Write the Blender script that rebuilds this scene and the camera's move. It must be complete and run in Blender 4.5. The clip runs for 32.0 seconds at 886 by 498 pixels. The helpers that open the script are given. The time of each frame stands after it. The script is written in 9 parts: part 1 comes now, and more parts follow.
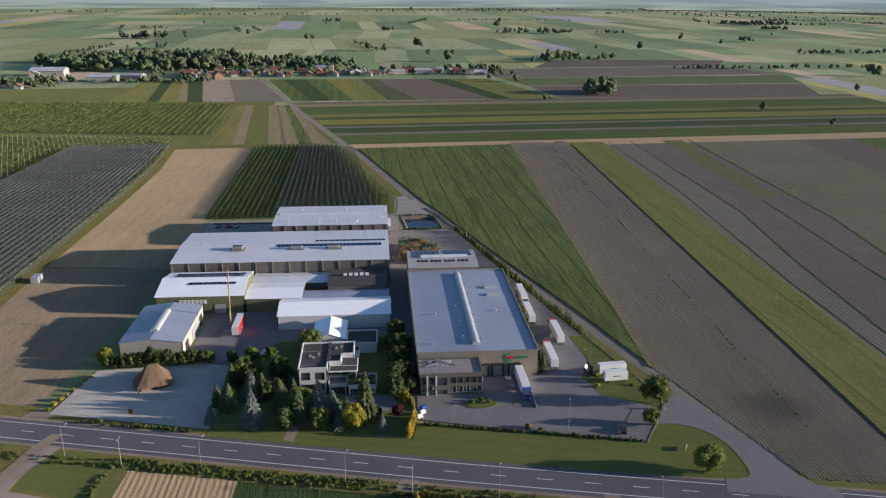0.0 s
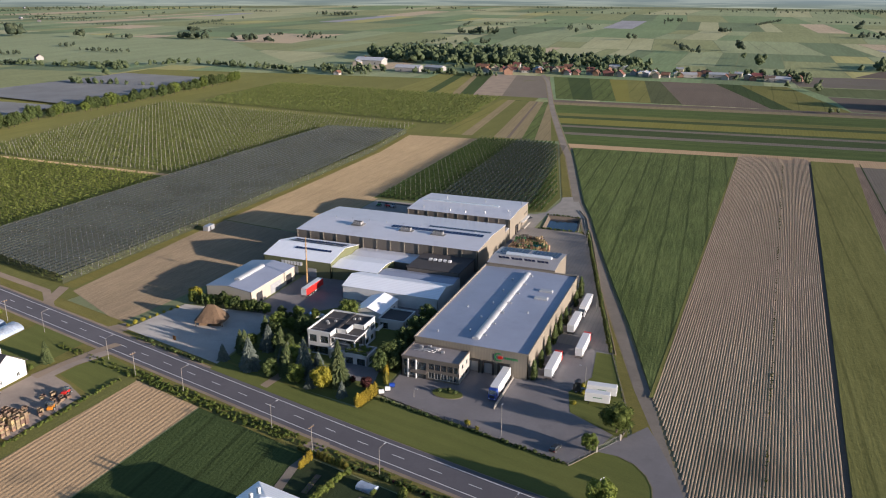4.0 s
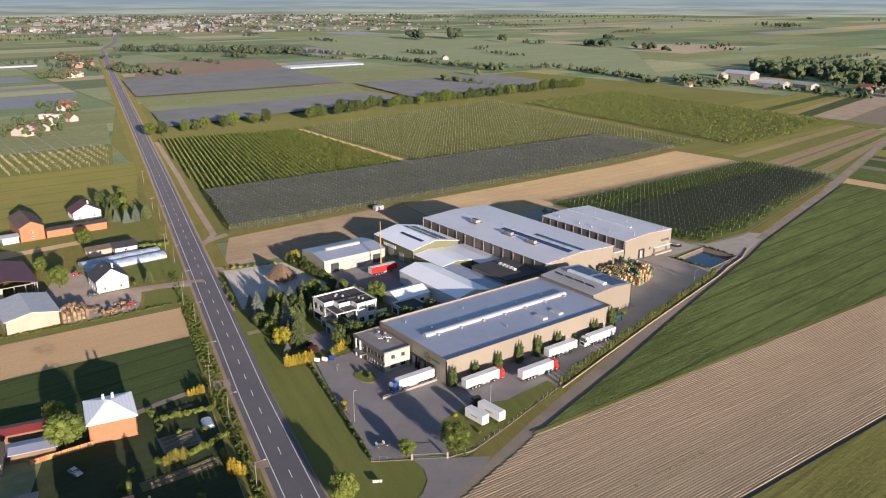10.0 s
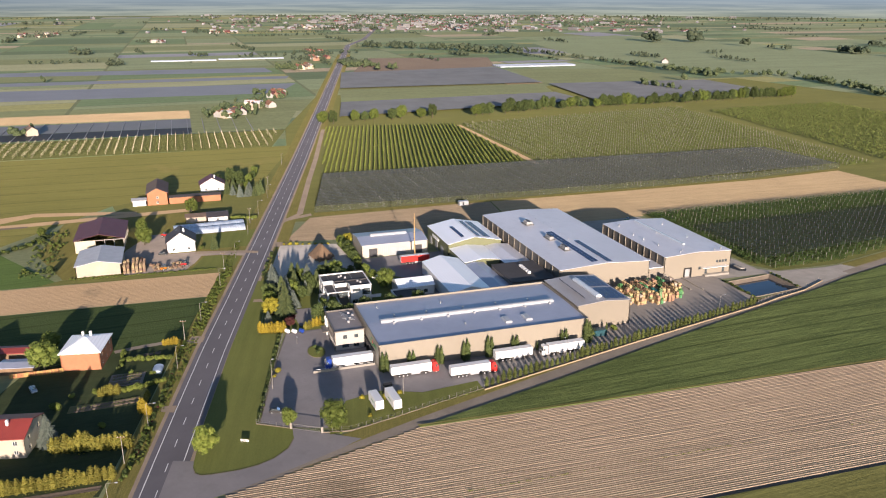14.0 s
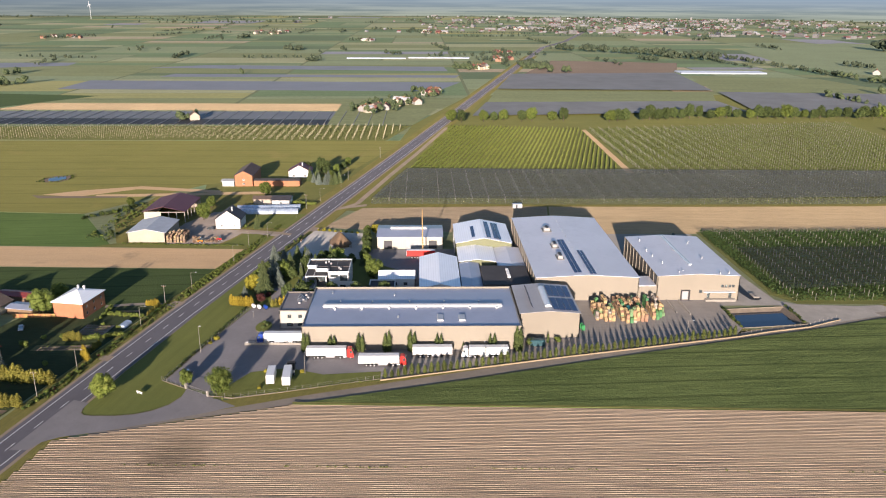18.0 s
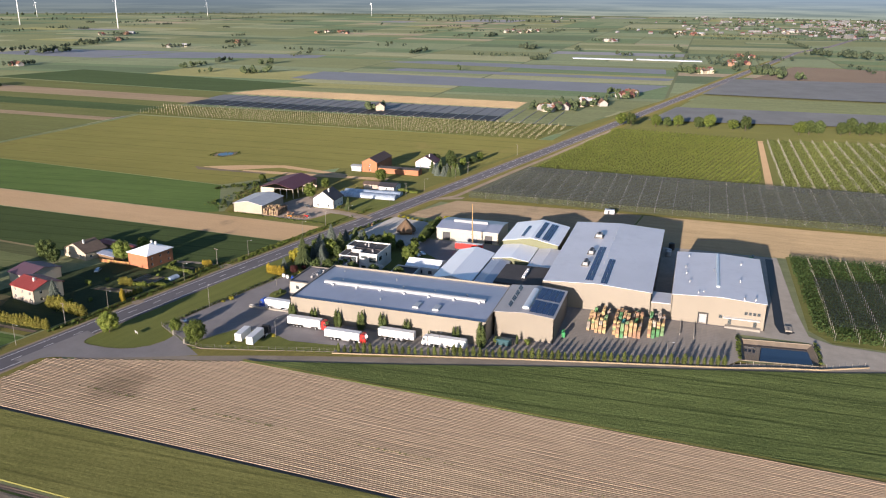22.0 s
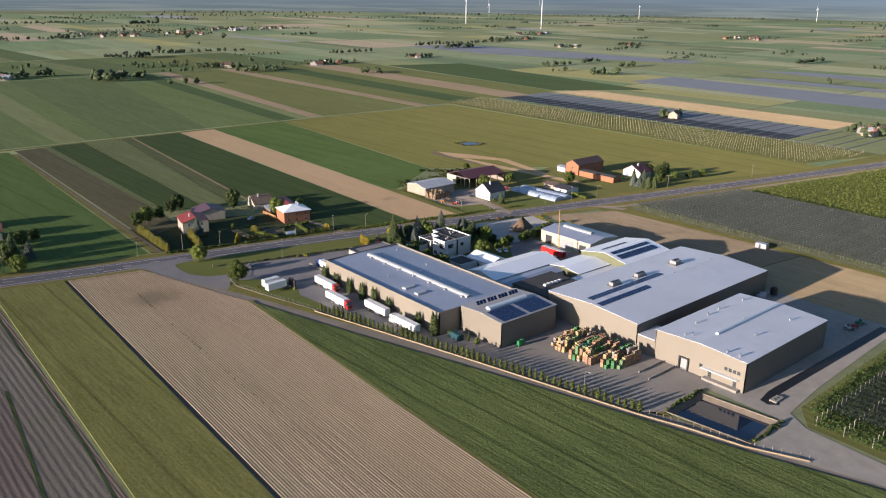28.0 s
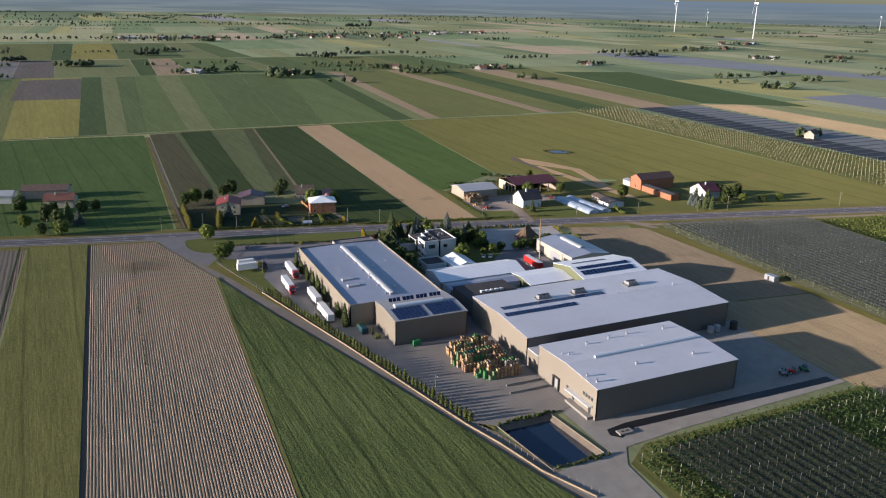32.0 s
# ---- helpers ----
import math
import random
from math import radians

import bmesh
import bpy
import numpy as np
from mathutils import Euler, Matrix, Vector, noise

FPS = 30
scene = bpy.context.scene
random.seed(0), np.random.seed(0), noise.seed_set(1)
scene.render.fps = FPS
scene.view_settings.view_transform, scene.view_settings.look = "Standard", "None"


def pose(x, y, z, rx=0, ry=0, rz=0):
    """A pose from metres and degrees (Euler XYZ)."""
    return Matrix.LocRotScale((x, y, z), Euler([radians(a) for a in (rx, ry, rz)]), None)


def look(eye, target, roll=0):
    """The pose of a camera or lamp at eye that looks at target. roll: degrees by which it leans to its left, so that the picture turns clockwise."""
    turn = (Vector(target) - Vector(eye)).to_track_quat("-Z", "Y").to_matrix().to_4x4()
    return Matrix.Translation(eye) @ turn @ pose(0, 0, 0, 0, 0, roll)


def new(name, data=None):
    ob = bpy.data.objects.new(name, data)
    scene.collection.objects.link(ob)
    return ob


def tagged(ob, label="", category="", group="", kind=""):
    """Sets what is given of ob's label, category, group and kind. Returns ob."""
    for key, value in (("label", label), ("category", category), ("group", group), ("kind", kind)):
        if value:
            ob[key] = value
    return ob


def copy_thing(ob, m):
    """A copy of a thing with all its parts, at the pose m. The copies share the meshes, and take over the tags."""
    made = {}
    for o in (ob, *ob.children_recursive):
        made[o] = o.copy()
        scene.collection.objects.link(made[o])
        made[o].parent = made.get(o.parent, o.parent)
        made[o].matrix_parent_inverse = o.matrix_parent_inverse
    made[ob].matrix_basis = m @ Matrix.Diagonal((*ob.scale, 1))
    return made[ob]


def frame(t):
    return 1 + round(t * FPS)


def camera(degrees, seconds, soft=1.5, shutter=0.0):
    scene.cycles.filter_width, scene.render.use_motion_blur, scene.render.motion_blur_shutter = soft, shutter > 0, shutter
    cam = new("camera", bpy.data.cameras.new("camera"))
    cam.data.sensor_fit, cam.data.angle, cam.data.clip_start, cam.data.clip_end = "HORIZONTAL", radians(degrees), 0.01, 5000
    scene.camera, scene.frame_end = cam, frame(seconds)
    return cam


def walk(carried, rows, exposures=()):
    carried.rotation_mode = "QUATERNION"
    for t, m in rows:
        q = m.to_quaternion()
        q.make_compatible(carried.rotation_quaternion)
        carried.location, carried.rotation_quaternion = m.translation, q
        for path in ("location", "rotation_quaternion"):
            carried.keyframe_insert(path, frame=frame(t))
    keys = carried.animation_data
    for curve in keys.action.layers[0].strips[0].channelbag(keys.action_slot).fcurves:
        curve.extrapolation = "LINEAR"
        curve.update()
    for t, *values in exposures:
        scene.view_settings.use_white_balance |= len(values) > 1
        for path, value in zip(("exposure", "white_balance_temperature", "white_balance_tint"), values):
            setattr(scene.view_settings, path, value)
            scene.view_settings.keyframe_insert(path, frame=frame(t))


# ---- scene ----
cam = camera(58.64, 32.0, 1.1)
PATH = [
    (0.0, -0.372, 2.638, 118.865, 71.622, -0.297, -4.599),
    (0.5, 12.024, 1.229, 118.912, 71.477, -0.334, -1.403),
    (1.0, 25.111, 0.178, 119.118, 71.329, -0.327, 2.651),
    (1.5, 38.345, -0.059, 119.318, 71.253, -0.291, 6.716),
    (2.0, 51.625, 0.278, 119.432, 71.236, -0.27, 10.421),
    (2.5, 64.896, 1.523, 119.457, 71.292, -0.254, 13.136),
    (4.5, 116.292, 12.055, 120.019, 71.466, -0.205, 23.825),
    (5.0, 128.47, 16.711, 119.948, 71.487, -0.163, 27.17),
    (5.5, 140.278, 21.892, 119.875, 71.513, -0.093, 30.954),
    (6.0, 151.81, 27.755, 119.717, 71.558, -0.044, 34.568),
    (6.5, 162.895, 34.232, 119.559, 71.618, -0.019, 37.553),
    (7.0, 173.529, 41.241, 119.482, 71.685, -0.024, 40.178),
    (7.5, 183.786, 48.694, 119.488, 71.794, -0.032, 41.922),
    (8.0, 193.666, 56.591, 119.575, 71.875, -0.019, 43.917),
    (8.5, 203.169, 64.931, 119.663, 71.908, -0.008, 46.172),
    (9.0, 212.364, 73.544, 119.75, 71.952, -0.007, 48.386),
    (9.5, 220.921, 82.655, 119.609, 71.981, -0.022, 50.715),
    (10.0, 229.162, 91.957, 119.387, 72.01, -0.028, 53.074),
    (10.5, 236.551, 100.916, 119.337, 72.008, -0.024, 55.253),
    (11.0, 244.481, 111.481, 119.109, 72.057, -0.031, 57.601),
    (11.5, 251.192, 120.945, 119.154, 72.067, -0.029, 59.593),
    (12.0, 258.268, 131.866, 119.188, 72.069, -0.067, 61.924),
    (12.5, 264.185, 141.724, 119.237, 72.061, -0.076, 64.236),
    (13.0, 270.226, 153.14, 119.192, 72.064, -0.087, 66.677),
    (13.5, 275.178, 163.323, 119.244, 72.056, -0.128, 69.128),
    (14.0, 280.35, 175.222, 119.12, 72.041, -0.122, 71.95),
    (14.5, 284.261, 185.818, 118.929, 72.06, -0.144, 74.071),
    (16.5, 297.531, 232.935, 119.275, 72.1, -0.301, 81.934),
    (17.0, 300.083, 245.996, 119.383, 72.096, -0.315, 84.02),
    (17.5, 301.853, 257.551, 119.504, 72.1, -0.319, 85.876),
    (18.0, 303.324, 270.532, 119.454, 72.118, -0.378, 88.492),
    (18.5, 304.349, 282.063, 119.416, 72.114, -0.345, 90.798),
    (19.0, 305.102, 295.351, 119.451, 72.08, -0.335, 93.374),
    (19.5, 305.128, 306.797, 119.419, 72.094, -0.374, 95.67),
    (20.0, 304.726, 320.094, 119.379, 72.098, -0.383, 97.986),
    (20.5, 303.775, 331.702, 119.353, 72.1, -0.381, 100.102),
    (21.0, 302.204, 344.846, 119.403, 72.103, -0.382, 102.429),
    (21.5, 300.507, 356.464, 119.474, 72.09, -0.424, 104.534),
    (22.0, 297.861, 369.645, 119.541, 71.991, -0.447, 107.979),
    (22.5, 295.186, 381.425, 119.617, 71.873, -0.385, 111.886),
    (23.0, 291.303, 394.623, 119.693, 71.821, -0.382, 115.631),
    (23.5, 287.371, 406.174, 119.86, 71.874, -0.443, 117.427),
    (24.0, 282.137, 418.986, 120.029, 71.945, -0.492, 118.902),
    (24.5, 277.098, 430.003, 120.289, 71.96, -0.552, 120.355),
    (26.5, 249.82, 475.878, 120.624, 71.954, -0.529, 130.099),
    (27.0, 240.887, 487.547, 120.64, 71.949, -0.573, 133.197),
    (27.5, 232.492, 497.687, 120.827, 71.932, -0.566, 136.186),
    (28.0, 222.617, 508.936, 120.934, 71.924, -0.642, 139.524),
    (28.5, 213.173, 518.335, 121.214, 71.895, -0.605, 142.563),
    (29.0, 202.146, 528.604, 121.334, 71.904, -0.649, 145.801),
    (29.5, 191.877, 536.995, 121.544, 71.893, -0.754, 147.929),
    (30.0, 180.617, 545.384, 121.759, 71.913, -0.847, 149.907),
    (30.5, 169.263, 553.122, 121.96, 71.994, -0.902, 151.243),
    (31.0, 157.61, 560.223, 122.084, 72.066, -0.926, 152.569),
    (31.5, 145.854, 567.084, 122.128, 72.096, -0.972, 154.065),
    (32.0, 133.813, 573.473, 122.176, 72.116, -1.009, 155.651),
]
walk(cam, [(t, pose(x, y, z, rx, ry, rz)) for t, x, y, z, rx, ry, rz in PATH], [(0.0, 0.87, 6080, 15), (2.5, 0.89, 6170, 15), (6.0, 0.95, 6380, 17), (9.0, 1.0, 6520, 17), (13.0, 1.06, 6600, 18), (19.0, 1.07, 6450, 17), (24.0, 1.03, 6370, 16), (28.0, 0.95, 6290, 16), (32.0, 0.88, 6120, 16)])

# ---- light ----
SUN_EL, SUN_AZ = 9.9, 98.0
world = bpy.data.worlds.new("sky")
scene.world = world
world.use_nodes = True
wn = world.node_tree
wn.nodes.clear()
sky = wn.nodes.new("ShaderNodeTexSky")
sky.sky_type = "NISHITA"
sky.sun_disc = False
sky.sun_elevation, sky.sun_rotation = radians(SUN_EL), radians(SUN_AZ)
sky.air_density, sky.dust_density, sky.ozone_density = 1.0, 1.0, 3.0
wb = wn.nodes.new("ShaderNodeBackground")
wb.inputs["Strength"].default_value = 0.09
wo = wn.nodes.new("ShaderNodeOutputWorld")
wn.links.new(sky.outputs[0], wb.inputs[0])
wn.links.new(wb.outputs[0], wo.inputs[0])
sun_data = bpy.data.lights.new("sun", "SUN")
sun_data.energy, sun_data.angle, sun_data.color = 5.0, radians(0.6), (1.0, 0.865, 0.72)
sun = new("sun", sun_data)
_az, _el = radians(SUN_AZ), radians(SUN_EL)
SUN_DIR = Vector((math.sin(_az) * math.cos(_el), math.cos(_az) * math.cos(_el), math.sin(_el)))
sun.matrix_world = look(SUN_DIR * 400, (0, 0, 0))


# ---- materials ----
MATS = {}


def nodes_of(name):
    m = bpy.data.materials.new(name)
    m.use_nodes = True
    nt = m.node_tree
    nt.nodes.clear()
    out = nt.nodes.new("ShaderNodeOutputMaterial")
    p = nt.nodes.new("ShaderNodeBsdfPrincipled")
    nt.links.new(p.outputs[0], out.inputs[0])
    MATS[name] = m
    return m, nt, p, out


def noise_node(nt, vec, scale, detail=4, rough=0.6):
    n = nt.nodes.new("ShaderNodeTexNoise")
    n.inputs["Scale"].default_value = scale
    n.inputs["Detail"].default_value = detail
    n.inputs["Roughness"].default_value = rough
    nt.links.new(vec, n.inputs["Vector"])
    return n.outputs["Fac"]


def math_node(nt, op, a, b=None, c=None, clamp=False):
    n = nt.nodes.new("ShaderNodeMath")
    n.operation, n.use_clamp = op, clamp
    for i, v in enumerate((a, b, c)):
        if v is None:
            continue
        if isinstance(v, (int, float)):
            n.inputs[i].default_value = v
        else:
            nt.links.new(v, n.inputs[i])
    return n.outputs[0]


def mix_col(nt, fac, a, b, blend="MIX"):
    n = nt.nodes.new("ShaderNodeMix")
    n.data_type, n.blend_type = "RGBA", blend
    for key, v in ((0, fac), (6, a), (7, b)):
        if isinstance(v, (int, float)):
            n.inputs[key].default_value = v
        elif isinstance(v, tuple):
            n.inputs[key].default_value = (*v[:3], 1)
        else:
            nt.links.new(v, n.inputs[key])
    return n.outputs[2]


def span(nt, v, lo, hi):
    n = nt.nodes.new("ShaderNodeMapRange")
    n.inputs["From Min"].default_value, n.inputs["From Max"].default_value = lo, hi
    nt.links.new(v, n.inputs["Value"])
    return n.outputs[0]


def scaled(c, k):
    return tuple(min(1.0, v * k) for v in c)


def paint(name, col, rough=0.6, metal=0.0, var=0.25, big=0.15, small=2.5, bump=0.02, col2=None, seams=0.0, seam_dir=0.0, per_object=0.0, spec=0.5, stain=0.0, matt=0.0):
    """A surface with variation at two scales, fine relief and optional seams at a spacing in metres."""
    m, nt, p, out = nodes_of(name)
    tc = nt.nodes.new("ShaderNodeTexCoord").outputs["Object"]
    a, b = noise_node(nt, tc, big), noise_node(nt, tc, small)
    c = mix_col(nt, span(nt, a, 0.3, 0.7), scaled(col, 1 - var), col2 or scaled(col, 1 + var * 0.6))
    c = mix_col(nt, math_node(nt, "MULTIPLY", span(nt, b, 0.35, 0.7), 0.5), c, scaled(col, 1 - var * 0.7))
    if stain:
        s = noise_node(nt, tc, big * 3.7, 6, 0.7)
        c = mix_col(nt, math_node(nt, "MULTIPLY", span(nt, s, 0.52, 0.75), stain), c, scaled(col, 0.45))
    if per_object:
        oi = nt.nodes.new("ShaderNodeObjectInfo").outputs["Random"]
        hv = nt.nodes.new("ShaderNodeHueSaturation")
        nt.links.new(c, hv.inputs["Color"])
        nt.links.new(math_node(nt, "MULTIPLY_ADD", oi, per_object, 1 - per_object / 2), hv.inputs["Value"])
        nt.links.new(math_node(nt, "MULTIPLY_ADD", oi, 0.06, 0.47), hv.inputs["Hue"])
        c = hv.outputs[0]
    nt.links.new(c, p.inputs["Base Color"])
    p.inputs["Roughness"].default_value, p.inputs["Metallic"].default_value = rough, metal
    p.inputs["Specular IOR Level"].default_value = spec
    p.inputs["Diffuse Roughness"].default_value = matt
    bp = nt.nodes.new("ShaderNodeBump")
    bp.inputs["Strength"].default_value, bp.inputs["Distance"].default_value = 0.6, bump
    h = b
    if seams:
        mp = nt.nodes.new("ShaderNodeMapping")
        mp.inputs["Rotation"].default_value = (0, 0, radians(seam_dir))
        nt.links.new(tc, mp.inputs["Vector"])
        w = nt.nodes.new("ShaderNodeTexWave")
        w.inputs["Scale"].default_value = 0.31416 / seams
        nt.links.new(mp.outputs[0], w.inputs["Vector"])
        line = span(nt, w.outputs["Fac"], 0.75, 0.98)
        h = math_node(nt, "ADD", math_node(nt, "MULTIPLY", b, 0.4), line)
        c2 = mix_col(nt, math_node(nt, "MULTIPLY", line, 0.28), c, scaled(col, 0.6))
        nt.links.new(c2, p.inputs["Base Color"])
    nt.links.new(h, bp.inputs["Height"])
    nt.links.new(bp.outputs[0], p.inputs["Normal"])
    return m


def dull(c, k=0.08):
    """A colour moved a little towards grey and red."""
    l = 0.25 * c[0] + 0.65 * c[1] + 0.1 * c[2]
    return (c[0] * (1 - k) + l * k * 1.25, c[1] * (1 - k) + l * k, c[2] * (1 - k) + l * k * 0.95)


def crop(name, col, col2, row=0.0, angle=0.0, tram=0.0, contrast=0.4, big=0.012, mid=0.12, fine=1.2, bump=0.15, patch=None, patch_at=0.6, stain=None, tram_w=0.985, tram_k=0.5, matt=0.3):
    """A field: patches, streaks along the rows, rows at a spacing, wheel tracks at a wider spacing."""
    col, col2, contrast = scaled(dull(col), 0.88), scaled(dull(col2), 0.88), contrast * 0.95
    m, nt, p, out = nodes_of(name)
    tc = nt.nodes.new("ShaderNodeTexCoord").outputs["Object"]
    mp = nt.nodes.new("ShaderNodeMapping")
    mp.inputs["Rotation"].default_value = (0, 0, radians(angle))
    nt.links.new(tc, mp.inputs["Vector"])
    along = nt.nodes.new("ShaderNodeMapping")
    along.inputs["Scale"].default_value = (1, 0.06, 1)
    nt.links.new(mp.outputs[0], along.inputs["Vector"])
    big_n, streak, fine_n = noise_node(nt, tc, big, 5), noise_node(nt, along.outputs[0], mid, 4), noise_node(nt, tc, fine, 3)
    c = mix_col(nt, span(nt, big_n, 0.3, 0.7), col, col2)
    c = mix_col(nt, math_node(nt, "MULTIPLY", span(nt, streak, 0.35, 0.7), contrast), c, scaled(col, 0.62))
    thin = noise_node(nt, along.outputs[0], mid * 7, 3, 0.7)
    c = mix_col(nt, math_node(nt, "MULTIPLY", span(nt, thin, 0.5, 0.72), contrast * 0.9), c, scaled(col2, 1.35))
    c = mix_col(nt, math_node(nt, "MULTIPLY", span(nt, thin, 0.5, 0.3), contrast * 0.7), c, scaled(col, 0.6))
    c = mix_col(nt, math_node(nt, "MULTIPLY", span(nt, fine_n, 0.4, 0.75), 0.45), c, scaled(col2, 1.25))
    if patch:
        pn = noise_node(nt, tc, big * 2.3, 6, 0.65)
        c = mix_col(nt, span(nt, pn, patch_at, patch_at + 0.12), c, patch)
    if stain:
        dist = nt.nodes.new("ShaderNodeVectorMath")
        dist.operation = "DISTANCE"
        nt.links.new(tc, dist.inputs[0])
        dist.inputs[1].default_value = (*stain[:2], 0)
        near = math_node(nt, "ADD", math_node(nt, "DIVIDE", dist.outputs["Value"], stain[2]), math_node(nt, "MULTIPLY", noise_node(nt, tc, 0.09, 6, 0.7), 1.1))
        c = mix_col(nt, math_node(nt, "MULTIPLY", span(nt, near, 1.35, 0.75), 0.6), c, scaled(col, 0.42))
    h = math_node(nt, "ADD", fine_n, math_node(nt, "MULTIPLY", thin, 0.9))
    for gap, width, amount in ((row, 0.0, contrast * 0.55), (tram, tram_w, tram_k)):
        if not gap:
            continue
        w = nt.nodes.new("ShaderNodeTexWave")
        w.inputs["Scale"].default_value, w.inputs["Distortion"].default_value = 0.31416 / gap, 1.2
        w.inputs["Detail Scale"].default_value = 0.3
        nt.links.new(mp.outputs[0], w.inputs["Vector"])
        line = span(nt, w.outputs["Fac"], width, 1.0) if width else w.outputs["Fac"]
        c = mix_col(nt, math_node(nt, "MULTIPLY", line, amount), c, scaled(col, 0.5))
        if not width:
            h = math_node(nt, "ADD", h, math_node(nt, "MULTIPLY", line, -0.45))
    nt.links.new(c, p.inputs["Base Color"])
    p.inputs["Roughness"].default_value = 0.95
    p.inputs["Specular IOR Level"].default_value = 0.08
    p.inputs["Diffuse Roughness"].default_value = matt
    bp = nt.nodes.new("ShaderNodeBump")
    bp.inputs["Strength"].default_value, bp.inputs["Distance"].default_value = 0.7, bump
    nt.links.new(h, bp.inputs["Height"])
    nt.links.new(bp.outputs[0], p.inputs["Normal"])
    return m


def leaf(name, col, col2, island=0.5, per_object=0.25):
    """Foliage: tint by leaf clump and by plant, some light through the blades."""
    m, nt, p, out = nodes_of(name)
    ri = nt.nodes.new("ShaderNodeNewGeometry").outputs["Random Per Island"]
    oi = nt.nodes.new("ShaderNodeObjectInfo").outputs["Random"]
    c = mix_col(nt, ri, scaled(col, 0.9), scaled(col2, 0.9))
    hv = nt.nodes.new("ShaderNodeHueSaturation")
    nt.links.new(c, hv.inputs["Color"])
    nt.links.new(math_node(nt, "MULTIPLY_ADD", oi, per_object * 2, 1 - per_object), hv.inputs["Value"])
    nt.links.new(hv.outputs[0], p.inputs["Base Color"])
    p.inputs["Roughness"].default_value = 0.7
    p.inputs["Specular IOR Level"].default_value = 0.2
    tr = nt.nodes.new("ShaderNodeBsdfTranslucent")
    nt.links.new(hv.outputs[0], tr.inputs[0])
    mx = nt.nodes.new("ShaderNodeMixShader")
    mx.inputs[0].default_value = 0.22
    nt.links.new(p.outputs[0], mx.inputs[1])
    nt.links.new(tr.outputs[0], mx.inputs[2])
    nt.links.new(mx.outputs[0], out.inputs[0])
    return m


# ground and crops
meadow = crop("meadow", (0.13, 0.14, 0.038), (0.17, 0.172, 0.048), contrast=0.35, angle=4)
# far ground: green lightened so that distance haze sits in the colour
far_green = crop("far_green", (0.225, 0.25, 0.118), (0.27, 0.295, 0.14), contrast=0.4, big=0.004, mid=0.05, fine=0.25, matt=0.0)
lawn = crop("lawn", (0.115, 0.14, 0.034), (0.155, 0.172, 0.042), row=4.5, angle=-78, contrast=0.2, big=0.03, mid=0.3, fine=3, bump=0.03)
verge = crop("verge", (0.15, 0.145, 0.036), (0.215, 0.19, 0.05), contrast=0.4, big=0.05, mid=0.5, fine=2.5, angle=-78, patch=(0.20, 0.17, 0.075), patch_at=0.64)
cereal = crop("cereal", (0.088, 0.127, 0.034), (0.138, 0.175, 0.05), angle=-2.4, tram=10.5, contrast=0.8, bump=0.32, tram_w=0.955, tram_k=0.7)
cereal_light = crop("cereal_light", (0.16, 0.165, 0.04), (0.22, 0.215, 0.06), angle=-2, tram=18, contrast=0.45, fine=0.8, patch=(0.13, 0.14, 0.035), patch_at=0.62)
# garden grass kept dark: shade of trees and houses is in the colour
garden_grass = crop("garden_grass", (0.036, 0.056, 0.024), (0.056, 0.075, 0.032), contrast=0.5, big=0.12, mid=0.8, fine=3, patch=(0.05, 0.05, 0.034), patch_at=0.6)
cereal_dark = crop("cereal_dark", (0.048, 0.078, 0.024), (0.066, 0.098, 0.03), angle=-4, tram=12, contrast=0.5, bump=0.25, tram_w=0.96, tram_k=0.5)
lush_crop = crop("lush_crop", (0.078, 0.138, 0.032), (0.105, 0.168, 0.042), angle=-6, tram=15, contrast=0.5)
olive_crop = crop("olive_crop", (0.172, 0.171, 0.043), (0.218, 0.21, 0.053), angle=0, tram=24, contrast=0.4, patch=(0.205, 0.18, 0.06), patch_at=0.58)
yellow_crop = crop("yellow_crop", (0.20, 0.19, 0.035), (0.24, 0.23, 0.05), row=3.0, contrast=0.25)
bare = crop("bare", (0.475, 0.325, 0.172), (0.55, 0.382, 0.212), row=1.6, angle=0, contrast=0.2, patch=(0.25, 0.19, 0.12))
bare_dark = crop("bare_dark", (0.16, 0.125, 0.095), (0.20, 0.16, 0.12), row=1.8, contrast=0.25, patch=(0.13, 0.14, 0.05), patch_at=0.68)
bare_grey = crop("bare_grey", (0.175, 0.15, 0.118), (0.215, 0.187, 0.145), row=2.0, contrast=0.15, patch=(0.15, 0.145, 0.07), patch_at=0.58)
bare_plum = crop("bare_plum", (0.165, 0.13, 0.108), (0.21, 0.168, 0.138), row=1.8, contrast=0.3, patch=(0.2, 0.165, 0.13), patch_at=0.6)
bare_olive = crop("bare_olive", (0.165, 0.155, 0.095), (0.205, 0.19, 0.12), row=2.2, contrast=0.2, patch=(0.17, 0.17, 0.08), patch_at=0.55)
weedy_soil = crop("weedy_soil", (0.145, 0.145, 0.06), (0.18, 0.17, 0.075), contrast=0.4, big=0.05, patch=(0.165, 0.13, 0.108), patch_at=0.58)
ridge_dark = crop("ridge_dark", (0.23, 0.17, 0.125), (0.28, 0.21, 0.155), row=0.95, contrast=0.7, fine=2.0, bump=0.12)
furrow_soil = crop("furrow_soil", (0.25, 0.187, 0.132), (0.295, 0.22, 0.158), contrast=0.3, fine=2.5)
ridge_soil = crop("ridge_soil", (0.355, 0.268, 0.178), (0.43, 0.33, 0.226), contrast=0.3, big=0.02, fine=2.5, bump=0.08, patch=(0.22, 0.16, 0.115), patch_at=0.66, stain=(116, 203, 16))
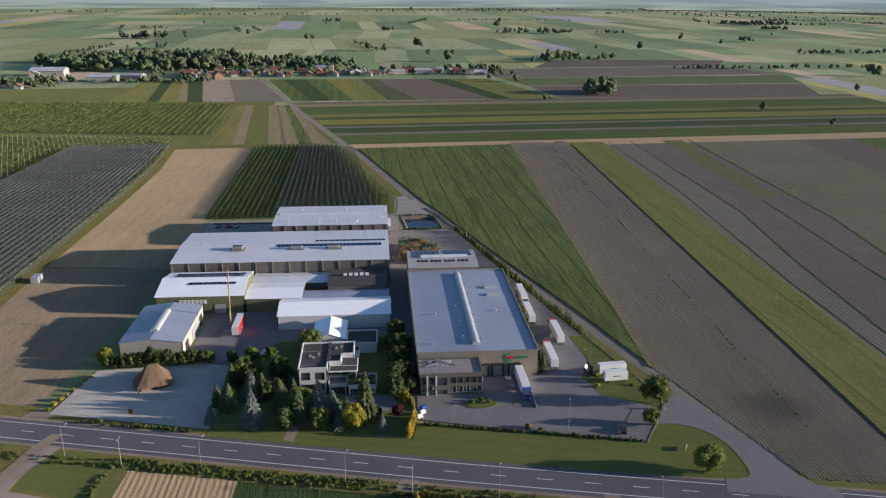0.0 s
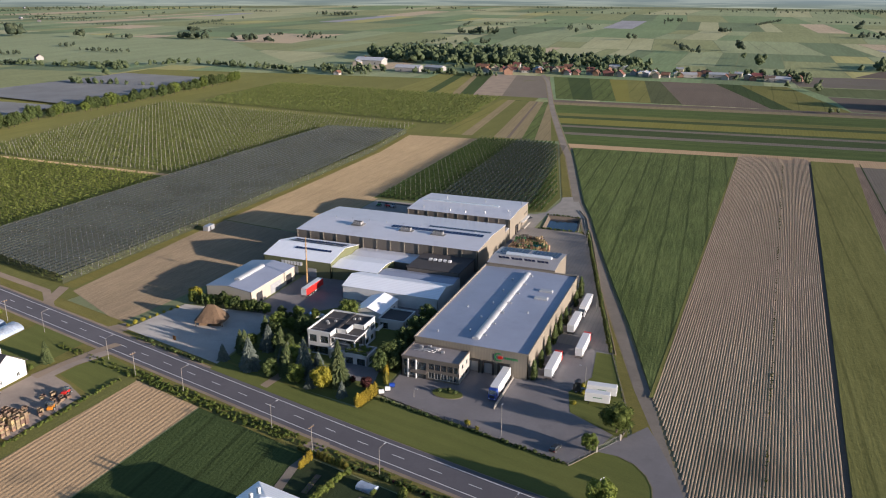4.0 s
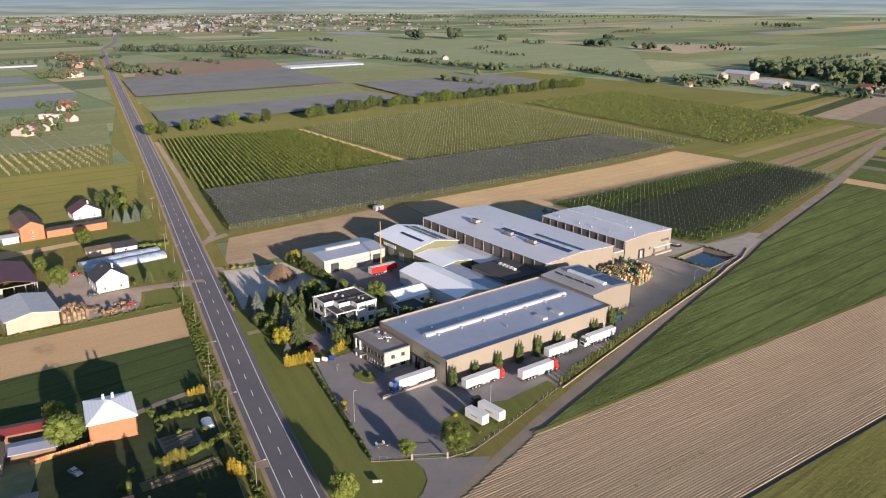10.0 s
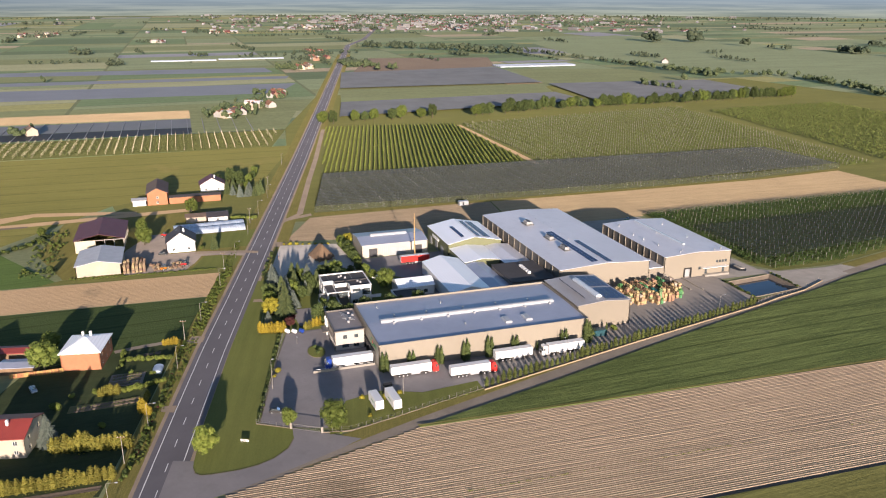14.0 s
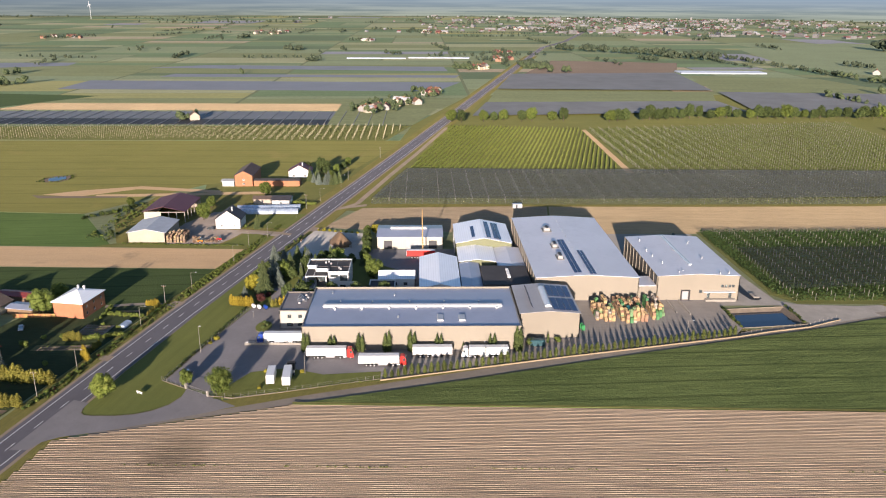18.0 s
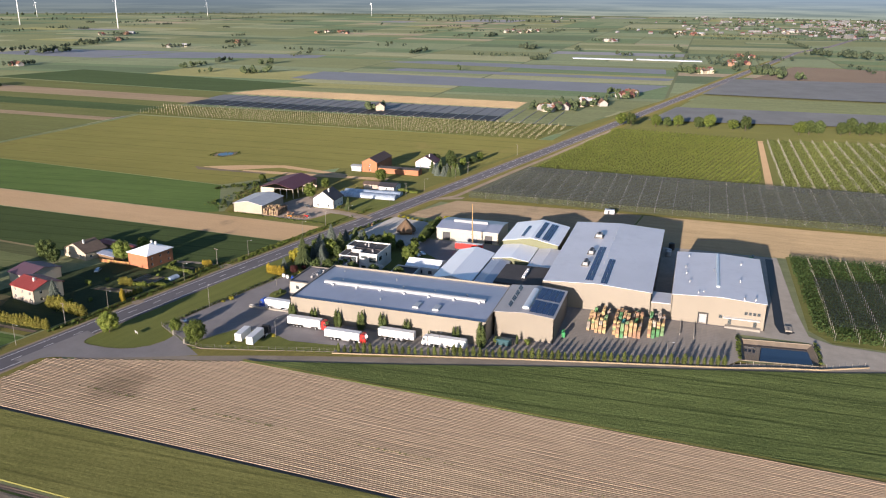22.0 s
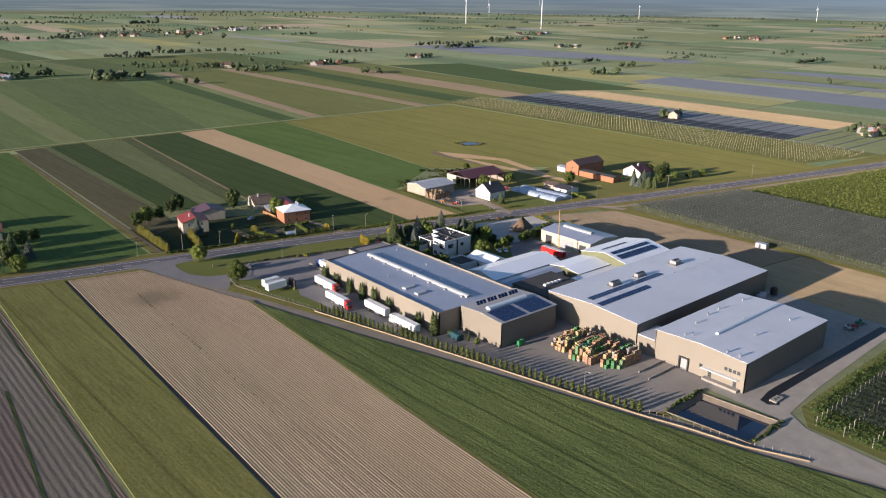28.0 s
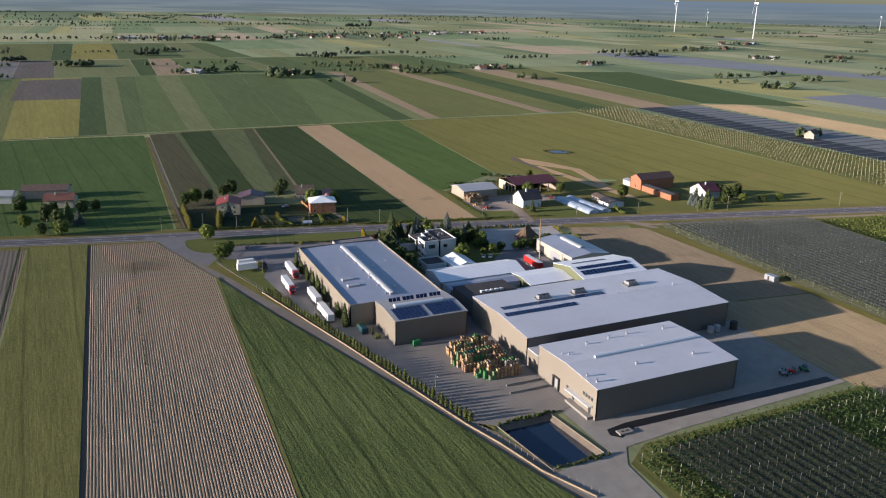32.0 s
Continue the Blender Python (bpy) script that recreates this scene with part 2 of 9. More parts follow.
fallow = crop("fallow", (0.33, 0.25, 0.14), (0.42, 0.315, 0.175), tram=9, angle=2, contrast=0.5, big=0.02, mid=0.25, patch=(0.27, 0.21, 0.125), patch_at=0.6, matt=0.6, tram_w=0.93, tram_k=-0.5)
stubble_brown = crop("stubble_brown", (0.25, 0.195, 0.125), (0.33, 0.255, 0.16), tram=9, angle=2, contrast=0.5, big=0.025, mid=0.25, patch=(0.21, 0.17, 0.11), patch_at=0.58, matt=0.6, tram_w=0.93, tram_k=-0.5)
tan_crop = crop("tan_crop", (0.23, 0.19, 0.10), (0.29, 0.235, 0.125), contrast=0.4, angle=-6, tram=8)
brown_crop = crop("brown_crop", (0.10, 0.095, 0.05), (0.13, 0.12, 0.06), angle=-3, tram=9, contrast=0.5)
moss_crop = crop("moss_crop", (0.085, 0.102, 0.042), (0.112, 0.126, 0.054), angle=-3, tram=9, contrast=0.5)
pale_green = crop("pale_green", (0.125, 0.155, 0.06), (0.16, 0.185, 0.075), angle=-3, tram=14, contrast=0.5)
band_green = crop("band_green", (0.075, 0.115, 0.03), (0.11, 0.15, 0.04), angle=86, tram=16, contrast=0.6)
band_dark = crop("band_dark", (0.055, 0.085, 0.028), (0.078, 0.108, 0.036), angle=86, tram=14, contrast=0.6)
band_olive = crop("band_olive", (0.16, 0.165, 0.045), (0.21, 0.20, 0.055), angle=86, tram=11, contrast=0.6)
orchard_floor = crop("orchard_floor", (0.13, 0.142, 0.04), (0.165, 0.172, 0.05), row=3.4, contrast=0.3, angle=0)
asphalt = paint("asphalt", (0.102, 0.095, 0.104), rough=0.8, var=0.22, big=0.05, small=1.2, bump=0.01, stain=0.25, matt=0.35)
yard_paving = paint("yard_paving", (0.237, 0.214, 0.19), rough=0.85, var=0.2, big=0.06, small=1.5, bump=0.01, seams=1.5, seam_dir=0, stain=0.3, matt=0.35)
yard_asphalt = paint("yard_asphalt", (0.185, 0.174, 0.176), rough=0.85, var=0.22, big=0.05, small=1.0, bump=0.01, stain=0.3, matt=0.35)
concrete = paint("concrete", (0.279, 0.257, 0.225), rough=0.85, var=0.2, big=0.2, small=3, bump=0.01, stain=0.2, matt=0.35)
pale_gravel = paint("pale_gravel", (0.423, 0.396, 0.359), rough=0.95, var=0.2, big=0.08, small=2.0, bump=0.03, stain=0.25, matt=0.35)
dirt = paint("dirt", (0.252, 0.196, 0.141), rough=0.95, var=0.25, big=0.08, small=1.2, bump=0.04, stain=0.25, matt=0.35)
yard_gravel = paint("yard_gravel", (0.285, 0.235, 0.195), rough=0.95, var=0.22, big=0.1, small=1.5, bump=0.03, stain=0.25, matt=0.35)
lane_soil = paint("lane_soil", (0.205, 0.175, 0.14), rough=0.95, var=0.28, big=0.08, small=1.2, bump=0.03, stain=0.3, matt=0.35)
road_paint = paint("road_paint", (0.684, 0.684, 0.665), rough=0.7, var=0.12, big=0.3, small=6, bump=0.0)
kerb_stone = paint("kerb_stone", (0.20, 0.165, 0.12), rough=0.85, var=0.2, big=0.4, small=5, bump=0.01)


# ---- mesh helpers ----
class Geo:
    """Verts and faces gathered for one mesh."""

    def __init__(self):
        self.v, self.f, self.mi = [], [], []

    def add(self, verts, faces, mi=0):
        n = len(self.v)
        self.v.extend(tuple(p) for p in verts)
        self.f.extend(tuple(n + i for i in f) for f in faces)
        self.mi.extend([mi] * len(faces))
        return self

    def box(self, x0, y0, z0, x1, y1, z1, mi=0):
        vs = [(x, y, z) for z in (z0, z1) for y in (y0, y1) for x in (x0, x1)]
        return self.add(vs, [(0, 2, 3, 1), (4, 5, 7, 6), (0, 1, 5, 4), (1, 3, 7, 5), (3, 2, 6, 7), (2, 0, 4, 6)], mi)

    def cbox(self, x0, y0, z0, x1, y1, z1, c, mi=0):
        """A box with its upper edges cut back by c."""
        vs = [(x0, y0, z0), (x1, y0, z0), (x1, y1, z0), (x0, y1, z0), (x0, y0, z1 - c), (x1, y0, z1 - c), (x1, y1, z1 - c), (x0, y1, z1 - c),
              (x0 + c, y0 + c, z1), (x1 - c, y0 + c, z1), (x1 - c, y1 - c, z1), (x0 + c, y1 - c, z1)]
        fs = [(3, 2, 1, 0), (8, 9, 10, 11)]
        for i in range(4):
            j = (i + 1) % 4
            fs += [(i, j, 4 + j, 4 + i), (4 + i, 4 + j, 8 + j, 8 + i)]
        return self.add(vs, fs, mi)

    def prism(self, poly, z0, z1, mi=0):
        n = len(poly)
        vs = [(*p, z0) for p in poly] + [(*p, z1) for p in poly]
        fs = [tuple(range(n - 1, -1, -1)), tuple(range(n, 2 * n))] + [(i, (i + 1) % n, n + (i + 1) % n, n + i) for i in range(n)]
        return self.add(vs, fs, mi)

    def extrude(self, pts, d, mi=0):
        """A flat polygon in space, made thick along d."""
        n, d = len(pts), Vector(d)
        vs = [tuple(p) for p in pts] + [tuple(Vector(p) + d) for p in pts]
        fs = [tuple(range(n)), tuple(range(2 * n - 1, n - 1, -1))] + [(i, n + i, n + (i + 1) % n, (i + 1) % n) for i in range(n)]
        return self.add(vs, fs, mi)

    def cyl(self, p, q, r0, r1=None, n=8, mi=0):
        p, q = Vector(p), Vector(q)
        r1 = r0 if r1 is None else r1
        d = (q - p).normalized()
        u = d.orthogonal().normalized()
        w = d.cross(u)
        vs = []
        for c, r in ((p, r0), (q, r1)):
            vs += [tuple(c + (u * math.cos(2 * math.pi * i / n) + w * math.sin(2 * math.pi * i / n)) * r) for i in range(n)]
        fs = [(i, (i + 1) % n, n + (i + 1) % n, n + i) for i in range(n)] + [tuple(range(n - 1, -1, -1)), tuple(range(n, 2 * n))]
        return self.add(vs, fs, mi)

    def mesh(self, name, *mats, smooth=False):
        me = bpy.data.meshes.new(name)
        me.from_pydata(self.v, [], self.f)
        for m in mats:
            me.materials.append(m)
        if len(mats) > 1:
            me.polygons.foreach_set("material_index", self.mi)
        if smooth:
            me.polygons.foreach_set("use_smooth", [True] * len(me.polygons))
        me.update()
        return me

    def ob(self, name, *mats, parent=None, label="", smooth=False):
        o = new(name, self.mesh(name, *mats, smooth=smooth))
        if parent is not None:
            o.parent = parent
        if label:
            o["label"] = label
        return o


def root(name, x=0, y=0, z=0, rz=0, label="", category="", group="", kind=""):
    o = new(name)
    o.matrix_basis = pose(x, y, z, 0, 0, rz)
    return tagged(o, label, category, group, kind)


LAYER = [0]


def sheet(name, poly, z, material, label, category="ground", kind="structure"):
    """A flat piece of ground, kept a little above what lies below it."""
    LAYER[0] += 1
    z += (LAYER[0] % 12) * 0.004 - 0.015
    g = Geo().add([(*p, z) for p in poly], [tuple(range(len(poly)))])
    if z > 0.3:  # a standing crop has sides
        n = len(poly)
        g.add([(*p, z) for p in poly] + [(*p, 0) for p in poly], [(i, (i + 1) % n, n + (i + 1) % n, n + i) for i in range(n)])
    o = g.ob(name, material)
    if o.data.polygons[0].normal.z < 0:
        o.data.flip_normals()
    return tagged(o, label, category, "", kind)


def band(name, pts, width, z, material, label, category="road", kind="structure", thick=0.0):
    """A ribbon along a line of points."""
    p = [Vector((*q, 0)) for q in pts]
    vs, fs = [], []
    for i, q in enumerate(p):
        d = (p[min(i + 1, len(p) - 1)] - p[max(i - 1, 0)]).normalized()
        n = Vector((-d.y, d.x, 0))
        for s in (0.5, -0.5):
            c = q + n * width * s
            vs.append((c.x, c.y, z))
        if i:
            fs.append((2 * i - 2, 2 * i - 1, 2 * i + 1, 2 * i))
    o = Geo().add(vs, fs).ob(name, material)
    if o.data.polygons[0].normal.z < 0:
        o.data.flip_normals()
    return tagged(o, label, category, "", kind)


def along(pts, s):
    """The place and the heading at a length s along a line of points."""
    for a, b in zip(pts, pts[1:]):
        a, b = Vector(a), Vector(b)
        l = (b - a).length
        if s <= l or b == Vector(pts[-1]):
            return a + (b - a) * (s / l), (b - a).normalized()
        s -= l


# ---- ground, fields, roads ----
CX, CY, R_FAR = 130.0, 280.0, 4600.0
disc = [(CX + R_FAR * math.cos(a * math.pi / 48), CY + R_FAR * math.sin(a * math.pi / 48)) for a in range(96)]
# the sheet dips under the pond
POND = ((13.2, 391.8), (31.6, 391.8), (28.4, 417.8), (10.6, 416.6))
g = Geo()
nd = len(disc)
inner = [(x, y, 0) for x, y in POND]
ring = [(-400, -200, 0), (600, -200, 0), (600, 900, 0), (-400, 900, 0)]
g.add(inner + ring, [(0, 1, 5, 4), (1, 2, 6, 5), (2, 3, 7, 6), (3, 0, 4, 7)])
outer = [(x, y, 0) for x, y in disc]
bounds = [int(round((math.atan2(y - CY, x - CX) % (2 * math.pi)) / (math.pi / 48))) % nd for x, y, _ in ring]
vs = ring + outer
fs = []
for k in range(4):
    i0, i1 = bounds[k], bounds[(k + 1) % 4]
    seq = []
    i = i0
    while i != i1:
        seq.append(i)
        i = (i + 1) % nd
    seq.append(i1)
    fs.append((k, *[4 + j for j in seq], (k + 1) % 4))
g.add(vs, fs)
bm = bmesh.new()
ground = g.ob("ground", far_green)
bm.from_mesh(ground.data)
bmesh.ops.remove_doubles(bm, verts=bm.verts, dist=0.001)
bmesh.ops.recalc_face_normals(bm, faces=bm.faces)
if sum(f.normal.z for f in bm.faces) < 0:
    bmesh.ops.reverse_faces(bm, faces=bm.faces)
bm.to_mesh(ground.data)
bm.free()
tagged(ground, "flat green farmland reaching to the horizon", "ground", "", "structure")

ROAD = [(330, 104), (220, 132), (118, 155.5), (66, 166.3), (16.5, 177), (-44, 191.5), (-109, 207), (-305, 253.5), (-730, 351.5), (-1356, 496), (-1640, 562), (-1900, 660), (-2600, 860)]
LANE = [(104, 176), (95, 196), (88, 221), (84, 236), (69, 285), (56.8, 325), (48, 355), (36.5, 395), (29, 422), (20, 449), (-12, 573), (-25, 614), (-76, 790), (-140, 1034), (-166, 1110)]
Z1, Z2, Z3, Z4 = 0.03, 0.06, 0.09, 0.12


def xg(y):
    return 87.0 + (y - 229) * 0.0412


def xp(y):
    return 137.3 + (y - 163) * 0.0300


def xq(y):
    return 165.7 + (y - 159) * 0.0317


def yn(x):
    return 612 + (x + 22.9) * 0.07


def ys(x):
    return 177 - (x - 16.5) * 0.2145 if x < 118 else 155.5 - (x - 118) * 0.230


def strip(name, x0, x1, material, label, y0=None, y1=None):
    """A field between two lines that run north from the road to the cross track."""
    a0 = y0 if y0 is not None else ys(x0) + 9
    b0 = y0 if y0 is not None else ys(x1) + 9
    t0, t1 = (x0 + 13, x1 + 13)
    return sheet(name, [(x0, a0), (x1, b0), (t1, y1 or yn(t1)), (t0, y1 or yn(t0))], Z1, material, label, "field")


tagged(Geo().add([(x, y, 0.011) for x, y in ((-455, 262), (-690, 330), (-720, 960), (-300, 1010), (-112, 880), (-95, 620), (-92, 420), (-140, 226))][::-1], [tuple(range(8))]).ob("meadow_ground", meadow), "dry olive grass between orchards and tracks", "ground", "", "structure")
# east of the lane
sheet("field_green", [(88.0, 231), (73.5, 283), (60.5, 325), (51.6, 355), (40.2, 395), (32.8, 422), (23.8, 449), (-8, 573), (-17, 608), (xg(618), 618), (xg(400), 400)], 0.45, cereal, "bright green cereal field with wheel tracks", "field")
sheet("field_ridged", [(97, 195), (104, 178), (xp(166), 163), (xp(400), 400), (xp(623), 623), (xg(618) + 0.6, 618), (xg(400) + 0.6, 400), (88.4, 229)], Z1 - 0.03, furrow_soil, "sandy brown soil under the ridged beds", "field")
sheet("field_rye", [(xp(162) + 1.5, 160), (xq(160), 155), (xq(400), 400), (xq(625), 625), (xp(623) + 1.5, 623), (xp(400) + 1.5, 400)], 0.42, cereal_light, "yellowish green rye strip", "field")
sheet("field_dark_soil", [(166.4, 150), (169, 150), (173, 300), (184, 470), (184.5, 626), (180, 626), (171.5, 299)], Z1, ridge_dark, "dark bare soil strip in narrow ridges", "field")
sheet("field_grey_soil", [(169.2, 150), (176, 148), (182, 252), (190, 337), (201, 415), (203.6, 627), (184.7, 626), (184.2, 470), (173.2, 300)], Z1, bare_grey, "grey brown tilled strip with a green tinge", "field")
sheet("field_dark_soil", [(176.2, 148), (228, 138), (237, 338), (246, 400), (254, 631), (203.8, 627), (201.2, 415), (190.2, 337), (182.2, 252)], Z1, bare_plum, "purplish brown tilled field", "field")
sheet("field_olive", [(226, 444), (240, 444), (248, 630), (231, 629)], Z2, weedy_soil, "weedy green strip on bare soil", "field")
sheet("field_grey_soil", [(228.2, 138), (330, 118), (343, 637), (254.4, 631), (246.4, 400), (237.4, 338)], Z1, bare_olive, "wide grey tilled field greening over", "field")
for pts, w in (([(169.1, 150), (173.1, 300), (184.1, 470), (184.6, 626)], 0.7), ([(182.1, 252), (190.1, 337), (201.1, 415), (203.7, 627)], 0.9), ([(205, 150), (216, 305), (225, 438)], 1.0), ([(228.1, 138), (237.2, 338), (246.2, 400), (254.2, 631)], 1.4)):
    band("field_balk", pts, w, Z2 + 0.03, cereal_dark, "dark weedy balk between two fields", "field")
strip("field_dark_soil", 330, 380, bare_dark, "dark bare soil field", 115)
strip("field_green", 380, 460, cereal, "green cereal field", 105)
# bands across, north of the cross track
for k, (y0, y1, m, what) in enumerate(((602, 627, bare, "sandy cross track and headland"), (627, 668, band_green, "green crop band"), (668, 679, bare_grey, "narrow tilled band"), (679, 705, band_dark, "dark green crop band"), (705, 714, bare_grey, "narrow tan band"), (714, 723, band_dark, "dark green crop band"),
                                       (723, 753, yellow_crop, "yellow flowering crop band"), (753, 767, band_dark, "dark green crop band"), (767, 785, band_olive, "pale olive crop band"), (785, 839, band_green, "green crop band"), (839, 856, tan_crop, "tan stubble band"), (856, 874, bare_dark, "brown track and headland"))):
    def xl(y):
        return -20 - (y - 612) * 0.285
    sheet("field_band", [(xl(y0), y0 + xl(y0) * 0.07), (560, y0 + 40), (560, y1 + 40), (xl(y1), y1 + xl(y1) * 0.07)], Z1, m, what, "field")
NORTH = ((-289, -306, cereal_light, "light green strip"), (-248, -284, cereal_dark, "dark green strip"), (-236, -270, olive_crop, "olive strip"), (-215, -258, tan_crop, "tan stubble strip"), (-205, -252, cereal_dark, "dark green strip"), (-189, -233, dirt, "rough storage ground"), (-155, -198, bare_grey, "grey brown tilled strip"), (-100, -151, None, ""),
         (-93, -146, cereal, "green crop strip"), (-74, -127, cereal_dark, "dark green strip"), (-52, -97, cereal, "green strip"), (-27, -70, yellow_crop, "yellow green strip"), (-12, -47, cereal_light, "light green strip"), (10, -24, moss_crop, "dull green strip"), (42, -4, bare_dark, "brown tilled field"), (130, 65, cereal_dark, "dark green strip"), (150, 95, olive_crop, "olive meadow"), (205, 150, None, ""))
for (a0, a1, m, what), (b0, b1, _, _) in zip(NORTH, NORTH[1:]):
    if m:
        sheet("field_strip", [(a0, 881 + a0 * 0.03), (b0, 881 + b0 * 0.03), (b1, 1092), (a1, 1092)], Z1, m, what, "field")
sheet("field_grey_soil", [(205, 893), (520, 902), (560, 1022), (290, 1008), (190, 1010)], Z1, bare_dark, "wide grey brown tilled field", "field")
sheet("field_olive", [(190, 1014), (290, 1012), (565, 1030), (590, 1128), (278, 1104), (165, 1096)], Z1, pale_green, "green meadow band", "field")
sheet("field_grey_soil", [(165, 1102), (278, 1108), (595, 1140), (545, 1262), (222, 1231), (150, 1215)], Z1, bare_grey, "grey brown tilled field", "field")
sheet("field_dark_soil", [(240, 1240), (550, 1270), (600, 1365), (387, 1378), (285, 1345)], Z1, bare_dark, "brown tilled field", "field")
# west of the lane and north of the works
sheet("field_tilled", [(-104, 217), (-145, 236), (-150, 345), (-92, 338), (-94, 300), (-100, 245)], Z1, stubble_brown, "brown harrowed ground with pale wheel tracks", "field")
sheet("field_fallow", [(-92, 339), (-150, 346), (-160, 612), (-97, 617), (-92, 421)], Z1, fallow, "dry straw-coloured fallow strip with mower tracks", "field")
sheet("headland", [(-160, 612), (-150, 850), (-92, 838), (-30, 632), (-97, 617)], Z1, meadow, "dry grassy headland", "field")
STRIPS = ((-136, -146, olive_crop, "olive strip"), (-116, -139, tan_crop, "tan stubble strip"), (-107, -131, cereal_dark, "dark green strip"), (-98, -123, cereal, "green strip"), (-88, -115, tan_crop, "bare sandy strip"), (-77, -107, bare_dark, "brown tilled strip"), (-74, -105, tan_crop, "bare sandy strip"), (-64, -99, cereal, "green strip"), (-53, -94, tan_crop, "dry grassy strip"), (-39, -92, None, ""))
for (a0, a1, m, what), (b0, b1, _, _) in zip(STRIPS, STRIPS[1:]):
    if m:
        sheet("field_strip", [(a0, 630), (b0, 630), (b1, 848), (a1, 848)], Z2, m, what, "field")
sheet("grass_margin", [(-147, 238), (-155, 240), (-153, 330), (-152, 440), (-153, 540), (-161, 619), (-156, 614), (-148.5, 540), (-147.5, 430), (-148.5, 320)], Z2, verge, "rough grass margin between nets and stubble", "verge")
sheet("field_hops_north", [(-95, 416), (-97, 618), (-32, 622), (8, 456), (7, 424), (-3, 417)], Z2, orchard_floor, "grass floor of a trellised hop garden", "field")
sheet("field_net", [(-154, 240), (-240, 259), (-232, 612), (-161, 620), (-153, 540), (-152, 430), (-152.5, 330)], Z2, orchard_floor, "grass floor below the hail nets", "field")
sheet("field_orchard_bright", [(-244, 258), (-448, 297), (-428, 420), (-240, 416)], Z1, orchard_floor, "grass floor of a young orchard", "field")
sheet("field_orchard_pale", [(-240, 421), (-428, 424), (-472, 694), (-164, 660), (-166, 624), (-238, 616)], Z1, orchard_floor, "grass floor of a trellised orchard", "field")
sheet("field_orchard_far", [(-440, 706), (-137, 668), (-147, 862), (-452, 884)], Z1, orchard_floor, "grass floor of a far orchard", "field")
sheet("orchard_lane", [(-240, 415), (-428, 419), (-429, 425), (-240, 422)], Z2, bare, "sandy lane between two orchards", "road")
for off, w, name in ((9.3, 7.0, "verge_north"), (-9.3, 7.0, "verge_south")):
    vp = []
    for i, q in enumerate(ROAD[1:10]):
        d = (Vector(ROAD[i + 2]) - Vector(ROAD[i])).normalized()
        vp.append((q[0] + d.y * off, q[1] - d.x * off))
    band(name, vp, w, Z1 + 0.05, verge, "rough grass verge beside the main road", "verge")
sheet("roadside_meadow", [(-140, 219), (-152, 240), (-242, 259), (-450, 298), (-450, 291), (-305, 258.5), (-109, 212)], Z1, meadow, "dry grass between road and nets", "verge")
band("roadside_track", [(-140, 219.5), (-155, 232), (-240, 250.5), (-305, 265.5), (-440, 294.5)], 3.4, Z3, dirt, "dusty track along the nets", "road")
sheet("roadside_grass", [(-108, 202), (-305, 247.5), (-369, 262), (-305, 238), (-250, 222), (-205, 130), (-150, 140), (-112, 165)], Z1, meadow, "rough grass between farm plots and road", "verge")
# south of the road
sheet("field_sandy", [(-38, 178), (-67, 185), (-83, -170), (-52, -170)], Z1, bare, "bare sandy field running down to the road", "field")
sheet("field_dark_green", [(-37.5, 177), (-51.5, -170), (-11, -170), (10, 78), (14, 116), (4, 168)], Z1, cereal_dark, "dark green crop field", "field")
sheet("field_strip_pale", [(-11, -169.5), (-9, -169.5), (12, 78), (10, 78)], Z2, tan_crop, "narrow pale grassy balk", "field")
sheet("field_strip_dark", [(-9, -169.5), (0, -169), (24, 88), (12, 79)], Z2, moss_crop, "dark green crop strip", "field")
sheet("field_strip_pale", [(0.2, -169), (29, -168), (38.6, 82), (24.2, 88)], Z2, pale_green, "pale green crop strip with wheel tracks", "field")
sheet("field_strip_dark", [(29.2, -168), (56, -166), (59, 78), (38.8, 82)], Z2, cereal_dark, "dark green crop strip", "field")
sheet("field_strip_pale", [(56.2, -166), (61, -165), (62.5, 77), (59.2, 78)], Z2, pale_green, "narrow pale green strip", "field")
sheet("field_strip_brown", [(61.2, -165), (82, -163), (88, 120), (66, 110), (62.7, 77)], Z2, brown_crop, "olive brown crop strip", "field")
sheet("field_east_green", [(87, -160), (172, -168), (260, -170), (260, 118), (118, 141), (96, 146)], Z1, lush_crop, "green cereal field", "field")
sheet("field_lush", [(-83.5, -170), (-155, -172), (-132, 80), (-71, 118)], Z1, lush_crop, "lush green field", "field")
sheet("field_meadow", [(-155.5, -172), (-365, -166), (-369, 262), (-305, 238), (-250, 222), (-205, 130), (-133, 80)], Z1, olive_crop, "broad olive meadow", "field")
sheet("field_trellis", [(-372, -180), (-368, 240), (-452, 262), (-452, 178), (-437, -188)], Z1, orchard_floor, "grass floor of a trellised plantation", "field")
sheet("field_black_cover", [(-456, -190), (-494, -173), (-486, 245), (-453, 262)], Z1, paint("black_fleece", (0.028, 0.028, 0.03), rough=0.7, var=0.3, big=0.03, small=0.4, seams=4, seam_dir=0), "ground covered with black fleece", "field")
sheet("field_grey_cover", [(-495, -180), (-540, -180), (-545, 262), (-487, 245)], Z1, paint("grey_fleece", (0.21, 0.21, 0.205), rough=0.7, var=0.15, big=0.03, small=0.4, seams=5, seam_dir=0), "grey covered beds", "field")
sheet("field_sandy", [(-552, -184), (-606, -160), (-606, 262), (-548, 262)], Z1, fallow, "bright sandy strip", "field")
sheet("yard_grass", [(-77, 118), (-75, 168), (-74, 192), (-108, 200), (-140, 207), (-178, 172), (-174, 108), (-118, 102)], Z2, verge, "rough grass round the farm yard", "verge")
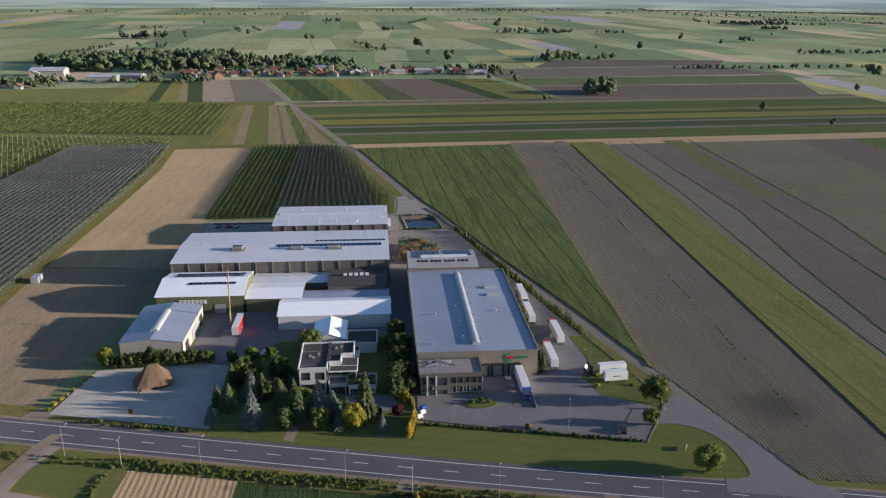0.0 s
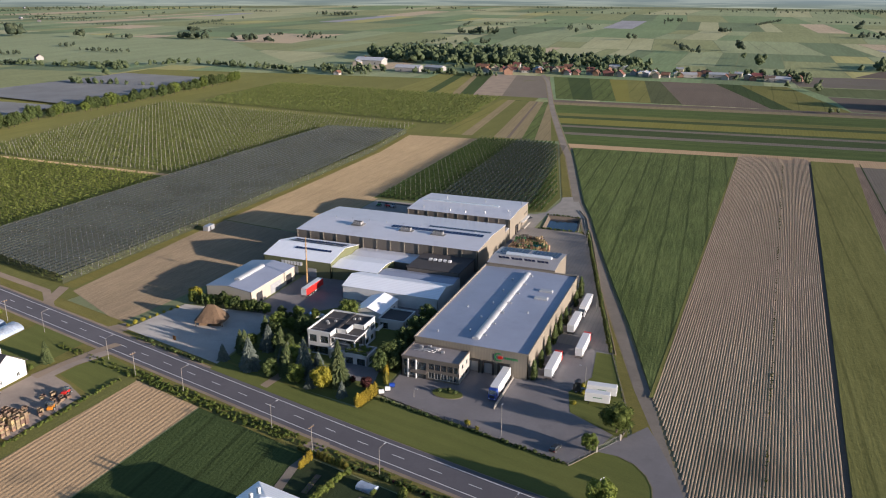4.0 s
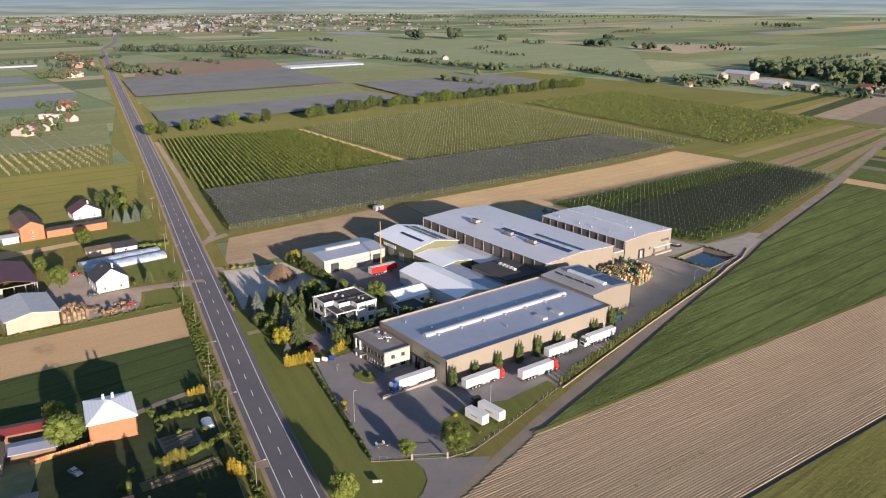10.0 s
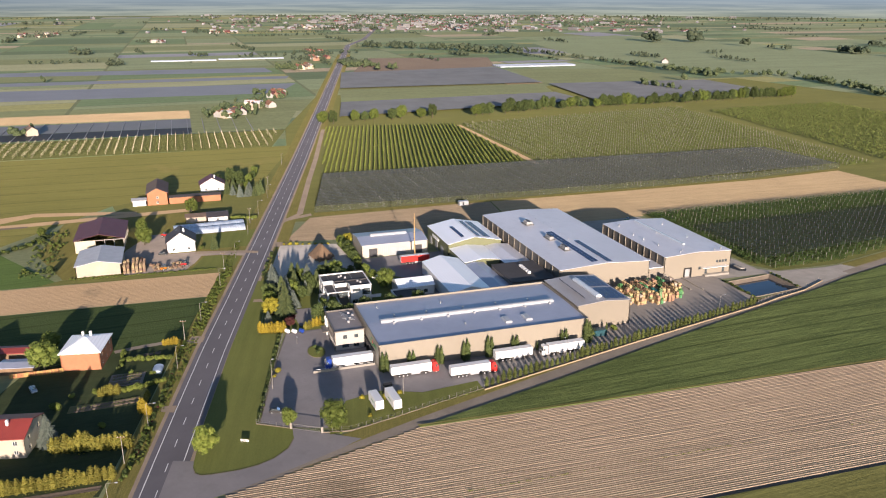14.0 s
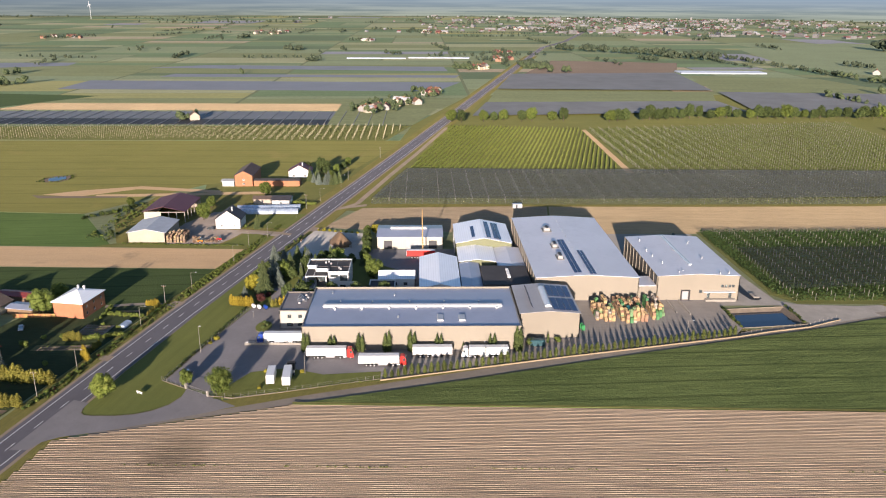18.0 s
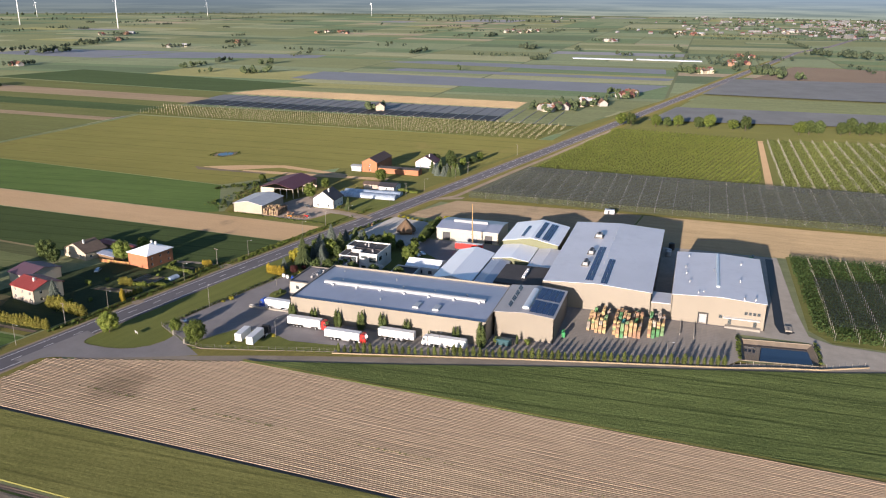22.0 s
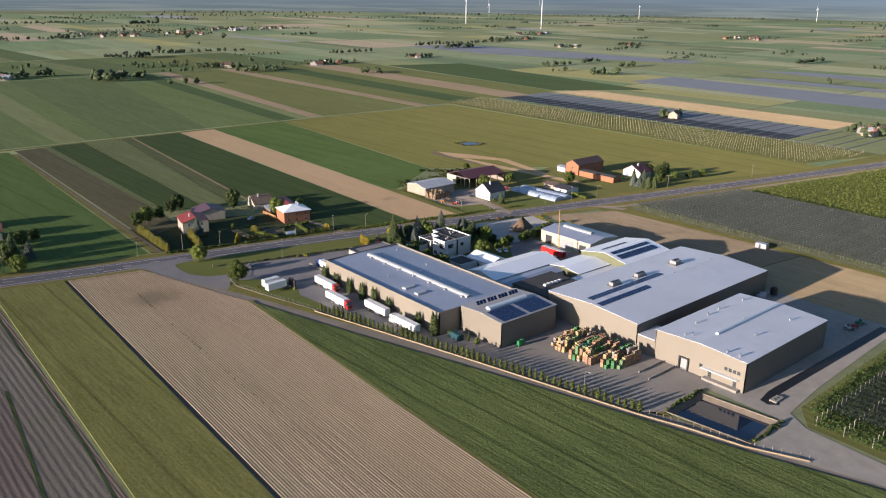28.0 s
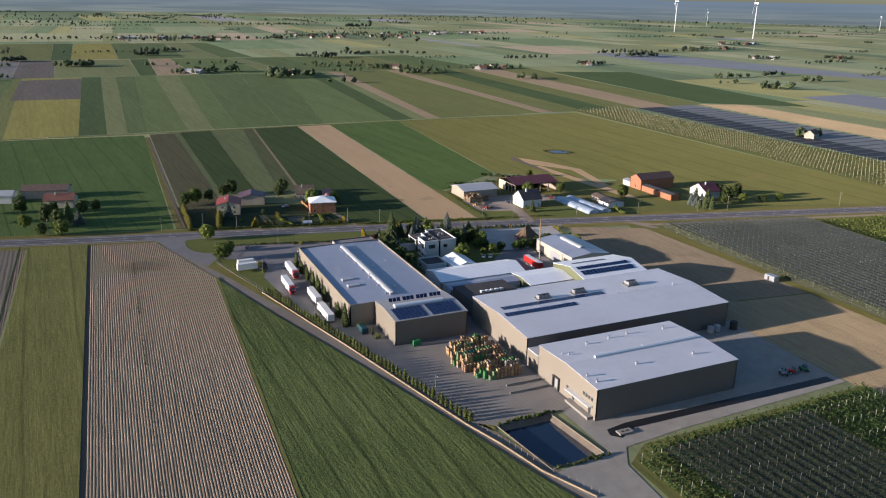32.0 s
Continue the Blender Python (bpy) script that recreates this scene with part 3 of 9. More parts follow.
sheet("yard_margin", [(-71.2, 108), (-66.6, 183), (-73.6, 191), (-74.8, 168), (-76.8, 118)], Z2, meadow, "grass margin between yard and sandy field", "verge")
sheet("yard_south", [(-75.7, 143), (-75, 169), (-84, 173.5), (-93.5, 176.5), (-92.5, 185), (-87.5, 196.8), (-95.5, 199), (-98.5, 184), (-100.5, 175.5), (-101, 162), (-122, 163), (-137, 162), (-136, 152), (-113, 142), (-100, 140)], Z3, yard_gravel, "dusty gravel farm yard and drive", "yard")
band("track_south", [(-174, 70), (-177.2, 113), (-180.6, 148), (-182.6, 176)], 7.0, Z3, bare, "sandy farm track")
sheet("garden_yard", [(2.8, 100), (13.4, 104), (15.0, 121.4), (3.4, 121)], Z3, yard_asphalt, "shaded paved yard between sheds", "yard")
band("garden_path", [(7.4, 144.2), (5.6, 152), (4.6, 160.0), (6.0, 167.5), (7.2, 174.0)], 2.6, Z3, lane_soil, "worn path beside the brick house", "path")
sheet("garden_soil", [(25.6, 144.6), (34.6, 143.6), (35.0, 154.2), (26.4, 155.2)], Z3, lane_soil, "dug vegetable patch in a garden", "garden")
sheet("garden_soil", [(43.8, 134), (48.4, 133.6), (48.6, 154.6), (44.4, 155.2)], Z3, weedy_soil, "long weedy vegetable bed", "garden")
sheet("garden_south", [(4, 166), (14, 118), (60, 100), (90, 100), (95, 146), (66, 153)], Z2, garden_grass, "garden grass with shade painted into its colour", "garden")
sheet("field_ditch", [(83, -150), (85, -150), (92, 146), (90, 146.4)], Z3, bare_dark, "dark ditch between two fields", "ditch")
sheet("ditch_track", [(85.1, -150), (87.6, -150), (94.8, 144.5), (92.1, 146)], Z3, verge, "grassy track beside the ditch", "road")
sheet("cross_track_south", [(260, -172), (172, -170), (88, -167), (-49, -167), (-153, -168), (-208, -152), (-208, -156), (-153, -172), (-49, -171), (88, -171), (172, -174), (260, -177)], Z3, verge, "overgrown ditch and track between fields", "road")

band("road_shoulder", ROAD, 13.4, Z4 - 0.012, dirt, "dusty shoulder along the main road")
band("road", ROAD, 11.2, Z4, asphalt, "dark asphalt main road with white markings")
band("lane_edge", LANE, 6.4, Z3 - 0.012, tan_crop, "dry grass edge of the farm lane", "verge")
band("lane", LANE, 4.8, Z3, lane_soil, "grey brown unpaved farm lane")
band("road_shoulder", [(330.5, 103.9), (760, -5), (1700, -245)], 13.4, Z4 - 0.012, dirt, "dusty shoulder along the main road")
band("road", [(330.5, 103.9), (760, -5), (1700, -245)], 11.2, Z4, asphalt, "dark asphalt main road with white markings")
band("field_fringe", [(xg(231) + 0.2, 231), (xg(400) + 0.2, 400), (xg(618) + 0.2, 618)], 1.0, 0.5, cereal_light, "pale grassy fringe between two fields", "field")
LOBE = [(86, 168.9), (89.5, 168.6), (92, 169.0), (93.4, 170.3), (93.9, 173), (94, 180), (93.2, 185), (91.2, 189.5), (87.6, 193.6), (82.8, 195.9), (77, 196.2)]
sheet("access_road", LOBE + [(84.4, 207.6), (88.6, 214), (92, 207), (97.5, 193.5), (102, 181), (104, 174), (105.5, 168.5), (108, 164.8), (112, 162.6), (112, 157.6), (84, 163.6)], Z4 + 0.03, yard_asphalt, "asphalt access road to the works gate", "road")
sheet("lane_apron", [(8, 423), (10, 446), (9, 458), (15, 462), (21, 447), (26, 434), (18, 424)], Z3 - 0.02, concrete, "dusty apron between lane and planting", "yard")
sheet("lane_fringe", [(9, 456), (-31, 624), (-25, 616), (-14, 573), (16, 460)], Z2, verge, "dry grass between lane and planting", "verge")
for q in ([(1.5, 170.2), (5.2, 168.9), (8.1, 173.7), (3.3, 174.8)], [(52.4, 160.6), (55.6, 160), (57.4, 163.9), (53.2, 164.8)], [(-28.5, 195), (-25.5, 194.3), (-24.5, 203), (-27.5, 204)], [(-101, 174), (-99, 184), (-96, 196), (-93, 203), (-89.5, 202.4), (-93, 194), (-96, 183), (-97, 173)],
          [(-154, 238), (-147, 222), (-143, 217), (-138, 216), (-142, 222), (-149, 238)], [(-106, 212), (-98, 209.5), (-96, 215), (-102, 218)]):
    sheet("driveway", q, Z4 + 0.01, dirt, "dusty driveway joining the road", "road")
sheet("yard_lawn", [(-74.5, 171), (-73.5, 190), (-87.6, 194), (-91.8, 185.5), (-92.6, 178), (-83, 174.5)], Z3, lawn, "small lawn beside the farm drive", "lawn")
sheet("house_lawn", [(-104, 178), (-103, 200), (-132, 207), (-129, 178)], Z3, lawn, "lawn before the greenhouses", "lawn")
sheet("meadow_track", [(-177, 36), (-189, 58), (-200, 90), (-188, 144), (-182, 144), (-192, 90), (-172, 60)], Z3, bare, "sandy track with a ditch in the meadow", "road")
sheet("meadow_ditch", [(-176, 30), (-168, 38), (-170, 90), (-173, 90), (-174, 42)], Z3, bare_dark, "dark ditch beside the sandy track", "ditch")
# lawns
sheet("lawn_front", [(-50, 198.6), (-50, 205), (-28, 200), (7.2, 193.2), (9, 201.6), (33, 196.4), (71.5, 187)] + LOBE[::-1] + [(66, 172.2), (16.5, 182.9)], Z4 + 0.02, lawn, "mown lawn between road and works", "lawn")
sheet("lawn_garden", [(8.5, 194), (8.5, 262), (-52, 258), (-49, 203)], Z2, lawn, "shaded garden lawn", "lawn")
sheet("lawn_side", [(84, 206), (72.5, 257), (66, 257), (68, 238), (63, 226), (66, 214), (80, 206)], Z4 + 0.05, lawn, "grass strip inside the fence", "lawn")
band("lawn_kerb", LOBE[1:-1], 0.3, 0.24, kerb_stone, "pale kerb round the lawn's corner", "kerb")
sheet("verge_lane", [(85.5, 207), (91, 209), (81, 237), (66, 285), (53.5, 325), (44.7, 355), (33.2, 395), (32, 391), (37, 388), (71.5, 257)], Z3 + 0.02, verge, "dry grass verge beside the lane", "verge")
# paved yards
sheet("yard_front", [(9.5, 203), (33, 196.5), (71, 187.5), (76.5, 196), (80, 206), (71.3, 257), (37.6, 387.5), (31.5, 392), (3, 391), (2.8, 316), (9.5, 316)], Z4, yard_asphalt, "grey paved lorry yard", "yard")
sheet("yard_store", [(70.8, 258), (37.6, 387.5), (31.5, 392), (4, 391), (4, 330), (41, 330), (41, 307), (51, 306), (51, 260)], Z4 + 0.03, yard_paving, "block paved storage yard", "yard")
sheet("yard_north", [(-92, 356), (-91, 412), (-20, 414.5), (3, 416.5), (8, 424), (10, 448), (20, 452), (30, 420), (9, 416), (9, 391), (4, 391), (4, 356)], Z4, concrete, "pale concrete apron behind the halls", "yard")
sheet("yard_west", [(-66, 242), (-66, 286), (-90, 288), (-92, 356), (4, 358), (10, 316), (10, 264), (-34, 262), (-44, 250), (-52, 242)], Z4, yard_asphalt, "grey yard between the older halls", "yard")
sheet("yard_gravel", [(-98, 214), (-50, 202.5), (-51, 242), (-60, 244), (-93, 241)], Z4 + 0.04, pale_gravel, "pale gravel forecourt around a thatched hut", "yard")

# road markings
g = Geo()
length = sum((Vector(b) - Vector(a)).length for a, b in zip(ROAD, ROAD[1:]))


def dash(s0, s1, off, w, z=Z4 + 0.02):
    a, d = along(ROAD, s0)
    b, e = along(ROAD, s1)
    n, m = Vector((-d.y, d.x)), Vector((-e.y, e.x))
    q = [a + n * (off - w / 2), a + n * (off + w / 2), b + m * (off + w / 2), b + m * (off - w / 2)]
    g.add([(p.x, p.y, z) for p in q], [(3, 2, 1, 0)])


s = 20.0
while s < 2100:
    dash(s, s + 4, 0, 0.22)
    s += 12
s = 0.0
while s < 2100:
    for off in (-3.9, 3.9):
        dash(s, s + 19.9, off, 0.25)
    s += 20
o = g.ob("road_marking", road_paint)
tagged(o, "white dashed centre line and edge lines", "road marking", "", "stuff")

# ridged beds, each a low soil bank
ridged = root("ridged_field", 0, 0, 0, 0, "long parallel ridges of pale sandy soil", "soil ridges", "", "structure")
rnd = random.Random(5)
gap = 0.8
nr = int(50 / gap)
for r in range(nr + 1):

    def row_x(y):
        return xp(y) - (nr - r + 0.5) * gap * (xp(y) - xg(y)) / 50.2

    def in_field(y):
        x = row_x(y)
        low = xg(y) + 0.8 if y > 229 else 88.5 + (229 - y) * 0.30
        return x > low and y > ys(x) + 9.5 and y < yn(x) + 8

    good = [y for y in range(160, 632) if in_field(y)]
    if not good:
        continue
    g = Geo()
    prev = None
    y = float(good[0])
    while y <= good[-1]:
        w = gap * 0.5
        x = row_x(y) + rnd.uniform(-0.05, 0.05)
        h = 0.24 + rnd.uniform(-0.04, 0.04)
        row = [(x - w * 0.82, y, 0.03), (x - w * 0.34, y, h), (x + w * 0.34, y, h), (x + w * 0.82, y, 0.03)]
        if prev:
            k = len(g.v)
            g.v += row
            g.f += [(k - 4 + i, k - 3 + i, k + 1 + i, k + i) for i in range(3)]
            g.mi += [0] * 3
        else:
            g.v += row
        prev = row
        y += 9.0
    if g.f:
        g.ob("soil_ridge", ridge_soil, parent=ridged)

band("field_furrow", [(xp(162) + 0.7, 162), (xp(400) + 0.7, 400), (xp(622) + 0.7, 622)], 2.4, Z1, bare_dark, "dark soil furrow beside the rye", "field")
# weeds standing in one of the furrows
wd = random.Random(12)
g = Geo()
for k in range(420):
    y = wd.uniform(190, 600) if wd.random() < 0.8 else wd.uniform(190, 330)
    x = xp(y) - 17.6 * (xp(y) - xg(y)) / 50.2 + wd.gauss(0, 0.22)
    if wd.random() < 0.5 + 0.5 * math.sin(y * 0.13):
        s = wd.uniform(0.08, 0.2)
        a = wd.uniform(0, 3.14)
        for q in (a, a + 1.57):
            cx, sx = math.cos(q) * s, math.sin(q) * s
            g.add([(x - cx, y - sx, 0.1), (x + cx, y + sx, 0.1), (x + cx * 1.3, y + sx * 1.3, 0.3 + s), (x - cx * 1.3, y - sx * 1.3, 0.3 + s)], [(0, 1, 2, 3)])
tagged(g.ob("furrow_weeds", lawn), "scattered green weeds along one furrow", "weeds", "", "stuff")

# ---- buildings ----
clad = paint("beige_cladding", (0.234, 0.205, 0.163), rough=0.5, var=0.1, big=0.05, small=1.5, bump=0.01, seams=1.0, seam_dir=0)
# brown cladding, also the painted shade on unlit walls of the beige halls
clad_dark = paint("brown_shade_cladding", (0.14, 0.122, 0.104), rough=0.5, var=0.12, big=0.05, small=1.5, bump=0.01)
roof_grey = paint("grey_roof_sheet", (0.64, 0.64, 0.672), rough=0.42, metal=0.1, var=0.1, big=0.04, small=1.2, bump=0.01, seams=0, stain=0.2)
# blue in this base paints the sky's reflection on the main hall roof
roof_membrane = paint("roof_membrane", (0.296, 0.325, 0.408), rough=0.3, var=0.16, big=0.04, small=0.8, bump=0.004, seams=0, stain=0.2)
roof_white = paint("white_roof_sheet", (0.91, 0.93, 0.96), rough=0.3, metal=0.0, var=0.06, big=0.08, small=1.2, bump=0.015, seams=1.0, seam_dir=90, stain=0.06)
white_wall = paint("white_render", (0.594, 0.59, 0.572), rough=0.8, var=0.08, big=0.2, small=3, bump=0.005, stain=0.08)
olive_wall = paint("olive_cladding", (0.133, 0.142, 0.0712), rough=0.5, var=0.12, big=0.1, small=2, seams=0.5, seam_dir=0)
dark_flat = paint("bitumen_roof", (0.055, 0.05, 0.05), rough=0.85, var=0.25, big=0.15, small=2, bump=0.01, stain=0.3)
panel_blue = paint("solar_cells", (0.012, 0.026, 0.085), spec=0.4, rough=0.25, var=0.2, big=0.3, small=4, bump=0.0)
steel = paint("galvanised_steel", (0.55, 0.56, 0.57), rough=0.4, metal=0.8, var=0.12, big=0.5, small=6, bump=0.0)
dark_metal = paint("dark_metal", (0.05, 0.05, 0.055), rough=0.5, metal=0.3, var=0.2, big=0.5, small=5, bump=0.0)
skylight_sheet = paint("skylight_sheet", (0.383, 0.399, 0.416), rough=0.3, var=0.08, big=0.4, small=3, bump=0.0)
skylight_blue = paint("skylight_blue", (0.5, 0.57, 0.63), rough=0.2, var=0.08, big=0.4, small=3, bump=0.0)
door_grey = paint("grey_door", (0.30, 0.31, 0.32), rough=0.5, var=0.1, big=0.5, small=4, bump=0.0, seams=0.5, seam_dir=90)
m, nt, p, out = nodes_of("window_glass")
p.inputs["Base Color"].default_value = (0.35, 0.42, 0.45, 1)
p.inputs["Roughness"].default_value = 0.03
p.inputs["Transmission Weight"].default_value = 0.85
window_glass = m


def wall(parent, p0, p1, h, material, z0=0.0, thick=0.3, holes=(), peak=None, name="wall"):
    """A wall between two plan points, its outside on the right of the way p0 to p1, with openings (s0, s1, low, high) cut through; peak: (s, z) of a gable."""
    p0, p1 = Vector((*p0, 0)), Vector((*p1, 0))
    d = (p1 - p0).normalized()
    n = Vector((d.y, -d.x, 0))
    length = (p1 - p0).length
    ss = sorted({0.0, length, *[v for o in holes for v in o[:2]]})
    zs = sorted({z0, h, *[v for o in holes for v in o[2:]]})
    g = Geo()

    def at(s, z, k):
        q = p0 + d * s - n * k
        return (q.x, q.y, z)

    for a, b in zip(ss, ss[1:]):
        for lo, hi in zip(zs, zs[1:]):
            ms, mz = (a + b) / 2, (lo + hi) / 2
            if any(o[0] < ms < o[1] and o[2] < mz < o[3] for o in holes):
                continue
            g.add([at(a, lo, 0), at(b, lo, 0), at(b, hi, 0), at(a, hi, 0)], [(0, 1, 2, 3)])
            g.add([at(a, lo, thick), at(b, lo, thick), at(b, hi, thick), at(a, hi, thick)], [(3, 2, 1, 0)])
    for s0, s1, lo, hi in holes:
        c = [(s0, lo), (s1, lo), (s1, hi), (s0, hi)]
        for i in range(4):
            (a, b), (e, f) = c[i], c[(i + 1) % 4]
            g.add([at(a, b, 0), at(a, b, thick), at(e, f, thick), at(e, f, 0)], [(0, 1, 2, 3)])
    if peak:
        g.extrude([at(0, h, 0), at(length, h, 0), at(peak[0], peak[1], 0)], -n * thick)
    for s in (0, length):
        g.add([at(s, z0, 0), at(s, h, 0), at(s, h, thick), at(s, z0, thick)], [(0, 1, 2, 3)])
    return g.ob(name, material, parent=parent)


def fill(parent, p0, p1, hole, frame_mat, pane_mat, name="window", cols=1, rows=1, depth=0.12, fw=0.08):
    """A frame with its panes, set into an opening of the wall from p0 to p1."""
    p0, p1 = Vector((*p0, 0)), Vector((*p1, 0))
    d = (p1 - p0).normalized()
    n = Vector((d.y, -d.x, 0))
    s0, s1, lo, hi = hole
    o = root(name)
    o.parent = parent
    o.matrix_basis = Matrix.Translation(p0 + d * s0 - n * depth) @ Matrix(((d.x, -n.x, 0, 0), (d.y, -n.y, 0, 0), (0, 0, 1, 0), (0, 0, 0, 1)))
    w = s1 - s0
    fr = Geo()
    for i in range(cols + 1):
        x = (w - fw) * i / cols
        fr.box(x, 0, lo, x + fw, 0.07, hi)
    for j in range(rows + 1):
        z = lo + (hi - lo - fw) * j / rows
        fr.box(fw, 0.003, z, w - fw, 0.067, z + fw)
    g2 = Geo().box(fw * 0.6, 0.025, lo + fw * 0.6, w - fw * 0.6, 0.045, hi - fw * 0.6)
    body = fr.mesh("window_frame", frame_mat)
    f = new("frame", body)
    f.parent = o
    pn = g2.ob("pane", pane_mat, parent=o)
    return o


def slab_roof(parent, x0, x1, y0, y1, eave, rise, axis, material, over=0.15, thick=0.14, name="roof"):
    """A low gable roof; axis: the way of the ridge. One plate for each slope."""
    a0, a1, b0, b1 = x0 - over, x1 + over, y0 - over, y1 + over
    parts = []
    if axis == "x":
        m = (b0 + b1) / 2
        for q in (((a0, b0, eave), (a1, b0, eave), (a1, m, eave + rise), (a0, m, eave + rise)), ((a0, m, eave + rise), (a1, m, eave + rise), (a1, b1, eave), (a0, b1, eave))):
            parts.append(Geo().extrude([q[3], q[2], q[1], q[0]], (0, 0, thick)).ob(name, material, parent=parent))
    else:
        m = (a0 + a1) / 2
        for q in (((a0, b0, eave), (m, b0, eave + rise), (m, b1, eave + rise), (a0, b1, eave)), ((m, b0, eave + rise), (a1, b0, eave), (a1, b1, eave), (m, b1, eave + rise))):
            parts.append(Geo().extrude([q[3], q[2], q[1], q[0]], (0, 0, thick)).ob(name, material, parent=parent))
    return parts


def parapet(parent, x0, x1, y0, y1, z, h, material, w=0.35):
    for q in ((x0 - 0.03, y0 - 0.03, x1 + 0.03, y0 + w), (x0 - 0.03, y1 - w, x1 + 0.03, y1 + 0.03), (x0 - 0.03, y0 + w, x0 + w, y1 - w), (x1 - w, y0 + w, x1 + 0.03, y1 - w)):
        Geo().box(q[0], q[1], z, q[2], q[3], z + h).ob("parapet", material, parent=parent)


def barrel(parent, x0, y0, x1, y1, z, r, material, axis="y", n=8, name="skylight"):
    """A barrel-vaulted rooflight on a low kerb."""
    g = Geo()
    L = (y1 - y0) if axis == "y" else (x1 - x0)
    cx, cy = (x0 + x1) / 2, (y0 + y1) / 2
    prof = [(-r, 0), (-r, 0.35)] + [(-r * math.cos(math.pi * i / n), 0.35 + r * 0.55 * math.sin(math.pi * i / n)) for i in range(1, n)] + [(r, 0.35), (r, 0)]
    vs = []
    for e in (-L / 2, L / 2):
        for u, w in prof:
            vs.append((cx + u, cy + e, z + w) if axis == "y" else (cx + e, cy - u, z + w))
    k = len(prof)
    g.add(vs, [(i, i + 1, k + i + 1, k + i) for i in range(k - 1)] + [tuple(range(k - 1, -1, -1)), tuple(range(k, 2 * k))])
    return g.ob(name, material, parent=parent)


def solar(parent, x0, y0, x1, y1, zf, nx, ny, gap=0.09):
    """Solar panels laid on a roof whose height is zf(x, y); each panel a part."""
    dx, dy = (x1 - x0) / nx, (y1 - y0) / ny
    for i in range(nx):
        for j in range(ny):
            a, b, c, d = x0 + i * dx + gap, y0 + j * dy + gap, x0 + (i + 1) * dx - gap, y0 + (j + 1) * dy - gap
            pts = [(a, b, zf(a, b)), (c, b, zf(c, b)), (c, d, zf(c, d)), (a, d, zf(a, d))]
            Geo().extrude([pts[3], pts[2], pts[1], pts[0]], (0, 0, 0.08)).ob("solar_panel", panel_blue, parent=parent)


roof_taupe = paint("taupe_roof_felt", (0.247, 0.223, 0.218), rough=0.7, var=0.2, big=0.2, small=2, stain=0.25)
# main hall with flat roof
hall = root("main_hall", label="long beige steel hall with a flat grey roof and parapet", category="factory hall")
X0, X1, Y0, Y1, H = 10.0, 49.2, 228.6, 305.6, 8.9
wall(hall, (X0, Y0), (X1, Y0), H, clad, holes=[(19.7, 22.7, 0.1, 3.8), (24.5, 27.5, 0.1, 3.8), (29.8, 32.8, 0.1, 3.8)])
for s in (19.7, 24.5, 29.8):
    fill(hall, (X0, Y0), (X1, Y0), (s, s + 3.0, 0.1, 3.8), dark_metal, door_grey, name="dock_door", depth=0.2)
wall(hall, (X1, Y0), (X1, Y1), H, clad, holes=[(29.0, 30.0, 2.6, 3.6)])
fill(hall, (X1, Y0), (X1, Y1), (29.0, 30.0, 2.6, 3.6), dark_metal, door_grey, name="vent")
wall(hall, (X1, Y1), (X0, Y1), H, clad)
wall(hall, (X0, Y1), (X0, Y0), H, clad)
RX = 29.7


def zh(x):
    return H - 0.05 - 0.45 * abs(x - RX) / 19.6


for xa in (X0 + 0.3, X1 - 0.3):
    Geo().extrude([(xa, Y0 + 0.3, zh(xa)), (RX, Y0 + 0.3, zh(RX)), (RX, Y1 - 0.3, zh(RX)), (xa, Y1 - 0.3, zh(xa))], (0, 0, -0.3)).ob("roof", roof_membrane, parent=hall)
parapet(hall, X0, X1, Y0, Y1, H - 0.3, 0.5, clad)
for k in range(8):
    barrel(hall, 28.5, 234 + k * 8.3, 30.9, 242.3 + k * 8.3, zh(30.9), 1.2, skylight_sheet)
    Geo().box(28.4, 242.2 + k * 8.3, zh(30.9), 31.0, 242.36 + k * 8.3, H + 0.72).ob("skylight_rib", skylight_sheet, parent=hall)
for y in (277.2, 285.0):
    Geo().cbox(38.6, y - 1.2, zh(43.6), 43.6, y + 1.2, H + 0.35, 0.25).ob("rooflight", skylight_sheet, parent=hall)

# office block in front
office_render = paint("pale_office_render", (0.36, 0.345, 0.315), rough=0.75, var=0.08, big=0.2, small=3, bump=0.005, stain=0.1)
office = root("office_block", label="two-storey grey office block with ribbon windows", category="office building")
OX0, OX1, OY0, OY1, OH = 10.2, 29.8, 217.5, 228.25, 7.2
hs = [(1.0 + k * 2.1, 2.9 + k * 2.1, lo, lo + 2.1) for k in (0, 1, 4, 5, 6, 7, 8) for lo in (0.8, 3.9)]
hs += [(5.4, 8.6, 0.1, 5.9)]
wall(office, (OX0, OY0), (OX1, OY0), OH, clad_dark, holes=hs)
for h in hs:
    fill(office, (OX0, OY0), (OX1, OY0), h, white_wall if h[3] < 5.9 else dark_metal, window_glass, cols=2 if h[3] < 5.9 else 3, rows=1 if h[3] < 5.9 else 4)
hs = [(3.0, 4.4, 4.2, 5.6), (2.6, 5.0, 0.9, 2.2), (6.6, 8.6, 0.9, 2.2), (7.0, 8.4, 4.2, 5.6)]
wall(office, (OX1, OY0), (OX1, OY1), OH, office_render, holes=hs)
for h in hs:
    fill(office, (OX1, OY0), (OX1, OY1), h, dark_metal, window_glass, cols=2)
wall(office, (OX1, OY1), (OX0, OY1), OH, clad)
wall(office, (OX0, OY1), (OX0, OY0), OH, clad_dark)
Geo().box(OX0 + 0.3, OY0 + 0.3, OH - 0.6, OX1 - 0.3, OY1 - 0.3, OH - 0.3).ob("roof", roof_taupe, parent=office)
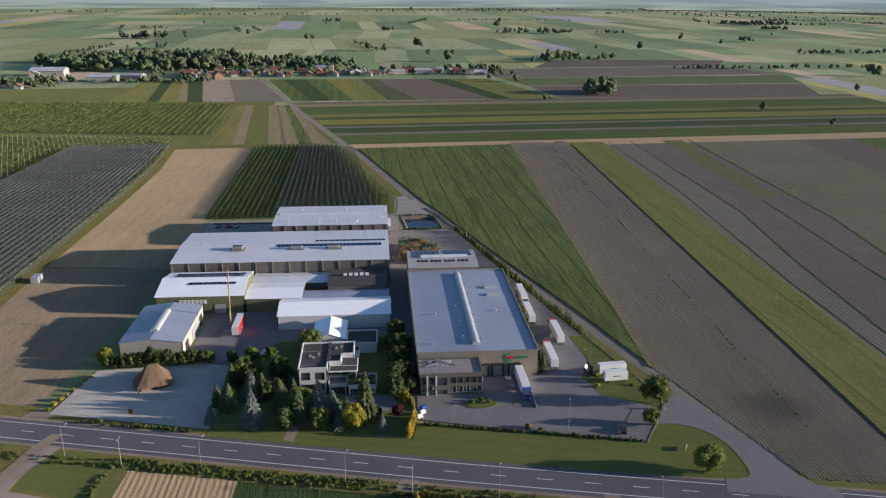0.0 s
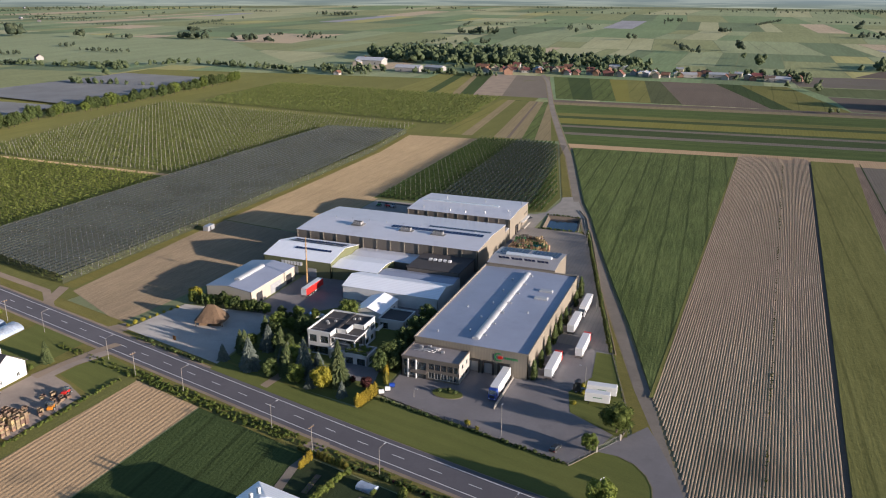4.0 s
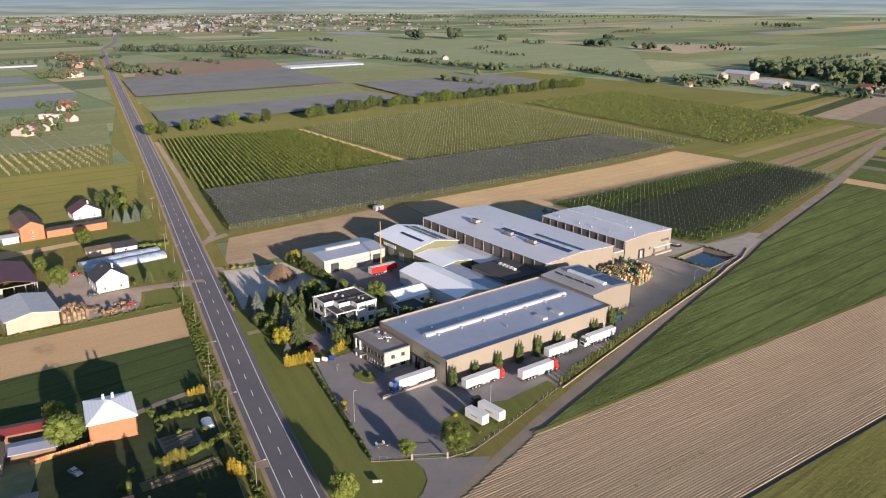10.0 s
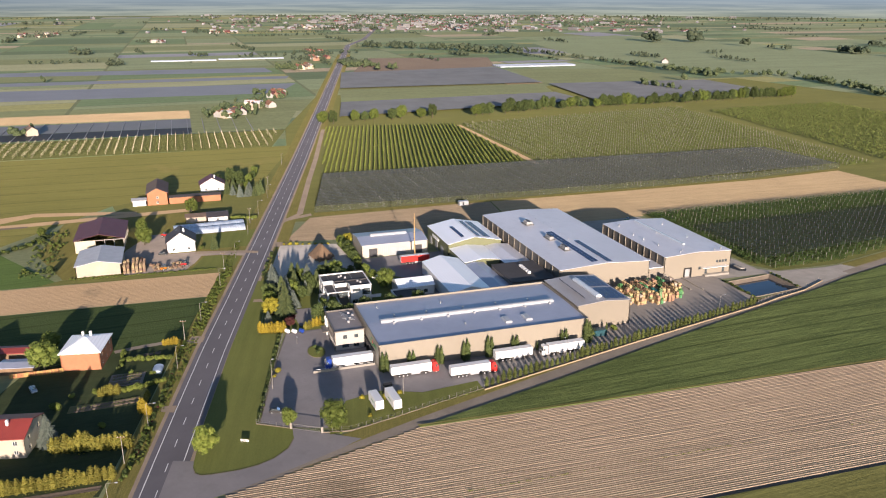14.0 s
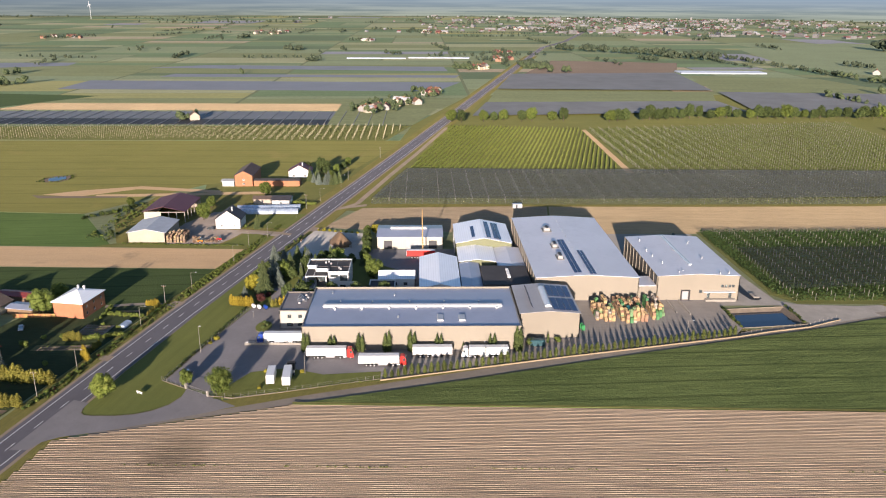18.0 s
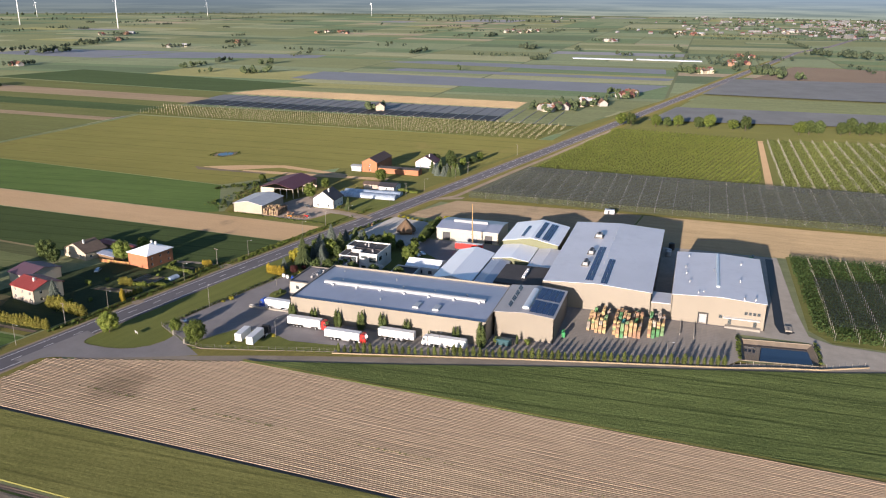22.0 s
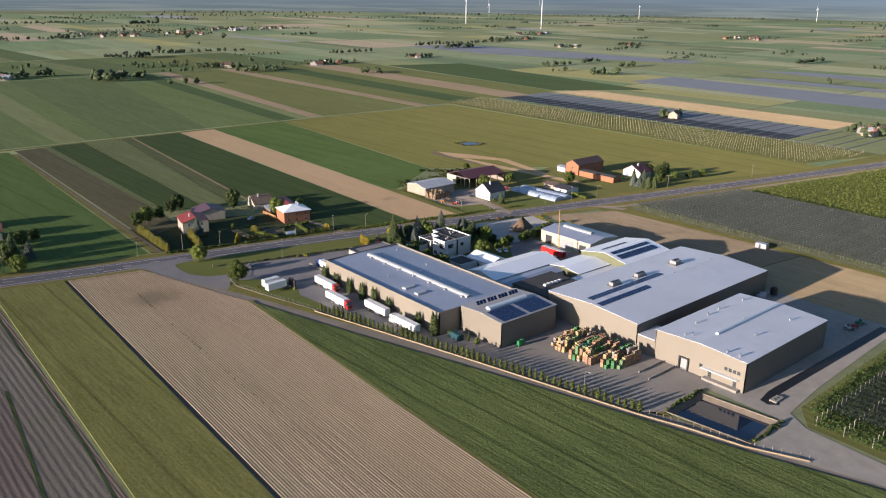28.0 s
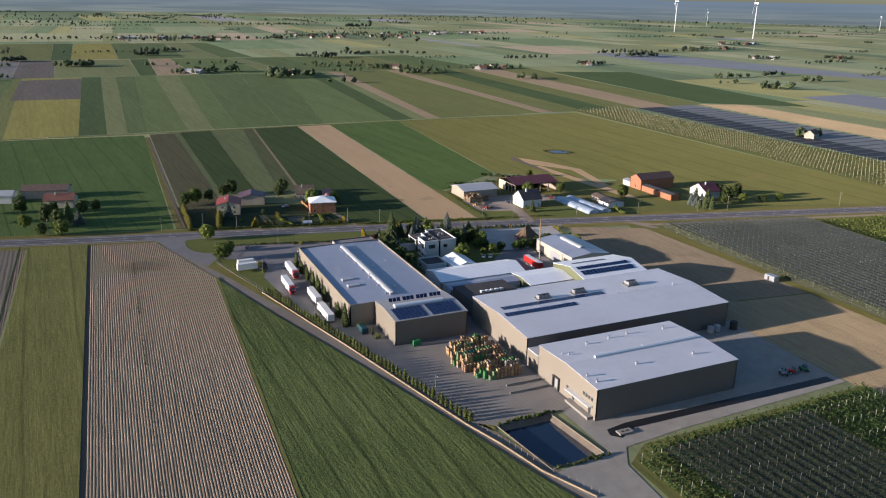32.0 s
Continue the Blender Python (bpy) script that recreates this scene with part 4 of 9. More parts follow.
parapet(office, OX0, OX1, OY0, OY1, OH - 0.25, 0.4, clad_dark)

roof_stone = paint("stone_grey_roof", (0.38, 0.366, 0.366), rough=0.45, var=0.12, big=0.05, small=1.2, seams=1.0, seam_dir=0, stain=0.15)
barrel_sheet = paint("pale_blue_rooflight", (0.56, 0.61, 0.66), rough=0.3, var=0.08, big=0.4, small=3, bump=0.0)
# taller annex with solar panels
annex = root("annex_hall", label="beige annex hall with solar panels on a shallow roof", category="factory hall")
BX0, BX1, BY0, BY1, BE, BR = 10.6, 39.4, 306.2, 328.2, 9.6, 0.9
bm_y = (BY0 + BY1) / 2
wall(annex, (BX0, BY0), (BX1, BY0), BE, clad)
wall(annex, (BX1, BY0), (BX1, BY1), BE, clad, peak=(11.0, BE + BR))
# north wall in the darker tone: shade put into the cladding colour
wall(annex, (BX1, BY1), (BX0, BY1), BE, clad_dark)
wall(annex, (BX0, BY1), (BX0, BY0), BE, clad, peak=(11.0, BE + BR))
slab_roof(annex, BX0, BX1, BY0, BY1, BE, BR, "x", roof_stone)


def zb(x, y):
    return BE + 0.20 + BR * (1 - abs(y - bm_y) / (11.25))


solar(annex, 12.5, 318.6, 24.3, 327.6, zb, 7, 4)
solar(annex, 26.0, 318.6, 37.8, 327.6, zb, 7, 4)
for k in range(4):
    solar(annex, 14.0 + k * 5.6, 310.4, 18.8 + k * 5.6, 311.5, lambda x, y: zb(x, 310.4) + 0.1 + (311.5 - y) * 1.25, 3, 1)
barrel(annex, 16.0, 315.7, 35.6, 318.2, BE + BR + 0.12, 1.2, barrel_sheet, axis="x")

# great hall with a low gable
great = root("great_hall", label="large beige hall with a low grey gable roof", category="factory hall")
CX0, CX1, CY0, CY1, CE, CR = -87.4, 2.8, 317.0, 359.4, 10.0, 1.2
# north and south walls of this beige hall carry painted shade
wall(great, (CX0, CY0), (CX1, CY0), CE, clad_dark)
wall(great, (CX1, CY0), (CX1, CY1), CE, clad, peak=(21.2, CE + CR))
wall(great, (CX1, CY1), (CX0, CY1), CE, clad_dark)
wall(great, (CX0, CY1), (CX0, CY0), CE, clad, peak=(21.2, CE + CR))
slab_roof(great, CX0, CX1, CY0, CY1, CE, CR, "x", roof_grey)
for k in range(14):
    x = CX0 + 0.5 + k * (CX1 - CX0 - 1.0) / 13
    Geo().box(x - 0.22, CY0 - 0.25, 0, x + 0.22, CY0 - 0.003, CE).ob("pilaster", clad, parent=great)


def zc(x, y):
    return CE + 0.20 + CR * (1 - abs(y - 338.2) / 21.35)


solar(great, -46.0, 333.2, -0.4, 336.4, zc, 27, 2)
solar(great, -29.5, 339.4, 1.4, 342.2, zc, 18, 2)

# rear hall
rear = root("rear_hall", label="beige hall with a pale grey low roof and a loading door", category="factory hall")
DX0, DX1, DY0, DY1, DE, DR = -52.0, 2.8, 367.0, 401.0, 10.6, 0.9
holes = [(10.5, 13.3, 0.4, 4.0), (21.0, 22.2, 1.0, 3.2), (17.6, 18.8, 3.2, 4.6), (30.0, 31.2, 1.0, 3.2)] + [(26.5 + 1.5 * k, 27.6 + 1.5 * k, 5.6, 6.8) for k in range(4)]
# shade of the north and south sides is painted with the darker cladding
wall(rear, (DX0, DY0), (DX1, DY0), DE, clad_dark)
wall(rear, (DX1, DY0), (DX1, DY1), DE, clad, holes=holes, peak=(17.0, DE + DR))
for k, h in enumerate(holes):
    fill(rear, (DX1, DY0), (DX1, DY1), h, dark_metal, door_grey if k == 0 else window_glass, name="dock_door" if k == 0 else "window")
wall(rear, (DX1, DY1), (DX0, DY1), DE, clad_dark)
wall(rear, (DX0, DY1), (DX0, DY0), DE, clad, peak=(17.0, DE + DR))
slab_roof(rear, DX0, DX1, DY0, DY1, DE, DR, "x", roof_grey)
for k in range(11):
    x = DX0 + 0.5 + k * (DX1 - DX0 - 1.0) / 10
    Geo().box(x - 0.2, DY0 - 0.25, 0, x + 0.2, DY0 - 0.003, DE).ob("pilaster", clad, parent=rear)
barrel(rear, -50.0, 382.6, -8.0, 384.6, DE + DR + 0.1, 0.6, skylight_blue, axis="x")
link = root("link_block", label="low beige link between two halls", category="building")
wall(link, (2.6, 359.45), (2.6, 366.95), 6.2, clad)
wall(link, (-9.0, 366.65), (-9.0, 359.75), 6.2, clad)
Geo().box(-9.0, 359.5, 6.2, 2.6, 366.7, 6.5).ob("roof", roof_grey, parent=link)


farm_wall = paint("farm_cladding", (0.333, 0.293, 0.23), rough=0.6, var=0.15, big=0.15, small=2, stain=0.2)
pale_clad = paint("pale_cladding", (0.432, 0.396, 0.329), rough=0.55, var=0.1, big=0.1, small=2, seams=1.0, seam_dir=90)


def gable_hall(name, label, x0, x1, y0, y1, e, r, axis, wm, rm, gm=None):
    t = root(name, label=label, category="hall")
    mx, my = (x1 - x0) / 2, (y1 - y0) / 2
    gx, gy = (None, (my, e + r)) if axis == "x" else ((mx, e + r), None)
    wall(t, (x0, y0), (x1, y0), e, wm, peak=gx)
    wall(t, (x1, y0), (x1, y1), e, gm or wm, peak=gy)
    wall(t, (x1, y1), (x0, y1), e, wm, peak=gx)
    wall(t, (x0, y1), (x0, y0), e, gm or wm, peak=gy)
    slab_roof(t, x0, x1, y0, y1, e, r, axis, rm)
    return t


shed_e = gable_hall("workshop_hall", "cream workshop hall with a bluish grey roof", -88.0, -67.2, 248.5, 281.0, 6.0, 1.3, "y", pale_clad, roof_membrane)
barrel(shed_e, -79.2, 255, -76.6, 273, 7.3, 1.3, skylight_sheet)
shed_f = gable_hall("old_hall_white_roof", "olive green hall with a bright white gable roof", -86.0, -53.0, 286.6, 313.5, 7.2, 2.6, "x", olive_wall, roof_white)
shed_g = gable_hall("white_hall", "white hall with a white sheet roof", -38.5, 2.6, 269.6, 286.5, 5.3, 2.2, "x", white_wall, roof_white)
gable_hall("white_roof_store", "lower store with a white roof beside the older hall", -52.7, -31.2, 287.2, 304.0, 5.4, 1.1, "x", olive_wall, roof_white)
gable_hall("grey_roof_store", "lower store with a grey sheet roof", -52.7, -22.4, 304.4, 316.4, 5.0, 0.8, "x", clad_dark, roof_grey)
gable_hall("blue_roof_store", "lower store with a bluish sheet roof", -30.8, 2.2, 287.3, 295.8, 4.9, 0.7, "x", white_wall, roof_membrane)

# ---- plants ----
bark = paint("bark", (0.10, 0.075, 0.055), rough=0.95, var=0.3, big=1.5, small=9, bump=0.03)
leaf_mid = leaf("leaf_mid", (0.081, 0.119, 0.026), (0.163, 0.200, 0.044))
leaf_dark = leaf("leaf_dark", (0.046, 0.073, 0.025), (0.101, 0.130, 0.040))
leaf_light = leaf("leaf_light", (0.120, 0.167, 0.032), (0.192, 0.218, 0.047))
leaf_gold = leaf("leaf_gold", (0.24, 0.18, 0.02), (0.36, 0.275, 0.035))
leaf_yellow = leaf("leaf_yellow", (0.22, 0.205, 0.025), (0.33, 0.29, 0.04))
leaf_spruce = leaf("leaf_spruce", (0.063, 0.090, 0.036), (0.121, 0.143, 0.055))
leaf_blue = leaf("leaf_blue", (0.095, 0.12, 0.10), (0.155, 0.18, 0.15))
leaf_hedge = leaf("leaf_hedge", (0.055, 0.078, 0.022), (0.105, 0.122, 0.032))
leaf_conifer = leaf("leaf_conifer", (0.13, 0.132, 0.024), (0.215, 0.19, 0.038))
leaf_red = leaf("leaf_red", (0.06, 0.022, 0.022), (0.10, 0.035, 0.03))
leaf_hop = leaf("leaf_hop", (0.034, 0.066, 0.018), (0.07, 0.112, 0.028))
leaf_young = leaf("leaf_young", (0.16, 0.2, 0.04), (0.25, 0.285, 0.065))
leaf_orchard = leaf("leaf_orchard", (0.082, 0.11, 0.028), (0.14, 0.16, 0.045))
post_pale = paint("pale_post", (0.30, 0.28, 0.25), rough=0.9, var=0.2, big=1, small=8, bump=0.0)


def blades(g, centres, count, size, rnd, out=0.6, mi=0):
    """Leaf sprays on the skins of some blobs: small four-cornered blades, mostly facing outwards."""
    total = sum(c[3] ** 2 for c in centres)
    for cx, cy, cz, r in centres:
        for _ in range(max(4, int(count * r * r / total))):
            d = Vector((rnd.gauss(0, 1), rnd.gauss(0, 1), rnd.gauss(0, 1)))
            d.normalize()
            p = Vector((cx, cy, cz)) + d * r * rnd.uniform(0.75, 1.08)
            n = (d * out + Vector((rnd.gauss(0, 1), rnd.gauss(0, 1), rnd.gauss(0, 1))) * (1 - out) * 0.8).normalized()
            u = n.orthogonal().normalized()
            u.rotate(Matrix.Rotation(rnd.uniform(0, 6.28), 3, n))
            w = n.cross(u)
            s, t = size * rnd.uniform(0.6, 1.3), size * rnd.uniform(0.4, 0.9)
            g.add([p - u * s * 0.5, p - w * t * 0.5 + n * s * 0.12, p + u * s * 0.5, p + w * t * 0.5 + n * s * 0.12], [(0, 1, 2, 3)], mi)
    return g


ICO = bmesh.new()
bmesh.ops.create_icosphere(ICO, subdivisions=1, radius=1)
ICO_V = [v.co.copy() for v in ICO.verts]
ICO_F = [tuple(v.index for v in f.verts) for f in ICO.faces]
ICO.free()


def blob(g, x, y, z, rx, rz, rnd, rough=0.25, mi=0):
    """A lumpy low body of foliage."""
    a = rnd.uniform(0, 6.28)
    c, s = math.cos(a), math.sin(a)
    vs = []
    for v in ICO_V:
        k = 1 + rnd.uniform(-rough, rough)
        vs.append((x + (v.x * c - v.y * s) * rx * k, y + (v.x * s + v.y * c) * rx * k, z + v.z * rz * k))
    g.add(vs, ICO_F, mi)


def trunk_geo(h, r, rnd, limbs=5, spread=0.9):
    g = Geo()
    lean = Vector((rnd.uniform(-0.1, 0.1), rnd.uniform(-0.1, 0.1), 0)) * h * 0.3
    mid, top = Vector((0, 0, h * 0.55)) + lean * 0.5, Vector((0, 0, h)) + lean
    g.cyl((0, 0, -0.1), mid, r, r * 0.7, 7)
    g.cyl(mid, top, r * 0.7, r * 0.3, 6)
    for k in range(limbs):
        a = 6.28 * k / max(1, limbs) + rnd.uniform(-0.4, 0.4)
        p = Vector((0, 0, h * rnd.uniform(0.5, 0.9))) + lean * 0.5
        q = p + Vector((math.cos(a), math.sin(a), 0.8)) * h * 0.45 * spread
        g.cyl(p, q, r * 0.4, r * 0.12, 5)
    return g


def broad_template(seed, h, r, trunk_h, n=2800, size=0.42):
    rnd = random.Random(seed)
    mid, half = trunk_h + (h - trunk_h) * 0.48, (h - trunk_h) * 0.5
    cs = [(0, 0, mid, r * 0.62)]
    for k in range(22):
        a, e = 2.4 * k + rnd.uniform(-0.4, 0.4), -0.85 + 1.8 * (k + rnd.random()) / 22
        w = math.sqrt(max(0.05, 1 - e * e)) * rnd.uniform(0.55, 0.8)
        cs.append((math.cos(a) * w * r, math.sin(a) * w * r, mid + e * half * 0.72, r * rnd.uniform(0.24, 0.42)))
    g = Geo()
    for c in cs:
        blob(g, c[0], c[1], c[2], c[3] * 0.76, c[3] * 0.74, rnd)
    blades(g, cs[1:], n, size, rnd, 0.5)
    return trunk_geo(trunk_h + (h - trunk_h) * 0.4, h * 0.026, rnd), g


def spruce_template(seed, h, r):
    rnd = random.Random(seed)
    g = Geo()
    levels = int(h * 2.3)
    for i in range(levels):
        f = i / levels
        z = h * (0.03 + 0.95 * f)
        rr = r * (1 - f) ** 0.8 * (1 + 0.12 * math.sin(i * 1.9)) + 0.14
        nb = max(6, int(20 * (1 - f) + 6))
        for k in range(nb):
            a = 6.28 * (k + rnd.random() * 0.8) / nb + i
            q = rr * rnd.uniform(0.7, 1.15)
            d, t = Vector((math.cos(a), math.sin(a), 0)), Vector((-math.sin(a), math.cos(a), 0))
            w = 0.46 * rr + 0.2
            p0, tip = d * q * 0.2 + Vector((0, 0, z + 0.16 * rr)), d * q + Vector((0, 0, z - 0.12 * rr + rnd.uniform(-0.1, 0.1)))
            m = d * q * 0.6 + Vector((0, 0, z + 0.12 * rr))
            drop = Vector((0, 0, 0.2 * rr + 0.1))
            g.add([p0, m + t * w * 0.6 - drop, tip, m - t * w * 0.6 - drop, m], [(0, 1, 4), (1, 2, 4), (2, 3, 4), (3, 0, 4)])
    tg = Geo().cyl((0, 0, -0.1), (0, 0, h * 0.96), h * 0.022, 0.03, 7)
    return tg, g


def column_template(seed, h, r, n=200, size=0.42, tip=0.35):
    """A narrow upright plant: cypress-like hedge plant or column tree."""
    rnd = random.Random(seed)
    g = Geo()
    cs = []
    k = 7
    for i in range(k):
        f = (i + 0.5) / k
        rr = r * (1.0 if f < 0.55 else 1.0 - (1 - tip) * (f - 0.55) / 0.45) * rnd.uniform(0.85, 1.1)
        cs.append((rnd.uniform(-0.1, 0.1) * r, rnd.uniform(-0.1, 0.1) * r, h * (0.06 + 0.92 * f), rr))
        blob(g, cs[-1][0], cs[-1][1], cs[-1][2], rr * 0.8, h / k * 0.75, rnd)
    blades(g, cs, n, size, rnd)
    tg = Geo().cyl((0, 0, -0.1), (0, 0, h * 0.7), 0.09, 0.04, 6)
    return tg, g


def bush_template(seed, h, r, n=330, size=0.32):
    rnd = random.Random(seed)
    cs = [(rnd.uniform(-0.45, 0.45) * r, rnd.uniform(-0.45, 0.45) * r, h * rnd.uniform(0.35, 0.7), r * rnd.uniform(0.45, 0.6)) for _ in range(6)]
    g = Geo()
    for c in cs:
        blob(g, c[0], c[1], c[2], c[3] * 0.8, min(c[3], h * 0.4) * 0.85, rnd)
    blades(g, cs, n, size, rnd)
    for v in range(len(g.v)):
        g.v[v] = (g.v[v][0], g.v[v][1], max(0.0, g.v[v][2]))
    tg = Geo()
    for k in range(3):
        tg.cyl((0.1 * k, 0, -0.05), (0.3 * math.cos(k * 2.1), 0.3 * math.sin(k * 2.1), h * 0.5), 0.05, 0.02, 5)
    return tg, g


TEMPLATES, SHAPES = {}, {}


def kind_of(name, make, variants, foliage):
    TEMPLATES[name] = []
    for k in range(variants):
        tg, g = make(k)
        TEMPLATES[name].append((tg.mesh(name + "_trunk", bark), g.mesh(name + "_crown", foliage)))
        SHAPES.setdefault(name, []).append((np.array(g.v), g.f, foliage))


kind_of("broad", lambda k: broad_template(11 + k, 7.6 + k * 0.5, 3.3 + 0.25 * k, 0.9), 4, leaf_mid)
kind_of("broad_dark", lambda k: broad_template(31 + k, 8.0 + k * 0.7, 3.5, 0.8), 3, leaf_dark)
kind_of("broad_light", lambda k: broad_template(41 + k, 6.6, 3.2, 0.8), 2, leaf_light)
kind_of("broad_gold", lambda k: broad_template(51 + k, 5.6, 2.9, 0.7), 2, leaf_yellow)
kind_of("broad_red", lambda k: broad_template(61 + k, 5.4, 2.6, 0.8), 1, leaf_red)
kind_of("spruce", lambda k: spruce_template(71 + k, 10 + 1.5 * k, 3.1), 2, leaf_spruce)
kind_of("spruce_blue", lambda k: spruce_template(81 + k, 9.5 + 1.5 * k, 3.1), 2, leaf_blue)
kind_of("hedge_plant", lambda k: column_template(91 + k, 3.7, 0.78, 280, 0.32, 0.25), 3, leaf_hedge)
kind_of("hedge_gold", lambda k: column_template(101 + k, 4.0, 0.95, 320, 0.42, 0.3), 2, leaf_gold)
kind_of("hedge_light", lambda k: column_template(105 + k, 3.5, 1.05, 380, 0.36, 0.18), 2, leaf_conifer)
kind_of("column_tree", lambda k: column_template(111 + k, 6.2, 0.85, 420, 0.38, 0.25), 3, leaf_dark)
kind_of("bush", lambda k: bush_template(121 + k, 2.0, 1.5), 3, leaf_mid)
kind_of("bush_dark", lambda k: bush_template(131 + k, 1.6, 1.2), 2, leaf_dark)
kind_of("bush_red", lambda k: bush_template(151 + k, 1.6, 1.2), 2, leaf_red)
kind_of("bush_gold", lambda k: bush_template(141 + k, 1.5, 1.2), 2, leaf_yellow)
kind_of("bush_light", lambda k: bush_template(146 + k, 1.8, 1.5), 2, leaf_light)
PLANT_RND = random.Random(77)
GROW = {"broad": 1.38, "broad_dark": 1.38, "broad_light": 1.35, "broad_gold": 1.15, "spruce": 1.15, "spruce_blue": 1.15, "bush": 1.2, "bush_dark": 1.25}


def plant(kind, x, y, s=1.0, name="tree", label="", group="", z=0.0):
    if len(label.split()) < 4:
        label += " standing in the garden"
    tm, cm = PLANT_RND.choice(TEMPLATES[kind])
    t = root(name, x, y, z, PLANT_RND.uniform(0, 360), label, name.replace("_", " "), group)
    s *= GROW.get(kind, 1.0)
    t.scale = (s * PLANT_RND.uniform(0.92, 1.08), s * PLANT_RND.uniform(0.92, 1.08), s * PLANT_RND.uniform(0.92, 1.1))
    for nm, me in (("trunk" if name != "bush" else "stem", tm), ("crown", cm)):
        o = new(nm, me)
        o.parent = t
    return t


# upright hedge along the lane
n = 60
for k in range(n):
    f = k / (n - 1)
    plant("hedge_plant", 70.4 + (37.9 - 70.4) * f + PLANT_RND.uniform(-0.2, 0.2), 258.5 + (386.5 - 258.5) * f, PLANT_RND.uniform(0.8, 1.15), "hedge_plant", "upright green evergreen in a row beside the lane", "hedge along the lane")
# column trees against the hall
for y, s in ((229.4, 1.0), (230.8, 0.9), (238.6, 0.95), (240.0, 0.85), (248.4, 0.9), (249.8, 0.95), (257.7, 0.95), (259.0, 1.05), (266.5, 1.05), (267.9, 0.95), (275.8, 0.95), (277.2, 0.9), (285.0, 0.45), (294.5, 0.9), (295.9, 1.0), (303.8, 1.2), (305.2, 1.15)):
    plant("column_tree", 50.9, y, s * 1.22, "column_tree", "narrow upright green tree against the hall wall", "trees along the hall")
plant("bush_dark", 46.0, 309.0, 1.3, "bush", "dark green bush beside the annex")
plant("column_tree", 44.0, 316.0, 0.6, "column_tree", "small upright tree beside the annex")
plant("bush", 43.2, 319.5, 0.9, "bush", "green bush beside the annex")
# trees by the gate and the road
plant("broad", 75.4, 195.6, 0.55, "tree", "round-headed young tree beside the car park")
plant("broad", 80.6, 207.8, 0.85, "tree", "leafy round tree beside the gate")
plant("broad_light", 82.6, 172.2, 0.92, "tree", "bright green tree on the roadside lawn")
# garden round the villa
for kind, x, y, s, lab in (("spruce_blue", -38, 203.8, 1.05, "blue-grey spruce in the garden"), ("spruce", -50.0, 216, 0.6, "dark green spruce in the garden"), ("broad_dark", -28.5, 200.9, 0.6, "dark bushy tree in the garden"),
                           ("spruce_blue", -19.4, 207.1, 1.1, "tall blue-grey spruce in the garden"), ("spruce", -5.9, 205, 1.1, "tall dark green spruce before the villa"), ("spruce_blue", -15.6, 209.4, 0.75, "young blue-grey spruce in the garden"),
                           ("broad_gold", -9.2, 200.2, 1.05, "yellow-leaved round tree"), ("spruce", -24.9, 206, 0.85, "dark green spruce in the garden"), ("spruce_blue", -1.1, 198.0, 0.5, "small blue-grey spruce in the garden"), ("broad_red", -2.2, 207.2, 0.45, "dark red-leaved shrub before the villa"), ("spruce_blue", -40.2, 218.6, 0.95, "blue-grey spruce beside the forecourt"),
                           ("broad_dark", -33, 230, 0.75, "dark leafy tree beside the villa"), ("broad_dark", -43, 238, 0.5, "dark leafy tree"), ("broad", -44, 245, 0.5, "green leafy tree by the yard"), ("broad_dark", -50, 243, 0.45, "dark leafy tree by the yard"),
                           ("spruce", -46, 213, 0.8, "dark spruce"), ("broad_dark", -36, 218, 0.6, "dark shrub-like tree"), ("broad_red", 3.4, 205.5, 0.75, "dark red-leaved small tree"), ("broad_dark", 3.5, 222, 0.75, "dark tree between villa and hall"),
                           ("broad_dark", 4.5, 234, 0.85, "dark tree beside the hall"), ("broad_dark", 5.0, 244, 0.8, "dark tree beside the hall"), ("broad", -25.4, 249.6, 0.8, "round green tree behind the villa"), ("broad_dark", 4.0, 255, 0.75, "dark tree beside the hall"),
                           ("broad_dark", -46, 226, 0.5, "dark leafy tree"), ("spruce", -31, 212, 0.85, "dark spruce"), ("broad_dark", -24, 214, 0.55, "dark shrub-like tree"), ("spruce_blue", -50, 206, 0.6, "young blue spruce"), ("broad", -38, 247, 0.45, "green leafy tree by the yard")):
    plant(kind, x, y, s, "tree", lab)
tr_ = random.Random(15)
for k in range(26):
    x, y = tr_.uniform(-48, -27), tr_.uniform(208, 246)
    if y > 238 and x > -38:
        continue
    plant(tr_.choice(("broad_dark", "spruce", "spruce", "broad", "spruce_blue")), x, y, tr_.uniform(0.35, 0.65), "tree", "dark garden tree in a dense shrubbery", "garden trees")
for k in range(8):
    x, y = tr_.uniform(-31, -11), tr_.uniform(200, 211)
    plant(tr_.choice(("broad_dark", "spruce", "spruce_blue", "broad", "spruce")), x, y + (0 if x < -10 else -3), tr_.uniform(0.35, 0.75), "tree", "garden tree in front of the villa", "garden trees")
for k in range(14):
    plant("broad_dark", tr_.uniform(2.0, 7.5), 216 + k * 3.2, tr_.uniform(0.4, 0.65), "tree", "dark tree between villa and hall", "garden trees")
for k in range(9):
    plant("hedge_gold", 6.2 + 0.22 * k, 194.2 + k * 1.05, PLANT_RND.uniform(0.95, 1.12), "hedge_plant", "golden yellow upright conifer in a short hedge", "golden hedge")
for k in range(7):
    plant("hedge_light" if k in (0, 1) else "hedge_gold", 7.8 - 0.62 * k, 210.6 + k * 1.5, PLANT_RND.uniform(0.8, 1.05), "hedge_plant", "yellow-green upright conifer in a hedge", "golden hedge")
